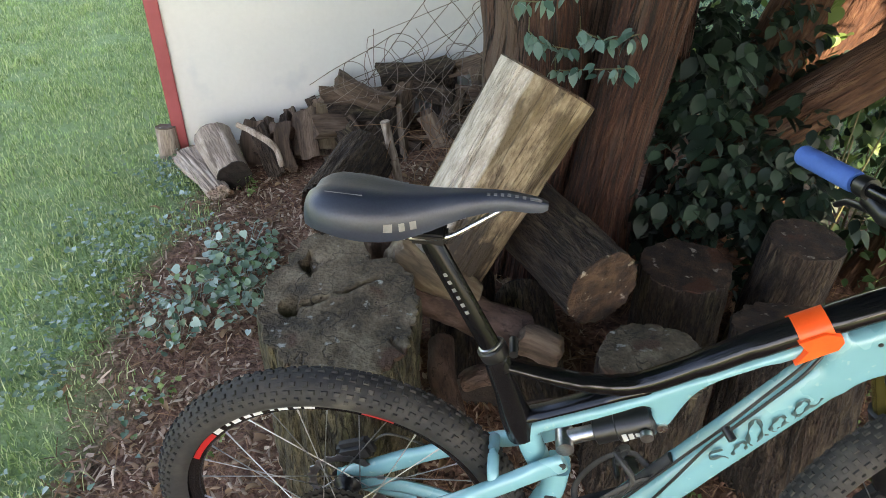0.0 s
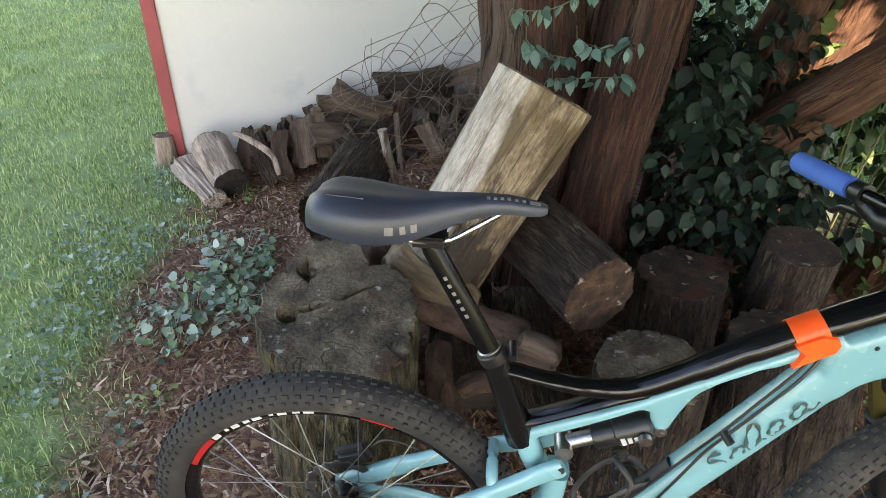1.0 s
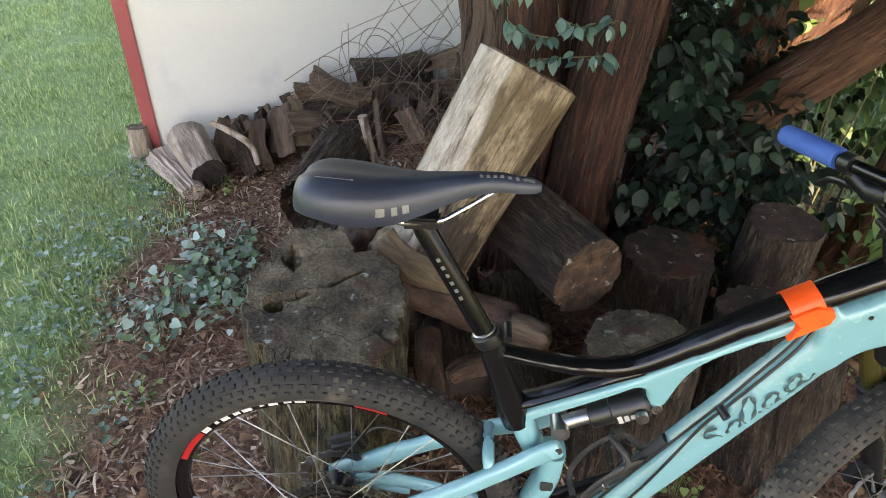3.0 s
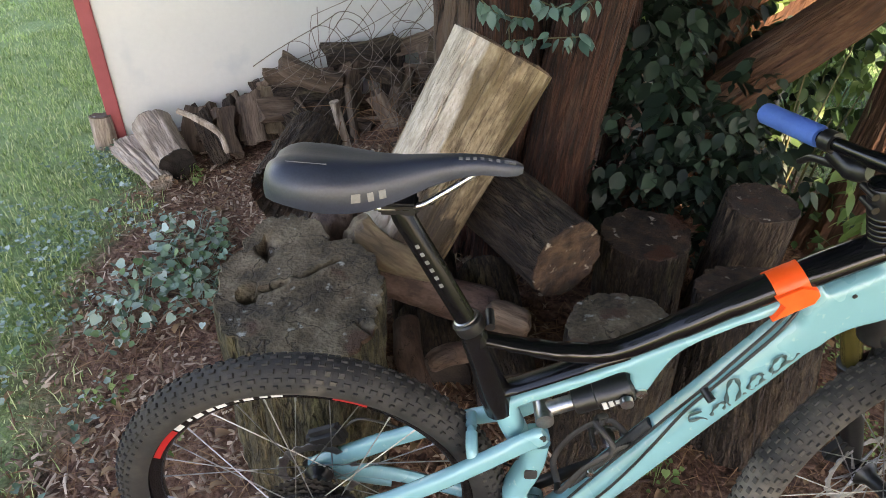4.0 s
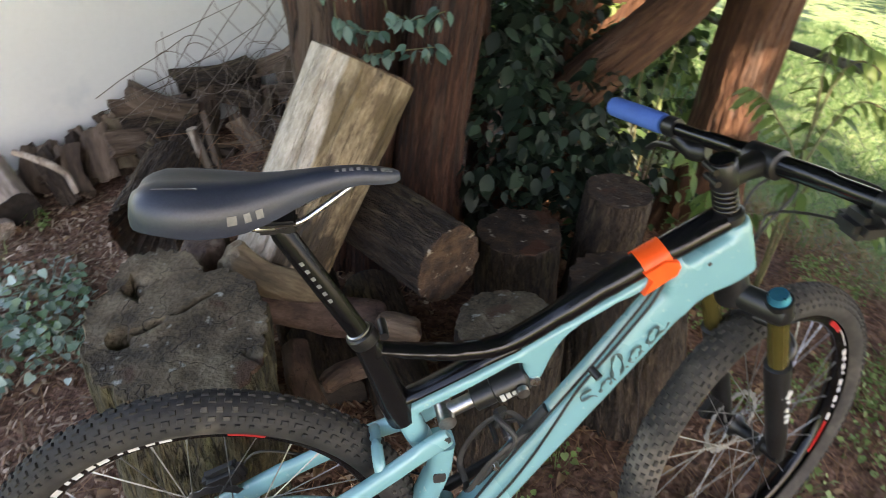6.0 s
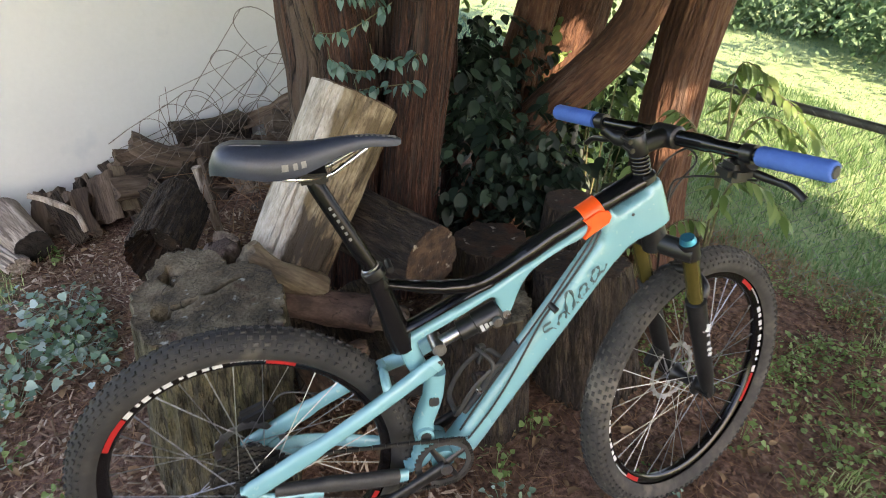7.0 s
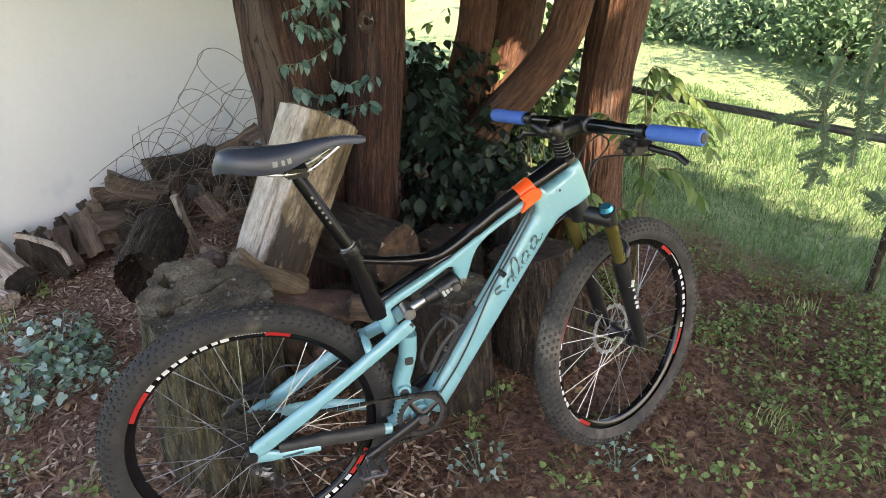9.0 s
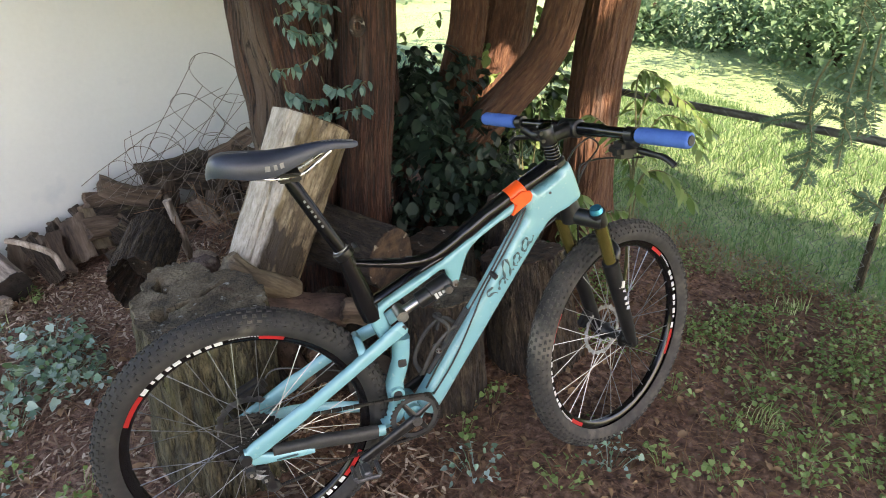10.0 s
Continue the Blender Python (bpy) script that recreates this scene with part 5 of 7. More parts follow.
part("axle_end", bm, BLACK, rear)
part("axle_end", sweep(bmesh.new(), [L(-0.002, -0.002, -0.070), L(-0.002, -0.002, -0.080)], [0.016, 0.013], 16), BLACK, rear)
part("writing_bar", box(bmesh.new(), (0.05, 0.001, 0.005), Matrix.Translation(L(0.090, -0.020, 0.0775)) @ Matrix.Rotation(radians(-2), 4, "Y")), GREY_PRINT, rear)

# brake at the rear, far side
bm = bmesh.new()
box(bm, (0.075, 0.03, 0.045), Matrix.Translation(L(0.035, 0.085, -0.07)) @ Matrix.Rotation(radians(-25), 4, "Y"), 0.01)
part("brake_caliper", bm, BLACK, bike)

# shock
shock = group("rear_shock", bike)
s0, s1 = L(0.402, 0.262), L(0.535, 0.328)
sv = (s1 - s0).normalized()
part("shock_shaft", sweep(bmesh.new(), [s0 + sv * 0.008, s0 + sv * 0.085], 0.0125, 18), GREY_METAL, shock, "bright steel shock shaft")
part("air_can", sweep(bmesh.new(), [s0 + sv * 0.050, s0 + sv * 0.052, s0 + sv * 0.085, s0 + sv * 0.087, s0 + sv * 0.140, s0 + sv * 0.146], [0.019, 0.0215, 0.0215, 0.0245, 0.0245, 0.018], 22), BLACK, shock)
part("shock_eye", sweep(bmesh.new(), [s0 + Vector((0, -0.024, 0)), s0 + Vector((0, 0.024, 0))], 0.0145, 18), GREY_METAL, shock)
part("shock_dial", sweep(bmesh.new(), [s0 + sv * 0.128 + Vector((0, -0.026, 0)), s0 + sv * 0.128 + Vector((0, -0.036, 0.0))], 0.010, 14), GREY_METAL, shock)
for k in range(3):
    part("shock_print", box(bmesh.new(), (0.007, 0.001, 0.016 - 0.004 * k), Matrix.Translation(s0 + sv * (0.096 + 0.010 * k) + Vector((0, -0.0247, -0.001))) @ Matrix.Rotation(radians(-26), 4, "Y")), WHITE_PRINT, shock)

# seat post and saddle
PT, PB = L(0.178, 0.622, -0.020), L(0.279, 0.437)
pv = (PT - PB).normalized()
post = part("seat_post", sweep(bmesh.new(), [PB - pv * 0.03, PT - pv * 0.012, PT], [0.0152, 0.0152, 0.013], 22), POST_BLACK, bike, "gloss black seat post")
px = Vector((pv.z, 0, -pv.x))
for k in range(6):
    c = PT - pv * (0.052 + 0.0135 * k)
    part("post_print", box(bmesh.new(), (0.0050, 0.0008, 0.0060), Matrix.Translation(c + Vector((0, -0.0153, 0))) @ Matrix.Rotation(math.atan2(px.x, px.z) - math.pi / 2, 4, "Y")), GREY_PRINT_LIGHT, post)
bm = bmesh.new()
sweep(bm, [PB - pv * 0.004, PB + pv * 0.002, PB + pv * 0.014, PB + pv * 0.016], [0.021, 0.0225, 0.0225, 0.0205], 22)
collar = part("seat_collar", bm, BLACK, bike)
part("collar_ring", sweep(bmesh.new(), [PB + pv * 0.0155, PB + pv * 0.0165, PB + pv * 0.0195, PB + pv * 0.0205], [0.0165, 0.0178, 0.0178, 0.0160], 22), GREY_METAL, collar, "bright metal ring")
part("collar_bolt", sweep(bmesh.new(), [PB + Vector((0.026, -0.016, 0.016)), PB + Vector((0.026, 0.018, 0.016))], 0.0065, 12), BLACK, collar)
bm = bmesh.new()
box(bm, (0.05, 0.034, 0.016), Matrix.Translation(PT + Vector((0.0, 0, 0.006))), 0.004)
box(bm, (0.046, 0.05, 0.009), Matrix.Translation(PT + Vector((0.0, 0, 0.017))), 0.003)
part("saddle_clamp", bm, BLACK, bike)

saddle = group("saddle", bike, None, "worn black racing saddle with grey rails")
bm = bmesh.new()
# stations: x, half width, top z, side depth; shaped and tilted to fit the camera's view
ST = [(0.0135, 0.010, 0.6640, 0.010), (0.016, 0.030, 0.6780, 0.022), (0.025, 0.0564, 0.6980, 0.0369), (0.036, 0.067, 0.7045, 0.044), (0.05, 0.0733, 0.7082, 0.049), (0.072, 0.073, 0.7078, 0.054), (0.095, 0.0696, 0.7065, 0.0564), (0.118, 0.0625, 0.7046, 0.0555), (0.14, 0.0531, 0.7034, 0.0531), (0.16, 0.0445, 0.7036, 0.0480), (0.18, 0.0366, 0.7046, 0.0416),
      (0.20, 0.0295, 0.7070, 0.0350), (0.22, 0.0240, 0.7093, 0.0290), (0.245, 0.0190, 0.7115, 0.0235), (0.27, 0.0165, 0.7122, 0.0200), (0.298, 0.0140, 0.7090, 0.0180), (0.312, 0.0110, 0.7065, 0.0150), (0.319, 0.0065, 0.7030, 0.0090)]


def seated(x, z, lat):
    """A place on the saddle from its own x, height over its crown line and side."""
    return x, 0.972 * z + 0.231 * lat, 0.972 * lat - 0.231 * z + 0.0207 + 0.0335 * (x - 0.17)


rows = []
for x, w, zt, dp in ST:
    row = []
    for k in range(25):
        u = (k - 12) / 12
        ph = abs(u) * radians(118)
        y = math.copysign(w * math.sin(ph) ** 0.85, u)
        dz = dp * ((1 - math.cos(ph)) / (1 - math.cos(radians(118)))) ** 1.5
        dz += 0.0035 * math.exp(-(u / 0.13) ** 2) * min(1, max(0, (0.16 - x) / 0.05))
        xx, dz, lat = seated(x, -dz, y)
        row.append(bm.verts.new(L(xx, zt + dz, lat)))
    rows.append(row)
for a, b in zip(rows, rows[1:]):
    for k in range(24):
        bm.faces.new((a[k], a[k + 1], b[k + 1], b[k]))
    bm.faces.new((a[0], b[0], b[24], a[24]))
bm.faces.new(rows[0]), bm.faces.new(rows[-1])
stripes = [[rows[i][k].co + Vector((0, 0, 0.0006)) for i in range(5, 9)] for k in (8,)] + [[rows[i][k].co + Vector((0, -0.0004, 0.0006)) for i in range(4, 7)] for k in (16,)]
flank = [[Vector(v.co) for v in row] for row in rows]
part("saddle_cover", bm, VINYL, saddle)
for lat in (1, -1):
    part("saddle_rail", sweep(bmesh.new(), curve([L(0.075, 0.664, 0.026 * lat + 0.030), L(0.12, 0.652, 0.024 * lat + 0.024), L(0.15, 0.648, 0.021 * lat + 0.024), L(0.195, 0.652, 0.021 * lat + 0.024), L(0.225, 0.668, 0.017 * lat + 0.024), L(0.262, 0.692, 0.010 * lat + 0.024)], 5), 0.0037, 10), STEEL, saddle, "bright metal rail")
near = [[flank[i][k] for k in (20, 21, 22, 23)] for i in range(len(ST))]


def skirt(x, up):
    """A place on the near flank of the saddle, and the way out of it."""
    i = max(q for q in range(len(ST) - 1) if ST[q][0] <= x)
    f = (x - ST[i][0]) / (ST[i + 1][0] - ST[i][0])
    a, b = near[i][3].lerp(near[i][0], up), near[i + 1][3].lerp(near[i + 1][0], up)
    along = (b - a).normalized()
    rise = (near[i][0] - near[i][3]).normalized()
    out = along.cross(rise).normalized()
    out = -out if out.y > 0 else out
    return a.lerp(b, f), along, out


for k, (wd, x) in enumerate(((0.0125, 0.128), (0.0085, 0.144), (0.0095, 0.157))):
    p, along, out = skirt(x, 0.42)
    up = out.cross(along)
    m = Matrix((along, -out, up if up.z > 0 else -up)).transposed().to_4x4()
    part("saddle_print", box(bmesh.new(), (wd * 0.85, 0.0016, 0.0105), Matrix.Translation(p + out * 0.0008) @ m), GREY_PRINT_LIGHT, saddle, "worn grey printed block")
for k in range(9):
    i = 13 + (k * 3) // 9
    f = (k * 3) % 9 / 9
    p = flank[i][16].lerp(flank[i + 1][16], f)
    part("saddle_print", box(bmesh.new(), (0.0042, 0.0040, 0.0014), Matrix.Translation(p + Vector((0, -0.0004, 0.0004))) @ Matrix.Rotation(radians(24), 4, "X")), GREY_PRINT_LIGHT, saddle)
for line in stripes:
    part("saddle_stripe", sweep(bmesh.new(), curve(line, 4), (0.0005, 0.0010), 6), GREY_PRINT_LIGHT, saddle)

# steering: everything that turns with the bar
STEER = radians(19)
AX = (L(0.905, 0.345) - L(0.801, 0.614)).normalized()
HEAD = L(0.803, 0.598)
T = Matrix.Translation(HEAD) @ Matrix.Rotation(-STEER, 4, AX) @ Matrix.Translation(-HEAD)
fork = group("suspension_fork", bike, None, "black suspension fork with olive gold stanchions")


def S(p):
    return T @ p


fwd = Vector((-AX.z, 0, AX.x))
CROWN = HEAD + AX * 0.172
AXLE_F = BIKE.inverted() @ Vector((1.085, 0.085, 0.432))
bm = bmesh.new()
sweep(bm, [S(HEAD + AX * 0.10), S(CROWN + AX * 0.0)], [0.024, 0.028], 18)
sweep(bm, curve([S(CROWN + Vector((0, 0.078, 0)) + fwd * 0.020 + AX * 0.004), S(CROWN + Vector((0, 0.045, 0)) + fwd * 0.008 - AX * 0.006), S(CROWN - AX * 0.012), S(CROWN + Vector((0, -0.045, 0)) + fwd * 0.008 - AX * 0.006), S(CROWN + Vector((0, -0.078, 0)) + fwd * 0.020 + AX * 0.004)], 4), [(0.022, 0.020)], 14)
part("fork_crown", bm, BLACK, fork)
slat = (S(HEAD + Vector((0, -1, 0))) - S(HEAD)).normalized()
for lat in (1, -1):
    top = S(CROWN + fwd * 0.020 - AX * 0.012) + slat * (0.068 * lat)
    low = AXLE_F + slat * (0.062 * lat)
    lv = (low - top).normalized()
    part("stanchion", sweep(bmesh.new(), [top, top + lv * 0.17], 0.0165, 20), STANCHION, fork, "olive gold stanchion tube")
    part("top_cap", sweep(bmesh.new(), [top - lv * 0.022, top - lv * 0.008], [0.014, 0.018], 18), CYAN_CAP if lat > 0 else BLACK, fork, "blue anodised adjuster" if lat > 0 else "")
    part("crown_socket", sweep(bmesh.new(), [top - lv * 0.010, top + lv * 0.03], [0.0215, 0.021], 20), BLACK, fork)
    bm = bmesh.new()
    sweep(bm, [top + lv * 0.155, top + lv * 0.158, top + lv * 0.185, low - lv * 0.06, low + lv * 0.012], [0.0175, 0.0225, 0.0215, 0.019, 0.014], 20)
    sweep(bm, [low - slat * 0.012 * lat, low + slat * 0.012 * lat], 0.016, 16)
    leg = part("lower_leg", bm, BLACK, fork)
    if lat > 0:
        for k, (s, w, h) in enumerate([(0.235, 0.026, 0.020), (0.258, 0.020, 0.006), (0.285, 0.012, 0.010), (0.305, 0.020, 0.008), (0.322, 0.014, 0.010)]):
            part("leg_print", box(bmesh.new(), (w * 0.6, 0.0015, h), Matrix.Translation(top + lv * s + slat * 0.0205)), WHITE_PRINT, fork)
bm = bmesh.new()
a, b = S(CROWN + fwd * 0.02) + slat * 0.066, S(CROWN + fwd * 0.02) - slat * 0.066
dn_ = (AXLE_F - S(CROWN)).normalized()
sweep(bm, curve([a + dn_ * 0.165, a + dn_ * 0.13 + fwd * 0.03 - slat * 0.012, (a + b) / 2 + dn_ * 0.115 + fwd * 0.045, b + dn_ * 0.13 + fwd * 0.03 + slat * 0.012, b + dn_ * 0.165], 5), [(0.010, 0.012)], 12)
part("fork_arch", bm, BLACK, fork)
part("quick_release", sweep(bmesh.new(), [AXLE_F + slat * 0.06, AXLE_F + slat * 0.074], [0.009, 0.007], 12), RED_PRINT, fork, "red axle end")
wa = slat
wu = (AX - AX.dot(wa) * wa).normalized()
wheel("front_wheel", Matrix.Translation(AXLE_F) @ Matrix((-wu.cross(-wa).normalized(), -wa, -wu)).transposed().to_4x4() @ Matrix.Rotation(2.35, 4, "Y"), True)
# front caliper
part("brake_caliper", box(bmesh.new(), (0.03, 0.026, 0.06), Matrix.Translation(AXLE_F - slat * 0.048 - wu * 0.07 - fwd * 0.035) @ Matrix.Rotation(0.4, 4, "Y"), 0.006), BLACK, bike)

# headset, stem, bar
cock = group("cockpit", bike, None, "black handlebar with blue foam grips")
bm = bmesh.new()
sweep(bm, [HEAD - AX * -0.012, HEAD - AX * 0.0, HEAD - AX * 0.004], [0.025, 0.025, 0.021], 20)
part("headset", bm, BLACK, cock)
for k in range(5):
    part("spacer", sweep(bmesh.new(), [HEAD - AX * (0.005 + 0.0085 * k), HEAD - AX * (0.0065 + 0.0085 * k), HEAD - AX * (0.011 + 0.0085 * k), HEAD - AX * (0.0125 + 0.0085 * k)], [0.0175, 0.0188, 0.0188, 0.0175], 18), GLOSS, cock)
binv = BIKE.inverted()
GL, GR = binv @ Vector((0.795, 0.405, 1.022)), binv @ Vector((0.968, -0.232, 1.122))
mid = (GL + GR) / 2
STM = HEAD - AX * 0.062
part("steerer_clamp", sweep(bmesh.new(), [HEAD - AX * 0.047, HEAD - AX * 0.049, HEAD - AX * 0.088, HEAD - AX * 0.090], [0.018, 0.0195, 0.0195, 0.018], 20), BLACK, cock)
part("stem_cap", sweep(bmesh.new(), [HEAD - AX * 0.090, HEAD - AX * 0.094, HEAD - AX * 0.0955], [0.0175, 0.0175, 0.014], 20), GLOSS, cock)
for q in (0.058, 0.078):
    part("stem_bolt", sweep(bmesh.new(), [HEAD - AX * q + Vector((-0.019, -0.016, 0)), HEAD - AX * q + Vector((-0.019, 0.016, 0))], 0.0050, 12), BLACK, cock)
part("stem", sweep(bmesh.new(), [STM, STM.lerp(mid, 0.5), mid], [(0.020, 0.017), (0.017, 0.016), (0.019, 0.022)], 18, power=2.6), BLACK, cock)
bv = (GR - GL).normalized()
part("bar_clamp", sweep(bmesh.new(), [mid - bv * 0.028, mid - bv * 0.026, mid + bv * 0.026, mid + bv * 0.028], [0.020, 0.0225, 0.0225, 0.020], 20), BLACK, cock)
back = Vector((-1, 0, 0)) * 0.018
part("handlebar", sweep(bmesh.new(), curve([GL + bv * 0.01, GL + bv * 0.18, mid - bv * 0.07 - back * 0.3, mid, mid + bv * 0.07 - back * 0.3, GR - bv * 0.18, GR - bv * 0.01], 6), [0.011, 0.011, 0.013, 0.0155, 0.0155, 0.0155, 0.013, 0.011, 0.011], 18), GLOSS, cock)
for e, d in ((GL, bv), (GR, -bv)):
    part("grip", sweep(bmesh.new(), [e, e + d * 0.002, e + d * 0.006, e + d * 0.125, e + d * 0.131, e + d * 0.132], [0.013, 0.0165, 0.0178, 0.0178, 0.0165, 0.012], 22), BLUE_FOAM, cock, "blue foam grip")
    part("bar_plug", sweep(bmesh.new(), [e - d * 0.002, e + d * 0.004], [0.010, 0.0135], 16), MATT, cock)
    lev = group("brake_lever", bike)
    c = e + d * 0.150
    part("lever_clamp", sweep(bmesh.new(), [c - d * 0.010, c + d * 0.012], [0.017], 16), BLACK, lev)
    part("lever_body", sweep(bmesh.new(), curve([c + d * 0.0 + Vector((0.010, 0, -0.016)), c + d * 0.03 + Vector((0.020, 0, -0.032)), c + d * 0.055 + Vector((0.028, 0, -0.028))], 4), [0.015, 0.018, 0.013], 14), BLACK, lev)
    part("lever_blade", sweep(bmesh.new(), curve([c + d * 0.02 + Vector((0.026, 0, -0.036)), c - d * 0.02 + Vector((0.036, 0, -0.046)), c - d * 0.06 + Vector((0.034, 0, -0.050)), c - d * 0.086 + Vector((0.038, 0, -0.066))], 4), [(0.0075, 0.0055)], 10), BLACK, lev)
    if e is GR:
        part("shifter", box(bmesh.new(), (0.055, 0.055, 0.034), Matrix.Translation(c + d * 0.030 + Vector((0.010, 0, -0.038))), 0.011), BLACK, cock)

# cables
CABLES = [
    [GL + bv * 0.16 + Vector((0.03, 0, -0.02)), GL + bv * 0.24 + Vector((0.09, 0, -0.03)), mid + Vector((0.10, 0.03, -0.06)), L(0.90, 0.56, -0.02), L(0.87, 0.46, -0.035), L(0.79, 0.40, -0.032)],
    [GR - bv * 0.18 + Vector((0.03, 0, -0.03)), mid + bv * 0.10 + Vector((0.10, 0, -0.02)), mid + Vector((0.09, 0.0, -0.02)), mid - bv * 0.05 + Vector((0.06, 0, -0.06)), L(0.85, 0.55, -0.035), L(0.80, 0.45, -0.03)],
    [L(0.726, 0.492, 0.012), L(0.706, 0.456, 0.020), L(0.676, 0.404, 0.022), L(0.640, 0.344, 0.024), L(0.612, 0.298, 0.026), L(0.578, 0.226, 0.0325), L(0.548, 0.160, 0.0355), L(0.514, 0.096, 0.037), L(0.470, 0.030, 0.038)],
    [L(0.722, 0.490, 0.006), L(0.699, 0.454, 0.012), L(0.668, 0.402, 0.015), L(0.634, 0.344, 0.018), L(0.586, 0.262, 0.018), L(0.538, 0.182, 0.018), L(0.496, 0.110, 0.018), L(0.456, 0.040, 0.020)],
    [L(0.42, 0.05, -0.03), L(0.36, 0.06, -0.05), L(0.20, 0.10, -0.075), L(0.10, 0.12, -0.085), L(0.06, 0.09, -0.08)],
    [GR - bv * 0.16 + Vector((0.04, 0, -0.05)), mid + bv * 0.12 + Vector((0.09, 0, -0.07)), mid + Vector((0.06, 0.0, -0.09)), S(HEAD + AX * 0.1 + fwd * 0.05), AXLE_F - wu * 0.16 - slat * 0.075, AXLE_F - wu * 0.09 - slat * 0.07],
]
for c in CABLES:
    part("cable", sweep(bmesh.new(), curve(c, 6), 0.0024, 8), BLACK, bike)
part("cable_tie", sweep(bmesh.new(), [L(0.632, 0.336, 0.018), L(0.640, 0.330, 0.036)], 0.007, 10), BLACK, bike)

# drivetrain
drive = group("crankset", bike, None, "dirty black crankset and chain")
CR = L(0.415, -0.018)
bm = bmesh.new()
n = 34 * 4
rows = []
for r_, y in ((0.050, -0.049), (0.066, -0.049), (0.066, -0.046), (0.050, -0.046)):
    rows.append([bm.verts.new(CR + Vector(((r_ - (0.004 if r_ > 0.06 and k % 4 in (0, 3) else 0)) * math.cos(2 * math.pi * k / n), y, (r_ - (0.004 if r_ > 0.06 and k % 4 in (0, 3) else 0)) * math.sin(2 * math.pi * k / n)))) for k in range(n)])
for u, v in zip(rows, rows[1:] + rows[:1]):
    for k in range(n):
        bm.faces.new((u[k], u[(k + 1) % n], v[(k + 1) % n], v[k]))
part("chainring", bm, MATT, drive, "", False)
for k in range(4):
    w = 0.6 + k * math.pi / 2
    part("spider_arm", sweep(bmesh.new(), [CR + Vector((0, -0.052, 0)), CR + Vector((0.053 * math.cos(w), -0.048, 0.053 * math.sin(w)))], [(0.010, 0.004), (0.006, 0.003)], 8), BLACK, drive)
for sgn, lat in ((1, 1), (-1, -1)):
    ca = radians(205) + (0 if sgn > 0 else math.pi)
    e = CR + Vector((0.165 * math.cos(ca), -0.075 * lat, 0.165 * math.sin(ca)))
    part("crank_arm", sweep(bmesh.new(), [CR + Vector((0, -0.058 * lat, 0)), CR.lerp(e, 0.5) + Vector((0, -0.030 * lat, 0)), e], [(0.016, 0.009), (0.013, 0.007), (0.013, 0.008)], 14, power=3), BLACK, drive)
    part("crank_bolt", sweep(bmesh.new(), [CR + Vector((0, -0.066 * lat, 0)), CR + Vector((0, -0.071 * lat, 0))], 0.013, 16), GREY_METAL, drive)
    ped = group("pedal", bike)
    part("pedal_axle", sweep(bmesh.new(), [e, e + Vector((0, -0.055 * lat, 0))], [0.008, 0.006], 12), STEEL, ped)
    bm = bmesh.new()
    for dx in (-0.03, 0.03):
        box(bm, (0.010, 0.05, 0.012), Matrix.Translation(e + Vector((dx, -0.040 * lat, 0.002))), 0.003)
    box(bm, (0.06, 0.010, 0.010), Matrix.Translation(e + Vector((0, -0.066 * lat, 0.0))), 0.003)
    box(bm, (0.026, 0.045, 0.022), Matrix.Translation(e + Vector((0, -0.040 * lat, 0.0))), 0.006)
    part("pedal_body", bm, GREY_METAL, ped)
# chain: two runs and the turn at the derailleur
JO, JL = L(0.026, -0.055), L(0.052, -0.115)
chain = [L(0.0, 0.052, 0.034), L(0.10, 0.055, 0.036), L(0.415, 0.046, 0.047), L(0.46, 0.03, 0.047), L(0.479, -0.02, 0.047), L(0.46, -0.065, 0.047), L(0.415, -0.083, 0.047), L(0.25, -0.098, 0.042), L(0.06, -0.137, 0.036), L(0.035, -0.115, 0.036), L(0.030, -0.075, 0.036), L(0.0, -0.055, 0.034), L(-0.05, -0.02, 0.034), L(-0.045, 0.03, 0.034), L(0.0, 0.052, 0.034)]
V, F = [], []
line = curve(chain, 14)
for i in range(len(line) - 1):
    t = (line[i + 1] - line[i])
    if t.length < 1e-5:
        continue
    u = t.normalized()
    s = Vector((0, 1, 0))
    nrm = u.cross(s).normalized()
    base = len(V)
    wdt = 0.0035 if i % 2 else 0.0022
    V += [line[i] + u * (a * t.length) + s * (b * wdt) + nrm * (c * 0.0038) for a in (0.02, 0.96) for b in (-1, 1) for c in (-1, 1)]
    F += [tuple(base + q for q in f) for f in ((0, 1, 3, 2), (4, 6, 7, 5), (0, 4, 5, 1), (2, 3, 7, 6), (0, 2, 6, 4), (1, 5, 7, 3))]
ch = new("chain", raw("chain", V, F, DIRTY_METAL))
ch.parent = drive
mech = group("rear_derailleur", bike, None, "silver and black rear derailleur")
part("mech_hanger", sweep(bmesh.new(), [L(0.0, -0.012, 0.070), L(0.004, -0.034, 0.072)], [(0.011, 0.004), (0.008, 0.004)], 10), GREY_METAL, mech)
part("mech_knuckle", sweep(bmesh.new(), [L(0.004, -0.036, 0.062), L(0.004, -0.036, 0.090)], [0.0125, 0.0115], 16), MATT, mech)
for y in (0.070, 0.086):
    part("mech_link", sweep(bmesh.new(), [L(0.000, -0.038, y), L(0.020, -0.058, y - 0.008), L(0.036, -0.072, y - 0.016)], [(0.0085, 0.0022), (0.0065, 0.0022), (0.0085, 0.0022)], 10, power=3), ROTOR, mech, "scuffed silver link plate")
part("mech_pivot", sweep(bmesh.new(), [L(0.034, -0.074, 0.046), L(0.034, -0.074, 0.076)], [0.0120, 0.0105], 16), MATT, mech)
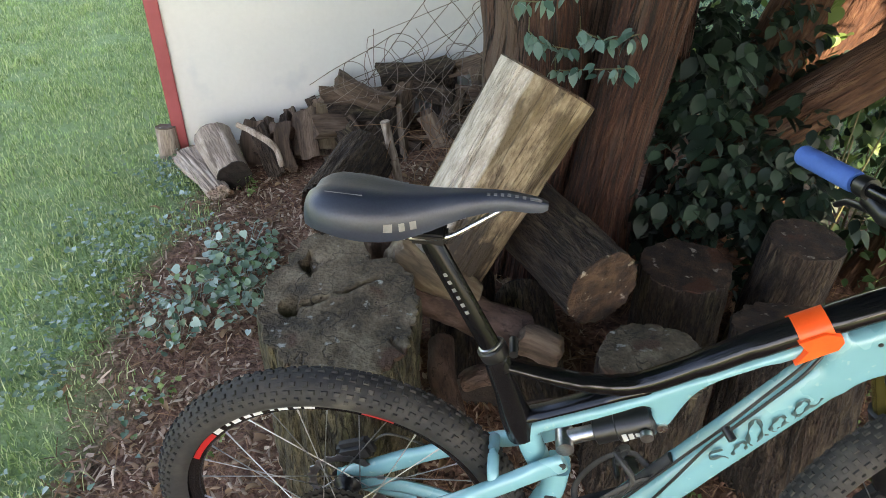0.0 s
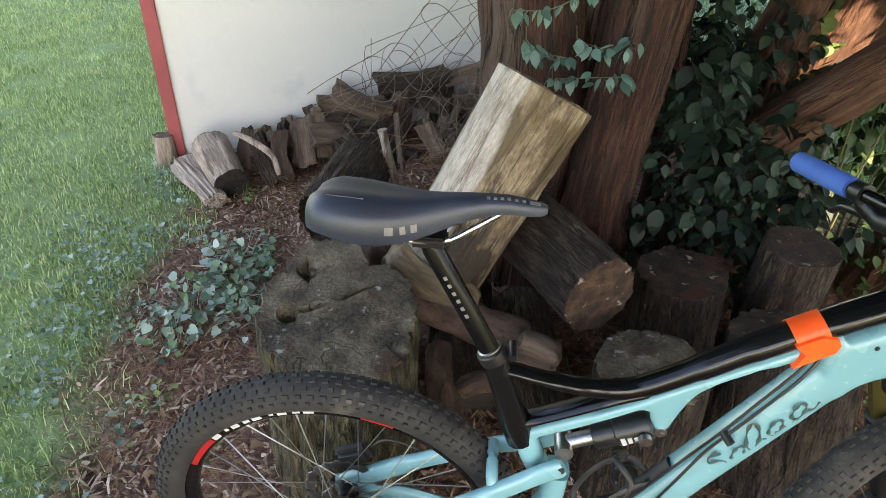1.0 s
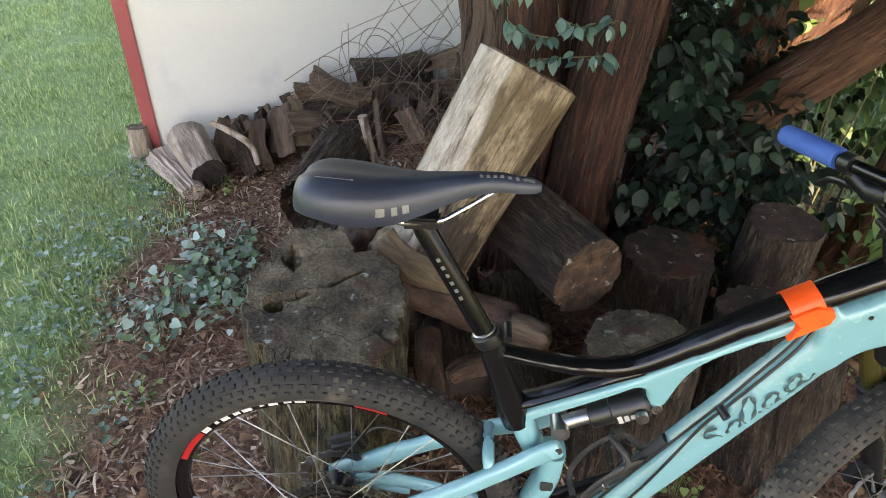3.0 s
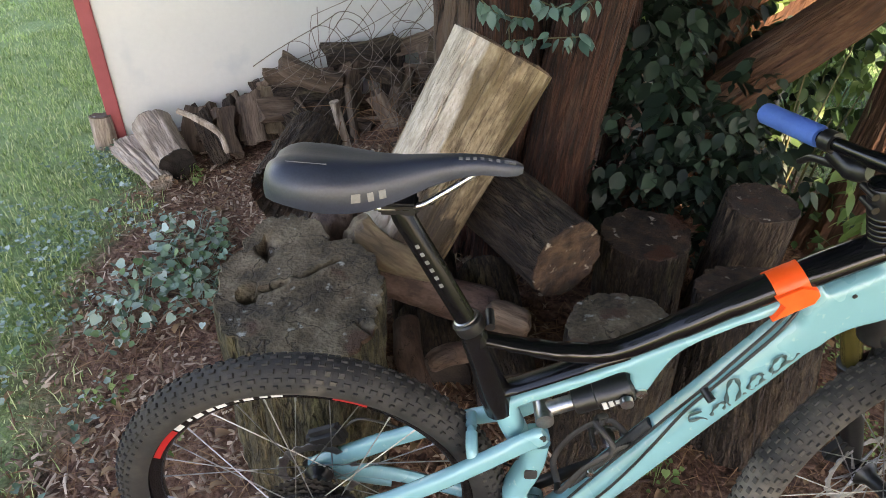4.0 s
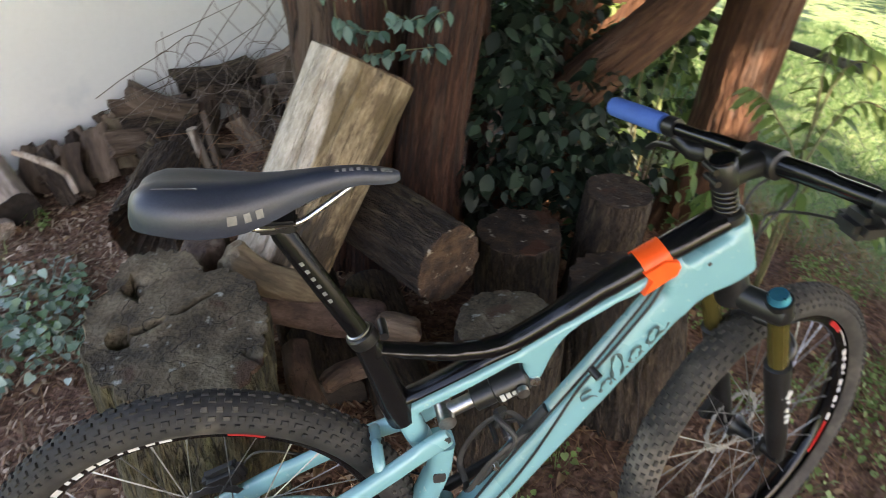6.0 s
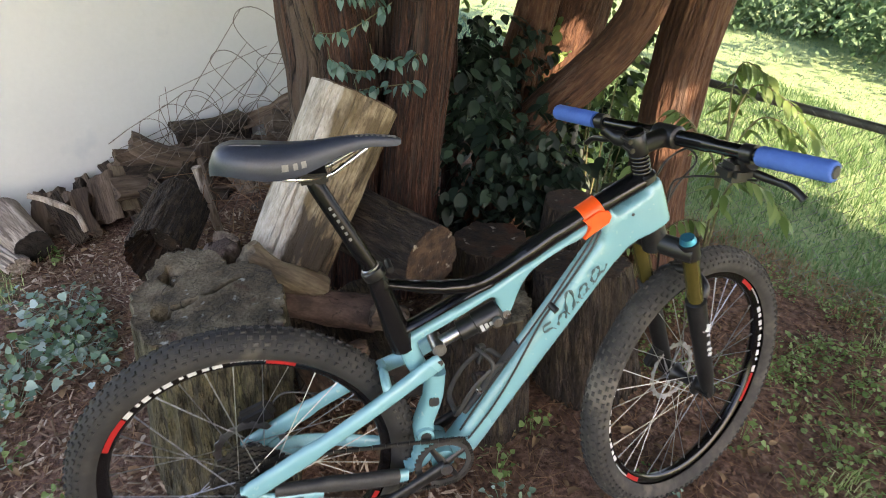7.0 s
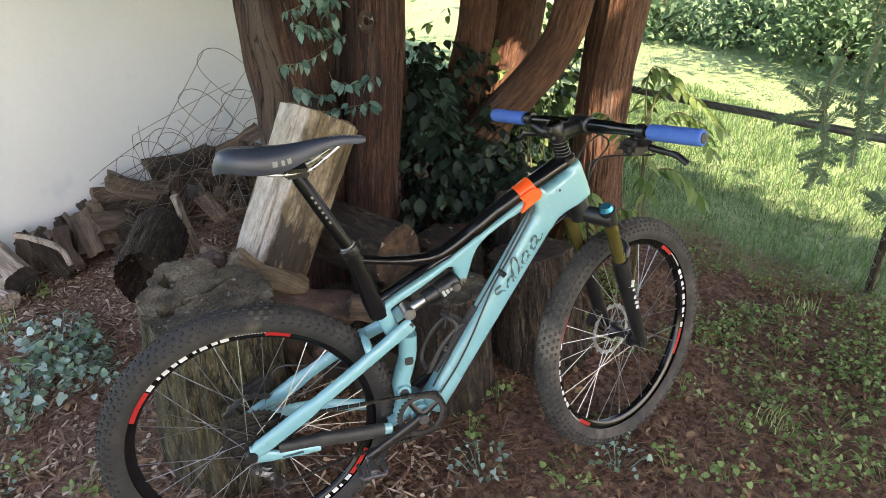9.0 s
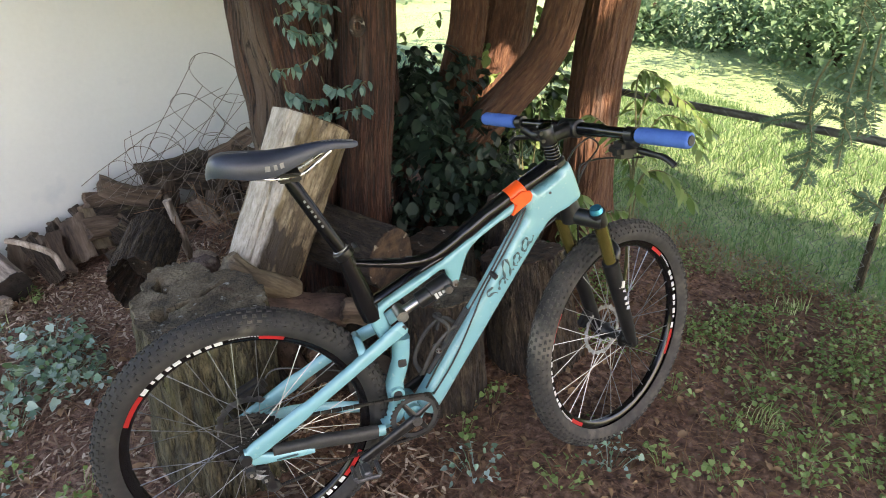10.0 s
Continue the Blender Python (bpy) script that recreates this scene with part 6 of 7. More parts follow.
for q in (L(0.004, -0.036, 0.0905), L(0.034, -0.074, 0.0765), L(0.020, -0.058, 0.0795)):
    part("mech_bolt", sweep(bmesh.new(), [q, q + Vector((0, -0.003, 0))], 0.0042, 10), STEEL, mech)
for y in (0.032, 0.044):
    part("cage_plate", sweep(bmesh.new(), [L(0.032, -0.070, y), L(0.045, -0.105, y), L(0.050, -0.135, y)], [(0.012, 0.0012), (0.008, 0.0012), (0.010, 0.0012)], 10), BLACK, mech)
for q in (L(0.030, -0.075, 0.038), L(0.050, -0.130, 0.038)):
    part("jockey_wheel", sweep(bmesh.new(), [q + Vector((0, -0.004, 0)), q + Vector((0, 0.004, 0))], 0.017, 14), MATT, mech)
# bottle cage on the down tube
cage = group("bottle_cage", bike, None, "scuffed black bottle cage")
for lat in (0.034, -0.034):
    part("cage_wire", sweep(bmesh.new(), curve([L(0.45, 0.075, 0.0), L(0.445, 0.10, lat), L(0.475, 0.165, lat * 1.1), L(0.52, 0.205, lat * 0.9), L(0.55, 0.195, lat * 0.3)], 5), [(0.006, 0.003)], 8), MATT, cage)
part("cage_wire", sweep(bmesh.new(), curve([L(0.505, 0.175, 0.03), L(0.515, 0.215, 0.03), L(0.49, 0.235, 0.0), L(0.515, 0.215, -0.03), L(0.505, 0.175, -0.03)], 5), [(0.005, 0.006)], 8), MATT, cage)
part("cage_base", sweep(bmesh.new(), [L(0.47, 0.07, 0), L(0.58, 0.235, 0)], (0.006, 0.012), 10), MATT, cage)
part("cage_bolt", sweep(bmesh.new(), [L(0.487, 0.155, 0.03), L(0.487, 0.155, 0.04)], 0.006, 10), STEEL, cage)


# the frame, with the seat post, is bent towards the open ground to fit the camera's view
def bend_to_view(v):
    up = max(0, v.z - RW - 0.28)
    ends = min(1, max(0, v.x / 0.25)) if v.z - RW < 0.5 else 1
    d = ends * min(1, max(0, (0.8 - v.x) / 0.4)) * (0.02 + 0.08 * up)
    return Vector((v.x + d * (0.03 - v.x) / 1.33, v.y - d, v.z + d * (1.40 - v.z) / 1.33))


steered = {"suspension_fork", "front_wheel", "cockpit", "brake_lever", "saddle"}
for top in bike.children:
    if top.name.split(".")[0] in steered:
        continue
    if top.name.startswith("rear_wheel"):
        # shifted and scaled to fit the camera's view
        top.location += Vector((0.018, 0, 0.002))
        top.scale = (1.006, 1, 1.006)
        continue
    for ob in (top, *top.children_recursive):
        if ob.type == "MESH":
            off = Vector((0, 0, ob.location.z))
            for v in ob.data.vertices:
                v.co = bend_to_view(v.co + off) - off


# ---- wire plant cages in front of the wall ----
def plant_cage(top, foot, r_top, r_foot, seed):
    """Three wire rings on four tapering legs."""
    rn = random.Random(seed)
    a, b = Vector(top), Vector(foot)
    ax = (b - a)
    q = ax.to_track_quat("Z", "Y").to_matrix().to_4x4()
    ob = thing("plant_cage", Matrix.Translation(a) @ q, "rusty wire plant cage lying tilted on the firewood", "plant cage", "wire plant cages")
    ln = ax.length
    for f in (0.0, 0.286, 0.571):
        r = r_top + (r_foot - r_top) * f
        pts = [Vector((r * math.cos(w) * (1 + 0.06 * math.sin(2 * w + seed)), r * math.sin(w), ln * f + 0.010 * math.sin(3 * w + seed))) for w in [2 * math.pi * k / 28 for k in range(29)]]
        part("ring", sweep(bmesh.new(), pts, 0.0016, 6, False, (0, 0, 1)), WIRE, ob)
    for k in range(4):
        w = k * math.pi / 2 + seed
        pts = [Vector(((r_top + (r_foot - r_top) * f) * math.cos(w) + 0.006 * math.sin(7 * f + k), (r_top + (r_foot - r_top) * f) * math.sin(w), ln * f)) for f in (0, 0.25, 0.5, 0.75, 1.0)]
        part("leg", sweep(bmesh.new(), pts, 0.0016, 6), WIRE, ob)


plant_cage((0.157, 2.506, 0.765), (-0.34, 1.915, 0.265), 0.175, 0.080, 0.4)
plant_cage((0.250, 2.480, 0.560), (-0.20, 1.930, 0.090), 0.170, 0.070, 1.3)
plant_cage((-0.186, 2.287, 0.435), (-0.490, 1.830, 0.440), 0.130, 0.045, 2.2)
plant_cage((0.330, 2.400, 0.420), (-0.02, 1.700, 0.120), 0.150, 0.060, 3.0)
plant_cage((0.120, 2.250, 0.400), (0.16, 1.500, 0.200), 0.130, 0.055, 5.0)

# loose bent wires sprung out of the cages, and dry stalks tangled in the heap
rnd = random.Random(77)
for pts in ([(-0.342, 2.233, 0.556), (-0.16, 2.32, 0.62), (0.02, 2.42, 0.68), (0.16, 2.50, 0.72)], [(-0.342, 2.233, 0.556), (-0.345, 2.22, 0.50), (-0.31, 2.18, 0.40), (-0.28, 2.12, 0.30)], [(-0.48, 1.95, 0.33), (-0.30, 2.06, 0.44), (-0.10, 2.20, 0.53), (0.10, 2.32, 0.62)],
            [(-0.30, 2.16, 0.62), (-0.30, 2.14, 0.48), (-0.29, 2.10, 0.33)], [(-0.12, 2.20, 0.62), (-0.06, 2.16, 0.55), (-0.08, 2.12, 0.49), (-0.02, 2.10, 0.42)]):
    ob = thing("wire", Matrix.Translation(pts[0]), "loose bent rusty wire standing over the firewood", "wire", "loose wires")
    part("strand", sweep(bmesh.new(), curve([Vector(q) - Vector(pts[0]) for q in pts], 5), 0.0015, 6), WIRE, ob)
stalks = bmesh.new()
for k in range(70):
    a = Vector((rnd.uniform(-0.15, 0.22), rnd.uniform(1.55, 1.95), rnd.uniform(0.14, 0.36)))
    d = Vector((rnd.gauss(-0.3, 0.5), rnd.gauss(-0.1, 0.4), rnd.gauss(0.15, 0.3))).normalized() * rnd.uniform(0.08, 0.24)
    sweep(stalks, curve([a, a + d * 0.5 + Vector((0, 0, rnd.uniform(-0.02, 0.05))), a + d], 3), rnd.uniform(0.0009, 0.0017), 4)
tagged(new("dry_stalks", mesh_of("dry_stalks", stalks, STRAW)), "tangle of dry brown stalks in the firewood heap", "stalks", kind="stuff")

# ---- chain-link fence ----
FA, FB = Vector((1.78, 2.28, 0.0)), Vector((3.30, -1.45, 0.0))
fd = (FB - FA).normalized()
FL = (FB - FA).length
FH = 0.745
fence = thing("fence", Matrix.Translation(FA) @ Matrix((fd, Vector((0, 0, 1)).cross(fd), Vector((0, 0, 1)))).transposed().to_4x4(), "low galvanised chain-link fence with a top rail", "fence")
part("top_rail", sweep(bmesh.new(), [(-0.5 + 0.5 * i, 0, FH + 0.004 * math.sin(i * 1.7)) for i in range(int(FL / 0.5) + 2)], 0.018, 16), GALV, fence)
for x in (0.0, FL * 0.5 + 0.9):
    part("post", sweep(bmesh.new(), [(x, 0.034, -0.2), (x, 0.034, FH - 0.03), (x, 0.034, FH + 0.01)], [0.022, 0.022, 0.012], 14), GALV, fence)
PITCH = 0.062
# each wire is a zigzag that hooks into its neighbours
V, F = [], []
for i in range(int(FL / PITCH)):
    x0 = i * PITCH
    zs = [0.02 + PITCH * 0.5 * j for j in range(int((FH + 0.02) / (PITCH * 0.5)) + 1)]
    ring = None
    for j, z in enumerate(zs):
        x = x0 + (PITCH * 0.53 if (j + 0) % 2 else -PITCH * 0.03)
        y = -0.021 + (0.003 if j % 2 else -0.003)
        base = len(V)
        V += [(x - 0.0021, y, z), (x, y - 0.0021, z), (x + 0.0021, y, z), (x, y + 0.0021, z)]
        if ring is not None:
            F += [(ring + k, ring + (k + 1) % 4, base + (k + 1) % 4, base + k) for k in range(4)]
        ring = base
ob = new("wire_mesh", raw("wire_mesh", V, F, GALV))
ob.parent = fence
tagged(ob, kind="stuff")

rnd = random.Random(21)


# ---- leaves and blades by the thousand ----
def blades(name, label, region, count, h0, h1, width, mat, seed, keep=None, parent=None):
    """Bent blades of grass, five points each, over a region (x0, x1, y0, y1), where keep(x, y) says how likely they are."""
    r = np.random.RandomState(seed)
    V, F = [], []
    n = 0
    while n < count:
        x, y = r.uniform(region[0], region[1]), r.uniform(region[2], region[3])
        if keep and r.rand() > keep(x, y):
            count -= 1
            continue
        a, lean, h = r.uniform(0, 6.283), r.uniform(0.15, 0.9), r.uniform(h0, h1) * (0.85 + 0.7 * noise.noise((x * 3.5, y * 3.5, seed)))
        w = width * r.uniform(0.7, 1.3)
        dx, dy = math.cos(a), math.sin(a)
        px, py = -dy * w, dx * w
        z = height(x, y) - 0.004
        o1, o2 = 0.25 * lean * h, lean * h
        b = len(V)
        V += [(x - px, y - py, z), (x + px, y + py, z), (x + dx * o1 - px * 0.8, y + dy * o1 - py * 0.8, z + h * 0.55), (x + dx * o1 + px * 0.8, y + dy * o1 + py * 0.8, z + h * 0.55), (x + dx * o2, y + dy * o2, z + h * (1 - 0.25 * lean))]
        F += [(b, b + 1, b + 3, b + 2), (b + 2, b + 3, b + 4)]
        n += 1
    ob = new(name, raw(name, V, F, mat))
    ob.parent = parent
    return tagged(ob, label, "grass", kind="stuff") if parent is None else ob


def left_lawn(x, y):
    return turf_at(x, y) * (1.0 if y < 2.4 or x < -1.3 else 0.0) if x < 0 else 0.0


def right_lawn(x, y):
    return turf_at(x, y) if x > 0.5 else 0.0


blades("lawn_grass", "short green lawn beside the house", (-4.2, -0.5, -0.3, 6.0), 165000, 0.018, 0.047, 0.0021, GRASS, 1, lambda x, y: left_lawn(x, y) * (1.0 if noise.noise((x * 6, y * 6, 9.0)) > -0.22 else 0.45))
blades("lawn_grass", "longer grass tufts along the edge of the mulch", (-1.6, -0.45, -0.1, 1.9), 5200, 0.04, 0.10, 0.0014, GRASS, 2, lambda x, y: max(0, 0.9 - 2.2 * abs(x + 0.98 + 0.16 * y)) * (0.3 + 0.7 * (noise.noise((x * 5, y * 5, 2)) > 0)))
blades("grass_tufts", "bright fresh tufts in the lawn", (-4.0, -0.55, -0.3, 4.5), 26000, 0.030, 0.062, 0.0024, GRASS_TIP, 7, lambda x, y: left_lawn(x, y) * (noise.noise((x * 5, y * 5, 1.0)) + 0.5 * noise.noise((x * 14, y * 14, 4.0)) > 0.12))
blades("tall_grass", "tall sunlit grass along the fence", (1.7, 4.6, -0.6, 4.2), 36000, 0.04, 0.11, 0.0022, SUNNY_GRASS, 3, right_lawn)
blades("dry_grass", "dry brown grass on the bank below the lawn", (1.75, 3.1, -0.5, 1.7), 9000, 0.025, 0.075, 0.0016, STRAW, 8, lambda x, y: max(0.0, 1 - 4.5 * abs((x - 2.08) * 0.93 + (y - 1.6) * 0.37 + 0.12 * noise.noise((x * 4, y * 4, 6.0)))))
blades("lawn_grass", "sunlit lawn behind the tree", (0.2, 2.6, 2.6, 10.0), 26000, 0.03, 0.06, 0.004, FAR_GRASS, 6, lambda x, y: 1.0 if (x - 0.6) * 0.42 - (y - 2.93) * 0.1 > -0.6 else 0.0)
blades("far_lawn_grass", "mown lawn beyond the fence", (2.5, 10.0, 0.5, 11.0), 70000, 0.010, 0.022, 0.0045, FAR_GRASS, 4, right_lawn)


def bare(x, y):
    t = turf_at(x, y)
    return max(0.0, 1.0 - 1.1 * t)


def litter(name, label, region, count, size, mat, seed, shape, keep, lift=0.012, tilt=0.5, kind="stuff"):
    r = random.Random(seed)
    sp = []
    for _ in range(count):
        x, y = r.uniform(region[0], region[1]), r.uniform(region[2], region[3])
        if r.random() > keep(x, y):
            continue
        sp.append(((x, y, height(x, y) + r.uniform(0.002, lift)), r.uniform(0, 6.283), r.uniform(-tilt, tilt), r.uniform(-tilt, tilt), r.uniform(*size)))
    return tagged(scatter(name, sp, mat, shape), label, "litter", kind=kind)


CHIP = ([(-1, -0.22, 0), (0.9, -0.3, 0), (1.05, 0.2, 0), (-0.9, 0.28, 0), (-0.95, -0.2, 0.12), (0.85, -0.26, 0.14), (1.0, 0.18, 0.12), (-0.86, 0.24, 0.13)], [(4, 5, 6, 7), (0, 1, 5, 4), (1, 2, 6, 5), (2, 3, 7, 6), (3, 0, 4, 7)])
NEEDLE = ([(-1, -0.03, 0), (0, -0.035, 0.06), (1, -0.02, 0), (1, 0.02, 0), (0, 0.035, 0.06), (-1, 0.03, 0)], [(0, 1, 4, 5), (1, 2, 3, 4)])
SLIVER = ([(-1, -0.07, 0), (-0.3, -0.14, 0.02), (0.7, -0.10, 0.03), (1.1, 0.02, 0), (0.5, 0.12, 0.03), (-0.6, 0.13, 0.02), (-0.1, 0.0, 0.10)], [(0, 1, 6), (1, 2, 6), (2, 3, 6), (3, 4, 6), (4, 5, 6), (5, 0, 6)])
FLAKE = ([(-0.8, -0.35, 0), (-0.1, -0.55, 0.05), (0.8, -0.25, 0.02), (0.95, 0.25, 0.12), (0.1, 0.5, 0.03), (-0.6, 0.42, 0.10), (0.05, -0.05, 0.14)], [(0, 1, 6), (1, 2, 6), (2, 3, 6), (3, 4, 6), (4, 5, 6), (5, 0, 6)])
patchy = lambda x, y: bare(x, y) * (0.35 + 0.9 * max(0, 0.5 + noise.noise((x * 4.5, y * 4.5, 2.2))))
litter("wood_chips", "scattered grey and brown wood chips on the soil", (-1.3, 0.5, -0.2, 2.0), 1800, (0.006, 0.020), CHIPS, 31, CHIP, patchy, 0.014, 0.6)
litter("wood_slivers", "thin splinters of grey and brown wood on the soil", (-1.3, 0.6, -0.3, 2.0), 7000, (0.008, 0.030), CHIPS, 37, SLIVER, patchy, 0.016, 0.5)
litter("bark_flakes", "small flakes of bark on the soil", (-1.3, 0.6, -0.3, 2.0), 5000, (0.005, 0.015), CHIPS, 38, FLAKE, patchy, 0.014, 0.6)
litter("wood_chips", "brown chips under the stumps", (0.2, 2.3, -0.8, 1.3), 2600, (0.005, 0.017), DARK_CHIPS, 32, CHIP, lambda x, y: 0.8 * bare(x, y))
litter("soil_crumbs", "crumbs of bark and earth on the soil", (0.2, 2.7, -0.95, 1.4), 9000, (0.004, 0.012), CRUMB, 39, FLAKE, bare, 0.012, 0.6)
litter("needle_litter", "dry brown needles and twigs on the soil", (-1.2, 2.6, -0.9, 1.9), 15000, (0.012, 0.045), STRAW, 33, NEEDLE, bare, 0.018, 0.35)
litter("dry_leaves", "curled dry leaves on the mulch", (-1.2, 2.5, -0.9, 1.9), 1300, (0.35, 0.8), DRY, 34, leaf_verts(0.06, 0.032, 0.4, 0.3), bare, 0.02, 0.6)
litter("clover_leaves", "small green leaves low in the mulch", (0.9, 2.9, -0.9, 1.1), 34000, (0.35, 1.15), BRIGHT_LEAF, 35, heart_verts(0.0125, 0.35), lambda x, y: bare(x, y) * (noise.noise((x * 3.4, y * 3.4, 8.0)) + 0.6 * noise.noise((x * 11, y * 11, 3.0)) > 0.26 - 0.22 * (x - 1.6)), 0.055, 0.8)
litter("clover_leaves", "small green leaves at the lawn edge", (-1.7, -0.4, -0.2, 2.0), 7500, (0.4, 1.1), GROUND_IVY, 36, heart_verts(0.020, 0.4), lambda x, y: max(0, 1 - 2.6 * abs(x + 0.92 + 0.13 * y)) * (noise.noise((x * 4, y * 4, 5.0)) > -0.15), 0.05, 0.5)


# ---- single plants ----
def plant(name, label, x, y, n, spread, tall, size, mat, seed, shape=None, cat="plant"):
    """Leaves on thin stalks round one root."""
    r = random.Random(seed)
    ob = thing(name, Matrix.Translation((x, y, height(x, y))), label, cat)
    sp, bms = [], bmesh.new()
    for _ in range(n):
        a, d = r.uniform(0, 6.283), spread * math.sqrt(r.random())
        p = Vector((d * math.cos(a), d * math.sin(a), tall * r.uniform(0.35, 1.0) * (1.1 - 0.5 * d / spread)))
        sp.append((p, a + r.uniform(-0.9, 0.9), r.uniform(-0.4, 1.0), r.uniform(-0.9, 0.9), r.uniform(0.5, 1.25)))
        if len(sp) % 3:
            continue
        root = Vector((p.x * 0.45, p.y * 0.45, 0))
        sweep(bms, [root, root.lerp(p, 0.6) + Vector((0, 0, 0.008)), p], 0.0009, 4, False)
    tagged(scatter("leaf", sp, mat, shape or heart_verts(size), ob), kind="stuff")
    part("stalk", bms, mat, ob)
    return ob


IV = "ground ivy plant with pale blue-green heart-shaped leaves"
for i, (x, y, n, s) in enumerate([(-0.60, 1.12, 46, 0.15), (-0.74, 1.02, 26, 0.12), (-0.52, 0.95, 24, 0.11), (-0.66, 1.30, 24, 0.12), (-0.72, 0.84, 16, 0.10)]):
    plant("ground_ivy", IV, x, y, int(n * 3.4), s * 1.05, 0.12, 0.028, GROUND_IVY, 50 + i)
W = "small green weed on the mulch"
for i, (x, y, n, s) in enumerate([(-0.67, 0.58, 9, 0.06), (-0.44, 0.40, 7, 0.05), (-0.80, 1.72, 9, 0.05), (1.72, 0.08, 18, 0.09), (1.47, -0.04, 12, 0.07), (1.80, -0.10, 26, 0.12), (2.17, 0.10, 26, 0.13), (2.09, 0.36, 16, 0.10),
                                  (1.80, 0.40, 12, 0.08), (1.41, 0.16, 9, 0.06), (1.86, 0.54, 14, 0.09), (0.64, 0.06, 12, 0.08), (0.66, 0.21, 8, 0.05), (1.02, -0.07, 14, 0.08), (0.85, -0.08, 12, 0.07), (1.16, -0.14, 10, 0.07), (0.80, 0.30, 8, 0.05), (2.4, 0.34, 24, 0.12), (1.62, -0.22, 22, 0.11), (1.98, -0.18, 22, 0.12), (1.92, 0.22, 24, 0.11), (2.06, -0.02, 26, 0.12), (1.70, 0.26, 12, 0.07), (2.24, -0.12, 26, 0.13), (1.52, -0.30, 14, 0.09), (1.30, -0.22, 12, 0.08), (2.0, 0.52, 16, 0.1), (1.76, -0.36, 22, 0.11)]):
    plant("weed", W, x, y, int(n * 3.2), s * 1.15, 0.085, 0.0165, GROUND_IVY if i in (11, 13) else BRIGHT_LEAF, 80 + i)
for i, (x, y) in enumerate([(2.30, 0.50), (1.62, -0.05)]):
    ob = thing("grass_tuft", Matrix.Translation((0, 0, 0)), "tuft of long grass standing in the mulch", "grass")
    blades("blade", "", (x - 0.05, x + 0.05, y - 0.05, y + 0.05), 60, 0.05, 0.12, 0.0018, GRASS, 90 + i, None, ob)["kind"] = "stuff"


def sapling(base, stems, label, mat, seed, leaf=0.085):
    """Arching stems from one root, with long leaflets in drooping pairs."""
    r = random.Random(seed)
    b = Vector(base)
    ob = thing("sapling", Matrix.Translation(base), label, "sapling")
    sp = []
    for st in stems:
        p = [Vector(q) - b for q in st]
        foot = Vector((p[0].x * 0.3, p[0].y * 0.3, 0.35 * p[0].z))
        line = curve([(0, 0, 0), foot, *p], 9)
        part("stem", sweep(bmesh.new(), line, [0.0045, 0.004, 0.003, 0.002, 0.0012], 6), GREEN_STEM, ob)
        for i in range(17, len(line), 2):
            d = (line[i] - line[i - 1]).normalized()
            for sgn in (-1, 1):
                sp.append((line[i], math.atan2(d.y, d.x) + sgn * r.uniform(0.7, 1.15), r.uniform(0.15, 0.7), r.uniform(-0.4, 0.4), r.uniform(0.7, 1.15)))
        sp.append((line[-1], math.atan2(d.y, d.x), 0.5, 0, 1.1))
    tagged(scatter("leaf", sp, mat, oval_verts(leaf, leaf * 0.32, 0.1, 0.3), ob), kind="stuff")


sapling((1.63, 0.78, 0.07), [
    [(1.56, 0.74, 0.77), (1.57, 0.79, 0.95), (1.59, 0.79, 1.03), (1.65, 0.74, 1.00)],
    [(1.56, 0.74, 0.77), (1.62, 0.76, 0.96), (1.70, 0.68, 0.93), (1.76, 0.60, 0.84)],
    [(1.55, 0.71, 0.67), (1.63, 0.72, 0.86), (1.70, 0.66, 0.86), (1.73, 0.59, 0.77)],
    [(1.54, 0.72, 0.67), (1.49, 0.80, 0.80), (1.46, 0.83, 0.84), (1.43, 0.86, 0.86)],
    [(1.55, 0.68, 0.61), (1.60, 0.67, 0.68), (1.66, 0.62, 0.66), (1.69, 0.56, 0.60)]], "young sapling with long arching bright green leaves by the fence", BRIGHT_LEAF, 5, 0.074)
sapling((1.52, 1.02, 0.07), [[(1.50, 0.98, 0.30), (1.48, 0.94, 0.45), (1.45, 0.90, 0.52)], [(1.53, 0.98, 0.28), (1.58, 0.90, 0.42), (1.63, 0.85, 0.44)], [(1.48, 1.0, 0.35), (1.43, 1.0, 0.55), (1.38, 0.98, 0.62)]], "leafy seedling at the foot of the trunk", BRIGHT_LEAF, 6, 0.07)


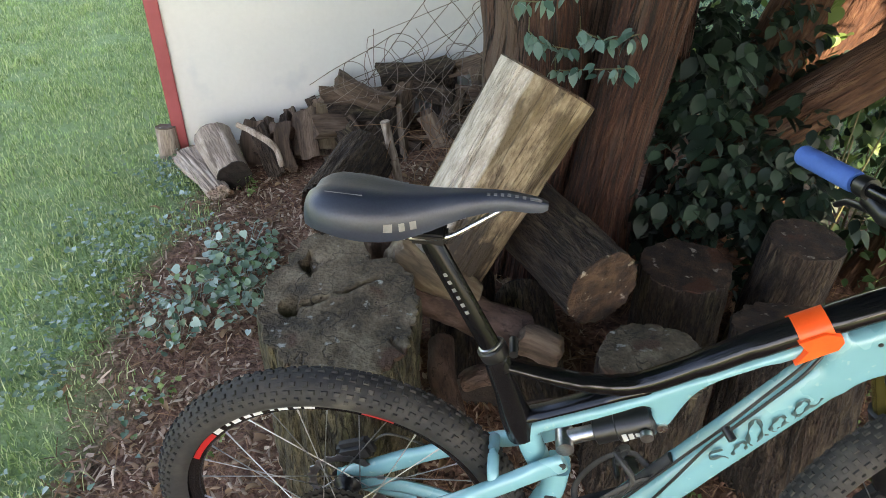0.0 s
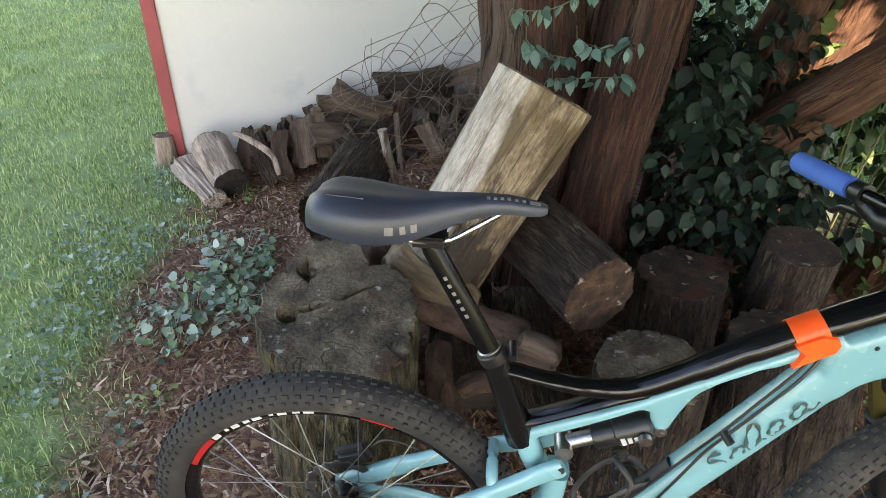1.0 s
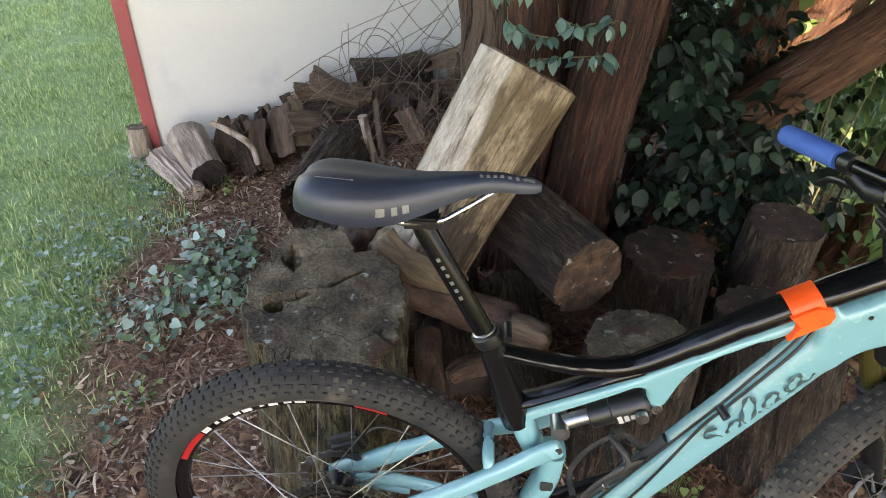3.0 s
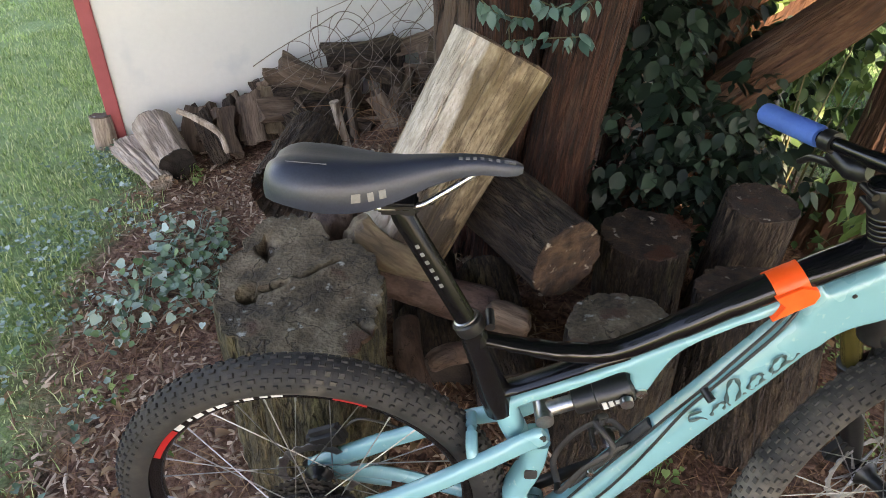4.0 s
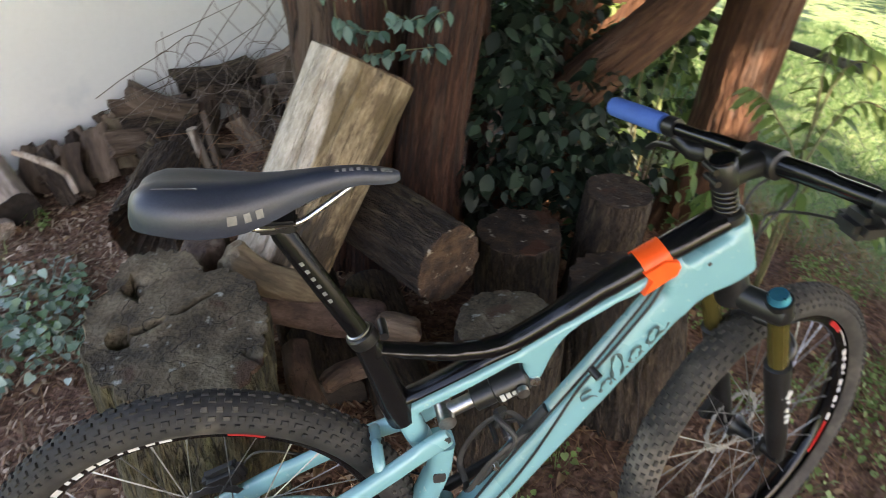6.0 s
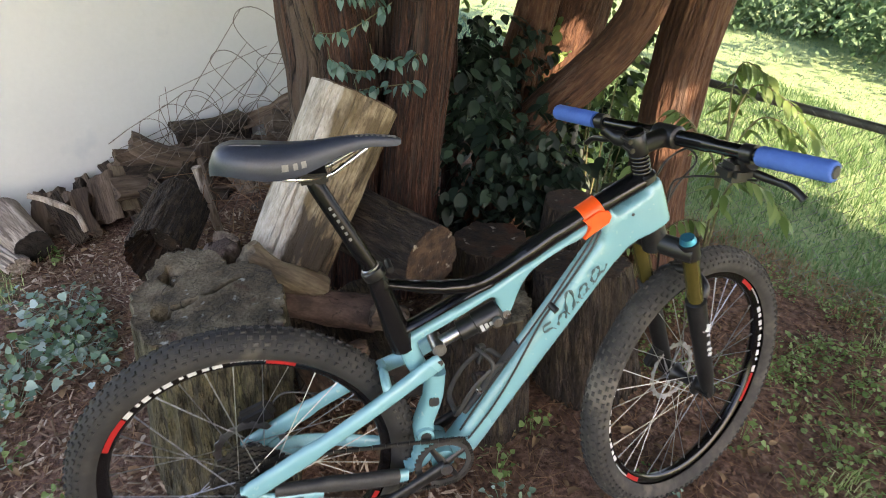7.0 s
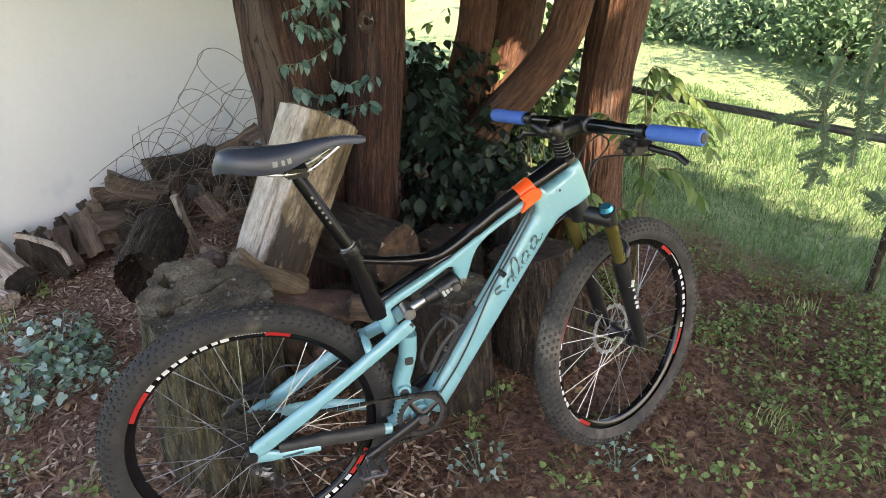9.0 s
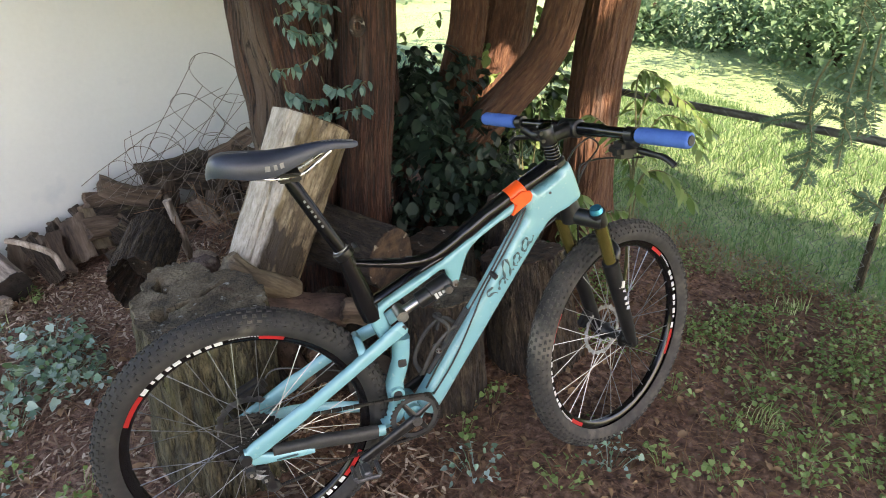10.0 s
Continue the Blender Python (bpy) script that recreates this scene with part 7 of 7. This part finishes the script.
def yew_branch(line, sprays, label, seed):
    """A drooping twig and its side twigs, each a flat comb of needles."""
    r = random.Random(seed)
    ob = thing("yew_branch", Matrix.Translation(line[0]), label, "branch", "drooping yew branches")
    p0 = Vector(line[0])
    flat = Vector((-0.66, -0.72, 0.22))
    V, F = [], []
    for k, pts in enumerate([line, *sprays]):
        ln = curve([Vector(p) - p0 for p in pts], 8)
        part("twig" if k == 0 else "side_twig", sweep(bmesh.new(), ln, [0.0030, 0.0024, 0.0016] if k == 0 else [0.0013, 0.0008], 6), GREEN_STEM, ob)
        for a, b in zip(ln, ln[1:]):
            n = max(1, int((b - a).length / 0.0030))
            d = (b - a).normalized()
            side = d.cross(flat).normalized()
            for j in range(n):
                for sgn in (-1, 1):
                    base = a.lerp(b, (j + r.random()) / n)
                    u = (d * r.uniform(0.25, 0.75) + side * sgn + flat * r.uniform(-0.35, 0.35)).normalized()
                    w = u.cross(flat).normalized() * 0.0027
                    size = r.uniform(0.016, 0.026) * (1 if k else 0.8)
                    i = len(V)
                    V += [base, base + u * size * 0.35 + w, base + u * size, base + u * size * 0.35 - w]
                    F.append((i, i + 1, i + 2, i + 3))
    nd = new("needle", raw("needle", V, F, YEW))
    nd.parent = ob
    tagged(nd, kind="stuff")


Y = "drooping dark yew twig with combs of flat needles"
yew_branch([(1.8, 0.198, 1.156), (1.804, 0.228, 1.076), (1.808, 0.226, 0.981), (1.812, 0.2, 0.898), (1.816, 0.205, 0.813), (1.82, 0.231, 0.735)], [
    [(1.8, 0.226, 0.991), (1.8, 0.267, 1.007), (1.8, 0.318, 1.026), (1.8, 0.371, 1.04)],
    [(1.8, 0.26, 1.004), (1.8, 0.255, 1.033), (1.8, 0.253, 1.054)],
    [(1.8, 0.219, 0.983), (1.8, 0.278, 0.967), (1.8, 0.34, 0.94), (1.8, 0.402, 0.909)],
    [(1.8, 0.2, 0.935), (1.8, 0.241, 0.918), (1.8, 0.299, 0.891)],
    [(1.8, 0.205, 0.952), (1.8, 0.182, 0.987), (1.8, 0.158, 1.014)],
    [(1.8, 0.191, 0.911), (1.8, 0.158, 0.906), (1.8, 0.129, 0.894)],
    [(1.8, 0.188, 0.879), (1.8, 0.228, 0.852), (1.8, 0.27, 0.824)],
    [(1.8, 0.189, 0.871), (1.8, 0.152, 0.861), (1.8, 0.136, 0.856)],
    [(1.8, 0.189, 0.827), (1.8, 0.22, 0.81), (1.8, 0.238, 0.792)],
    [(1.8, 0.19, 0.816), (1.8, 0.158, 0.797), (1.8, 0.158, 0.782)],
    [(1.8, 0.219, 1.01), (1.8, 0.205, 1.034), (1.8, 0.194, 1.053)]], Y, 1)
yew_branch([(1.84, 0.139, 1.219), (1.844, 0.145, 1.123), (1.848, 0.146, 1.04), (1.852, 0.135, 0.957), (1.856, 0.125, 0.838)], [
    [(1.84, 0.138, 1.067), (1.84, 0.167, 1.069), (1.84, 0.201, 1.075)],
    [(1.84, 0.139, 1.042), (1.84, 0.17, 1.028), (1.84, 0.212, 1.032)],
    [(1.84, 0.129, 0.985), (1.84, 0.163, 0.992), (1.84, 0.193, 0.995)],
    [(1.84, 0.126, 0.969), (1.84, 0.102, 0.949), (1.84, 0.084, 0.917)],
    [(1.84, 0.12, 0.918), (1.84, 0.139, 0.9), (1.84, 0.149, 0.879)],
    [(1.84, 0.134, 1.026), (1.84, 0.108, 1.016), (1.84, 0.087, 0.974)],
    [(1.84, 0.142, 1.123), (1.84, 0.175, 1.117), (1.84, 0.199, 1.096)]], Y, 2)
yew_branch([(1.86, 0.108, 1.237), (1.864, 0.108, 1.144), (1.868, 0.104, 1.08), (1.872, 0.098, 1.007), (1.876, 0.106, 0.938)], [
    [(1.86, 0.098, 1.082), (1.86, 0.125, 1.076), (1.86, 0.144, 1.063)],
    [(1.86, 0.092, 1.043), (1.86, 0.112, 1.023), (1.86, 0.12, 1.001)],
    [(1.86, 0.094, 1.059), (1.86, 0.066, 1.041), (1.86, 0.051, 1.005)],
    [(1.86, 0.089, 1.01), (1.86, 0.064, 0.988), (1.86, 0.051, 0.962)],
    [(1.86, 0.105, 1.145), (1.86, 0.073, 1.129), (1.86, 0.049, 1.093)],
    [(1.86, 0.109, 1.175), (1.86, 0.137, 1.171), (1.86, 0.152, 1.149)]], Y, 3)
yew_branch([(1.9, 0.222, 1.404), (1.904, 0.219, 1.329), (1.908, 0.223, 1.267), (1.912, 0.221, 1.225)], [
    [(1.9, 0.216, 1.299), (1.9, 0.243, 1.29), (1.9, 0.254, 1.276)],
    [(1.9, 0.218, 1.307), (1.9, 0.189, 1.286), (1.9, 0.162, 1.259)],
    [(1.9, 0.215, 1.327), (1.9, 0.179, 1.312), (1.9, 0.146, 1.285)],
    [(1.9, 0.214, 1.271), (1.9, 0.193, 1.252), (1.9, 0.179, 1.232)]], Y, 4)
yew_branch([(2.02, 0.06, 0.7), (2.024, 0.098, 0.708), (2.028, 0.151, 0.707), (2.032, 0.195, 0.714)], [
    [(2.02, 0.095, 0.71), (2.02, 0.107, 0.682), (2.02, 0.133, 0.659)],
    [(2.02, 0.128, 0.709), (2.02, 0.141, 0.684), (2.02, 0.162, 0.668)],
    [(2.02, 0.107, 0.709), (2.02, 0.126, 0.729), (2.02, 0.144, 0.734)],
    [(2.02, 0.073, 0.703), (2.02, 0.073, 0.679), (2.02, 0.077, 0.654)]], Y, 5)
ob = thing("young_tree", Matrix.Translation((2.701, 0.521, 0.05)), "thin slanting young tree at the edge of the lawn, bark darkened for shade", "tree")
# a darker bark stands in for the shade on this stem
part("trunk", sweep(bmesh.new(), curve([Vector(q) - Vector((2.701, 0.521, 0.05)) for q in [(2.701, 0.521, -0.03), (2.701, 0.524, 0.192), (2.701, 0.525, 0.342), (2.701, 0.533, 0.482), (2.701, 0.473, 0.732)]], 6), [0.019, 0.017, 0.015, 0.014, 0.011], 10), MOSSY_BARK, ob)


# ---- bushes and trees beyond the fence ----
def bush(name, label, c, e, n, seed, mat=None, leaf=0.11, cat="bush"):
    r = random.Random(seed)
    ob = thing(name, Matrix.Translation((c[0], c[1], 0)), label, cat)
    sp = []
    clumps = [(Vector((r.gauss(0, 0.42) * e[0], r.gauss(0, 0.42) * e[1], e[2] * (0.12 + 0.95 * r.random()))), r.uniform(0.25, 0.5)) for _ in range(n // 40)]
    for q, s in clumps:
        for _ in range(40):
            d = Vector((r.gauss(0, 1), r.gauss(0, 1), r.gauss(0, 0.8))) * s * 0.6
            sp.append((q + d, r.uniform(0, 6.283), r.uniform(0.0, 1.0), r.uniform(-0.6, 0.6), r.uniform(0.6, 1.3)))
    sp = [s for s in sp if s[0].z > 0.03]
    tagged(scatter("foliage", sp, mat or HEDGE, leaf_verts(leaf, leaf * 0.55), ob), kind="stuff")
    bms = bmesh.new()
    for k in range(5):
        a = r.uniform(0, 6.283)
        sweep(bms, curve([(0.1 * math.cos(a), 0.1 * math.sin(a), -0.05), (0.25 * e[0] * math.cos(a), 0.25 * e[1] * math.sin(a), 0.45 * e[2]), (0.5 * e[0] * math.cos(a), 0.5 * e[1] * math.sin(a), 0.9 * e[2])], 4), [0.035, 0.025, 0.012], 7)
    part("stem", bms, BARK, ob)
    return ob


bush("bush", "broad light green bush at the far edge of the lawn", (6.9, 4.6, 0), (1.2, 1.3, 1.1), 6400, 1, None, 0.085)
bush("bush", "light green bush at the edge of the lawn", (6.9, 3.0, 0), (1.1, 1.1, 1.0), 5200, 2, None, 0.085)
bush("bush", "dark green bush behind the lawn", (6.2, 7.0, 0), (0.8, 0.7, 0.45), 1600, 3)
bush("bush", "dark green bush behind the lawn", (6.9, 6.0, 0), (0.8, 0.8, 0.6), 3000, 4, None, 0.08)
bush("bush", "low green bush behind the trees", (3.2, 12.6, 0), (2.4, 1.0, 0.9), 1800, 5)
bush("bush", "low green bush behind the trees", (0.2, 12.4, 0), (2.4, 1.0, 0.9), 1600, 6)
far = thing("tree", Matrix.Translation((6.5, 7.4, 0)), "straight tree trunk beyond the lawn", "tree")
part("trunk", trunk(bmesh.new(), [(0, 0, -0.1), (0, 0, 1.0), (0.05, 0, 3.5)], [0.16, 0.13, 0.10], 16, 6, 3.0), BARK, far)


# ---- creeper on the tree, and the shade-darkened shrub behind the stumps ----
def creeper(name, label, blobs, n, mat, shape, seed, kind=""):
    """Leaves over a set of soft blobs (centre, radii), facing outwards and towards the light."""
    r = random.Random(seed)
    sp = []
    for c, e, share in blobs:
        for _ in range(int(n * share / 3.4)):
            d = Vector((r.gauss(0, 1), r.gauss(0, 1), r.gauss(0, 1))).normalized()
            q = 0.6 + 0.45 * r.random()
            p = Vector(c) + Vector((d.x * e[0], d.y * e[1], d.z * e[2])) * q
            if p.z < height(p.x, p.y) + 0.02 or in_gap(p):
                continue
            # a sprig of three to five leaves that share a size and spread from one node
            yaw, size = math.atan2(d.y, d.x) + r.uniform(-1.2, 1.2), r.choice((0.6, 0.75, 0.9, 1.1, 1.25))
            for k in range(r.choice((3, 3, 4, 5))):
                sp.append((p + Vector((r.gauss(0, 0.014), r.gauss(0, 0.014), r.gauss(0, 0.012))), yaw + (k - 1.5) * 0.95 + r.uniform(-0.3, 0.3), r.uniform(0.1, 1.1), r.uniform(-0.6, 0.6), size * r.uniform(0.8, 1.15)))
    ob = scatter(name, sp, mat, shape)
    return tagged(ob, label, "creeper" if "creeper" in name else "shrub", kind=kind)


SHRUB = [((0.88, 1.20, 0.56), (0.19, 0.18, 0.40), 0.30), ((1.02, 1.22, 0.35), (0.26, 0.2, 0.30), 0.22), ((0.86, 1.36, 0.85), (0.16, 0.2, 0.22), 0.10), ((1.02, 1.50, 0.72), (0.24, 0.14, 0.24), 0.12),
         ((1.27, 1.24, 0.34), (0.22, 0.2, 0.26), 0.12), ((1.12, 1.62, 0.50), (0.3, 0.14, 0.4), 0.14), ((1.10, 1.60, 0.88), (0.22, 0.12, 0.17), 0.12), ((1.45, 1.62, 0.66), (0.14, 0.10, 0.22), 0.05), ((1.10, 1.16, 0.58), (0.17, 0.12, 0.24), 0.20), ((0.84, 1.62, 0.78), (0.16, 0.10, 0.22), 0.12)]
creeper("creeper_shrub", "dense green creeper between the trunks, leaves darkened for shade", SHRUB, 1700, IVY, oval_verts(0.056, 0.036), 3, "stuff")
creeper("bright_creeper", "sunlit green leaves behind the trunks", [((1.62, 1.75, 0.75), (0.35, 0.25, 0.55), 0.6), ((1.3, 2.1, 1.0), (0.5, 0.3, 0.6), 0.4)], 700, BRIGHT_LEAF, oval_verts(0.06, 0.036), 5, "stuff")

# undergrowth between the slanting limb and the right trunk: leafy stems, partly in the sun
creeper("undergrowth_creeper", "mid-green leaves crowding between the leaning limb and the trunk", [((1.52, 1.56, 0.42), (0.24, 0.16, 0.42), 0.5), ((1.56, 1.72, 0.80), (0.26, 0.16, 0.32), 0.3), ((1.40, 1.30, 0.22), (0.26, 0.2, 0.2), 0.2)], 760, UNDERGROWTH, oval_verts(0.058, 0.036), 7, "stuff")
rnd = random.Random(14)
for k in range(9):
    x, y = 1.32 + 0.045 * k + rnd.uniform(-0.02, 0.02), 1.45 + rnd.uniform(-0.12, 0.2)
    ob = thing("shoot", Matrix.Translation((x, y, 0)), "thin bare upright shoot among the creeper", "shoot", "shoots between the trunks")
    part("stem", sweep(bmesh.new(), curve([(0, 0, height(x, y) - 0.02), (rnd.uniform(-0.03, 0.03), 0, 0.35), (rnd.uniform(-0.06, 0.06), rnd.uniform(-0.05, 0.05), rnd.uniform(0.6, 0.95))], 6), [0.006, 0.005, 0.003, 0.002], 6), GREEN_STEM, ob)

# trailing twigs of creeper on the trunks, with leaves hanging in rows
rnd = random.Random(8)
TRAILS = [
    [(0.33, 1.06, 1.24), (0.41, 1.06, 1.26), (0.49, 1.05, 1.22)],
    [(0.35, 1.06, 1.20), (0.41, 1.06, 1.18), (0.48, 1.05, 1.18)],
    [(0.29, 1.06, 1.07), (0.39, 1.06, 1.08), (0.52, 1.05, 1.16)],
    [(0.33, 1.05, 1.00), (0.37, 1.05, 0.97), (0.44, 1.05, 0.96)],
    [(0.46, 1.05, 1.01), (0.53, 1.05, 0.99), (0.61, 1.05, 1.01)],
    [(0.41, 1.05, 0.90), (0.50, 1.05, 0.91), (0.61, 1.05, 0.92)],
    [(0.34, 1.06, 1.31), (0.43, 1.06, 1.29), (0.50, 1.05, 1.27)]]
for tw in TRAILS:
    ob = thing("creeper_twig", Matrix.Translation(tw[0]), "trailing creeper twig on the red trunk, leaves coloured blue-green for sky sheen", "creeper", "creeper twigs on the trunk")
    line = curve([Vector(q) - Vector(tw[0]) for q in tw], 5)
    part("twig", sweep(bmesh.new(), [Vector((0, 0.05, 0.02)), *line], 0.0016, 5), GREEN_STEM, ob)
    sp = []
    for q in line:
        for _ in range(rnd.choice([1, 2, 2, 3, 4])):
            sp.append((q + Vector((rnd.gauss(0, 0.008), rnd.gauss(0, 0.012), rnd.gauss(0, 0.006))), -1.57 + rnd.uniform(-1.7, 1.7), rnd.uniform(0.1, 1.3), rnd.uniform(-0.7, 0.7), rnd.uniform(0.6, 1.3)))
    tagged(scatter("leaf", sp, CREEPER_LIGHT, oval_verts(0.039, 0.021), ob), kind="stuff")
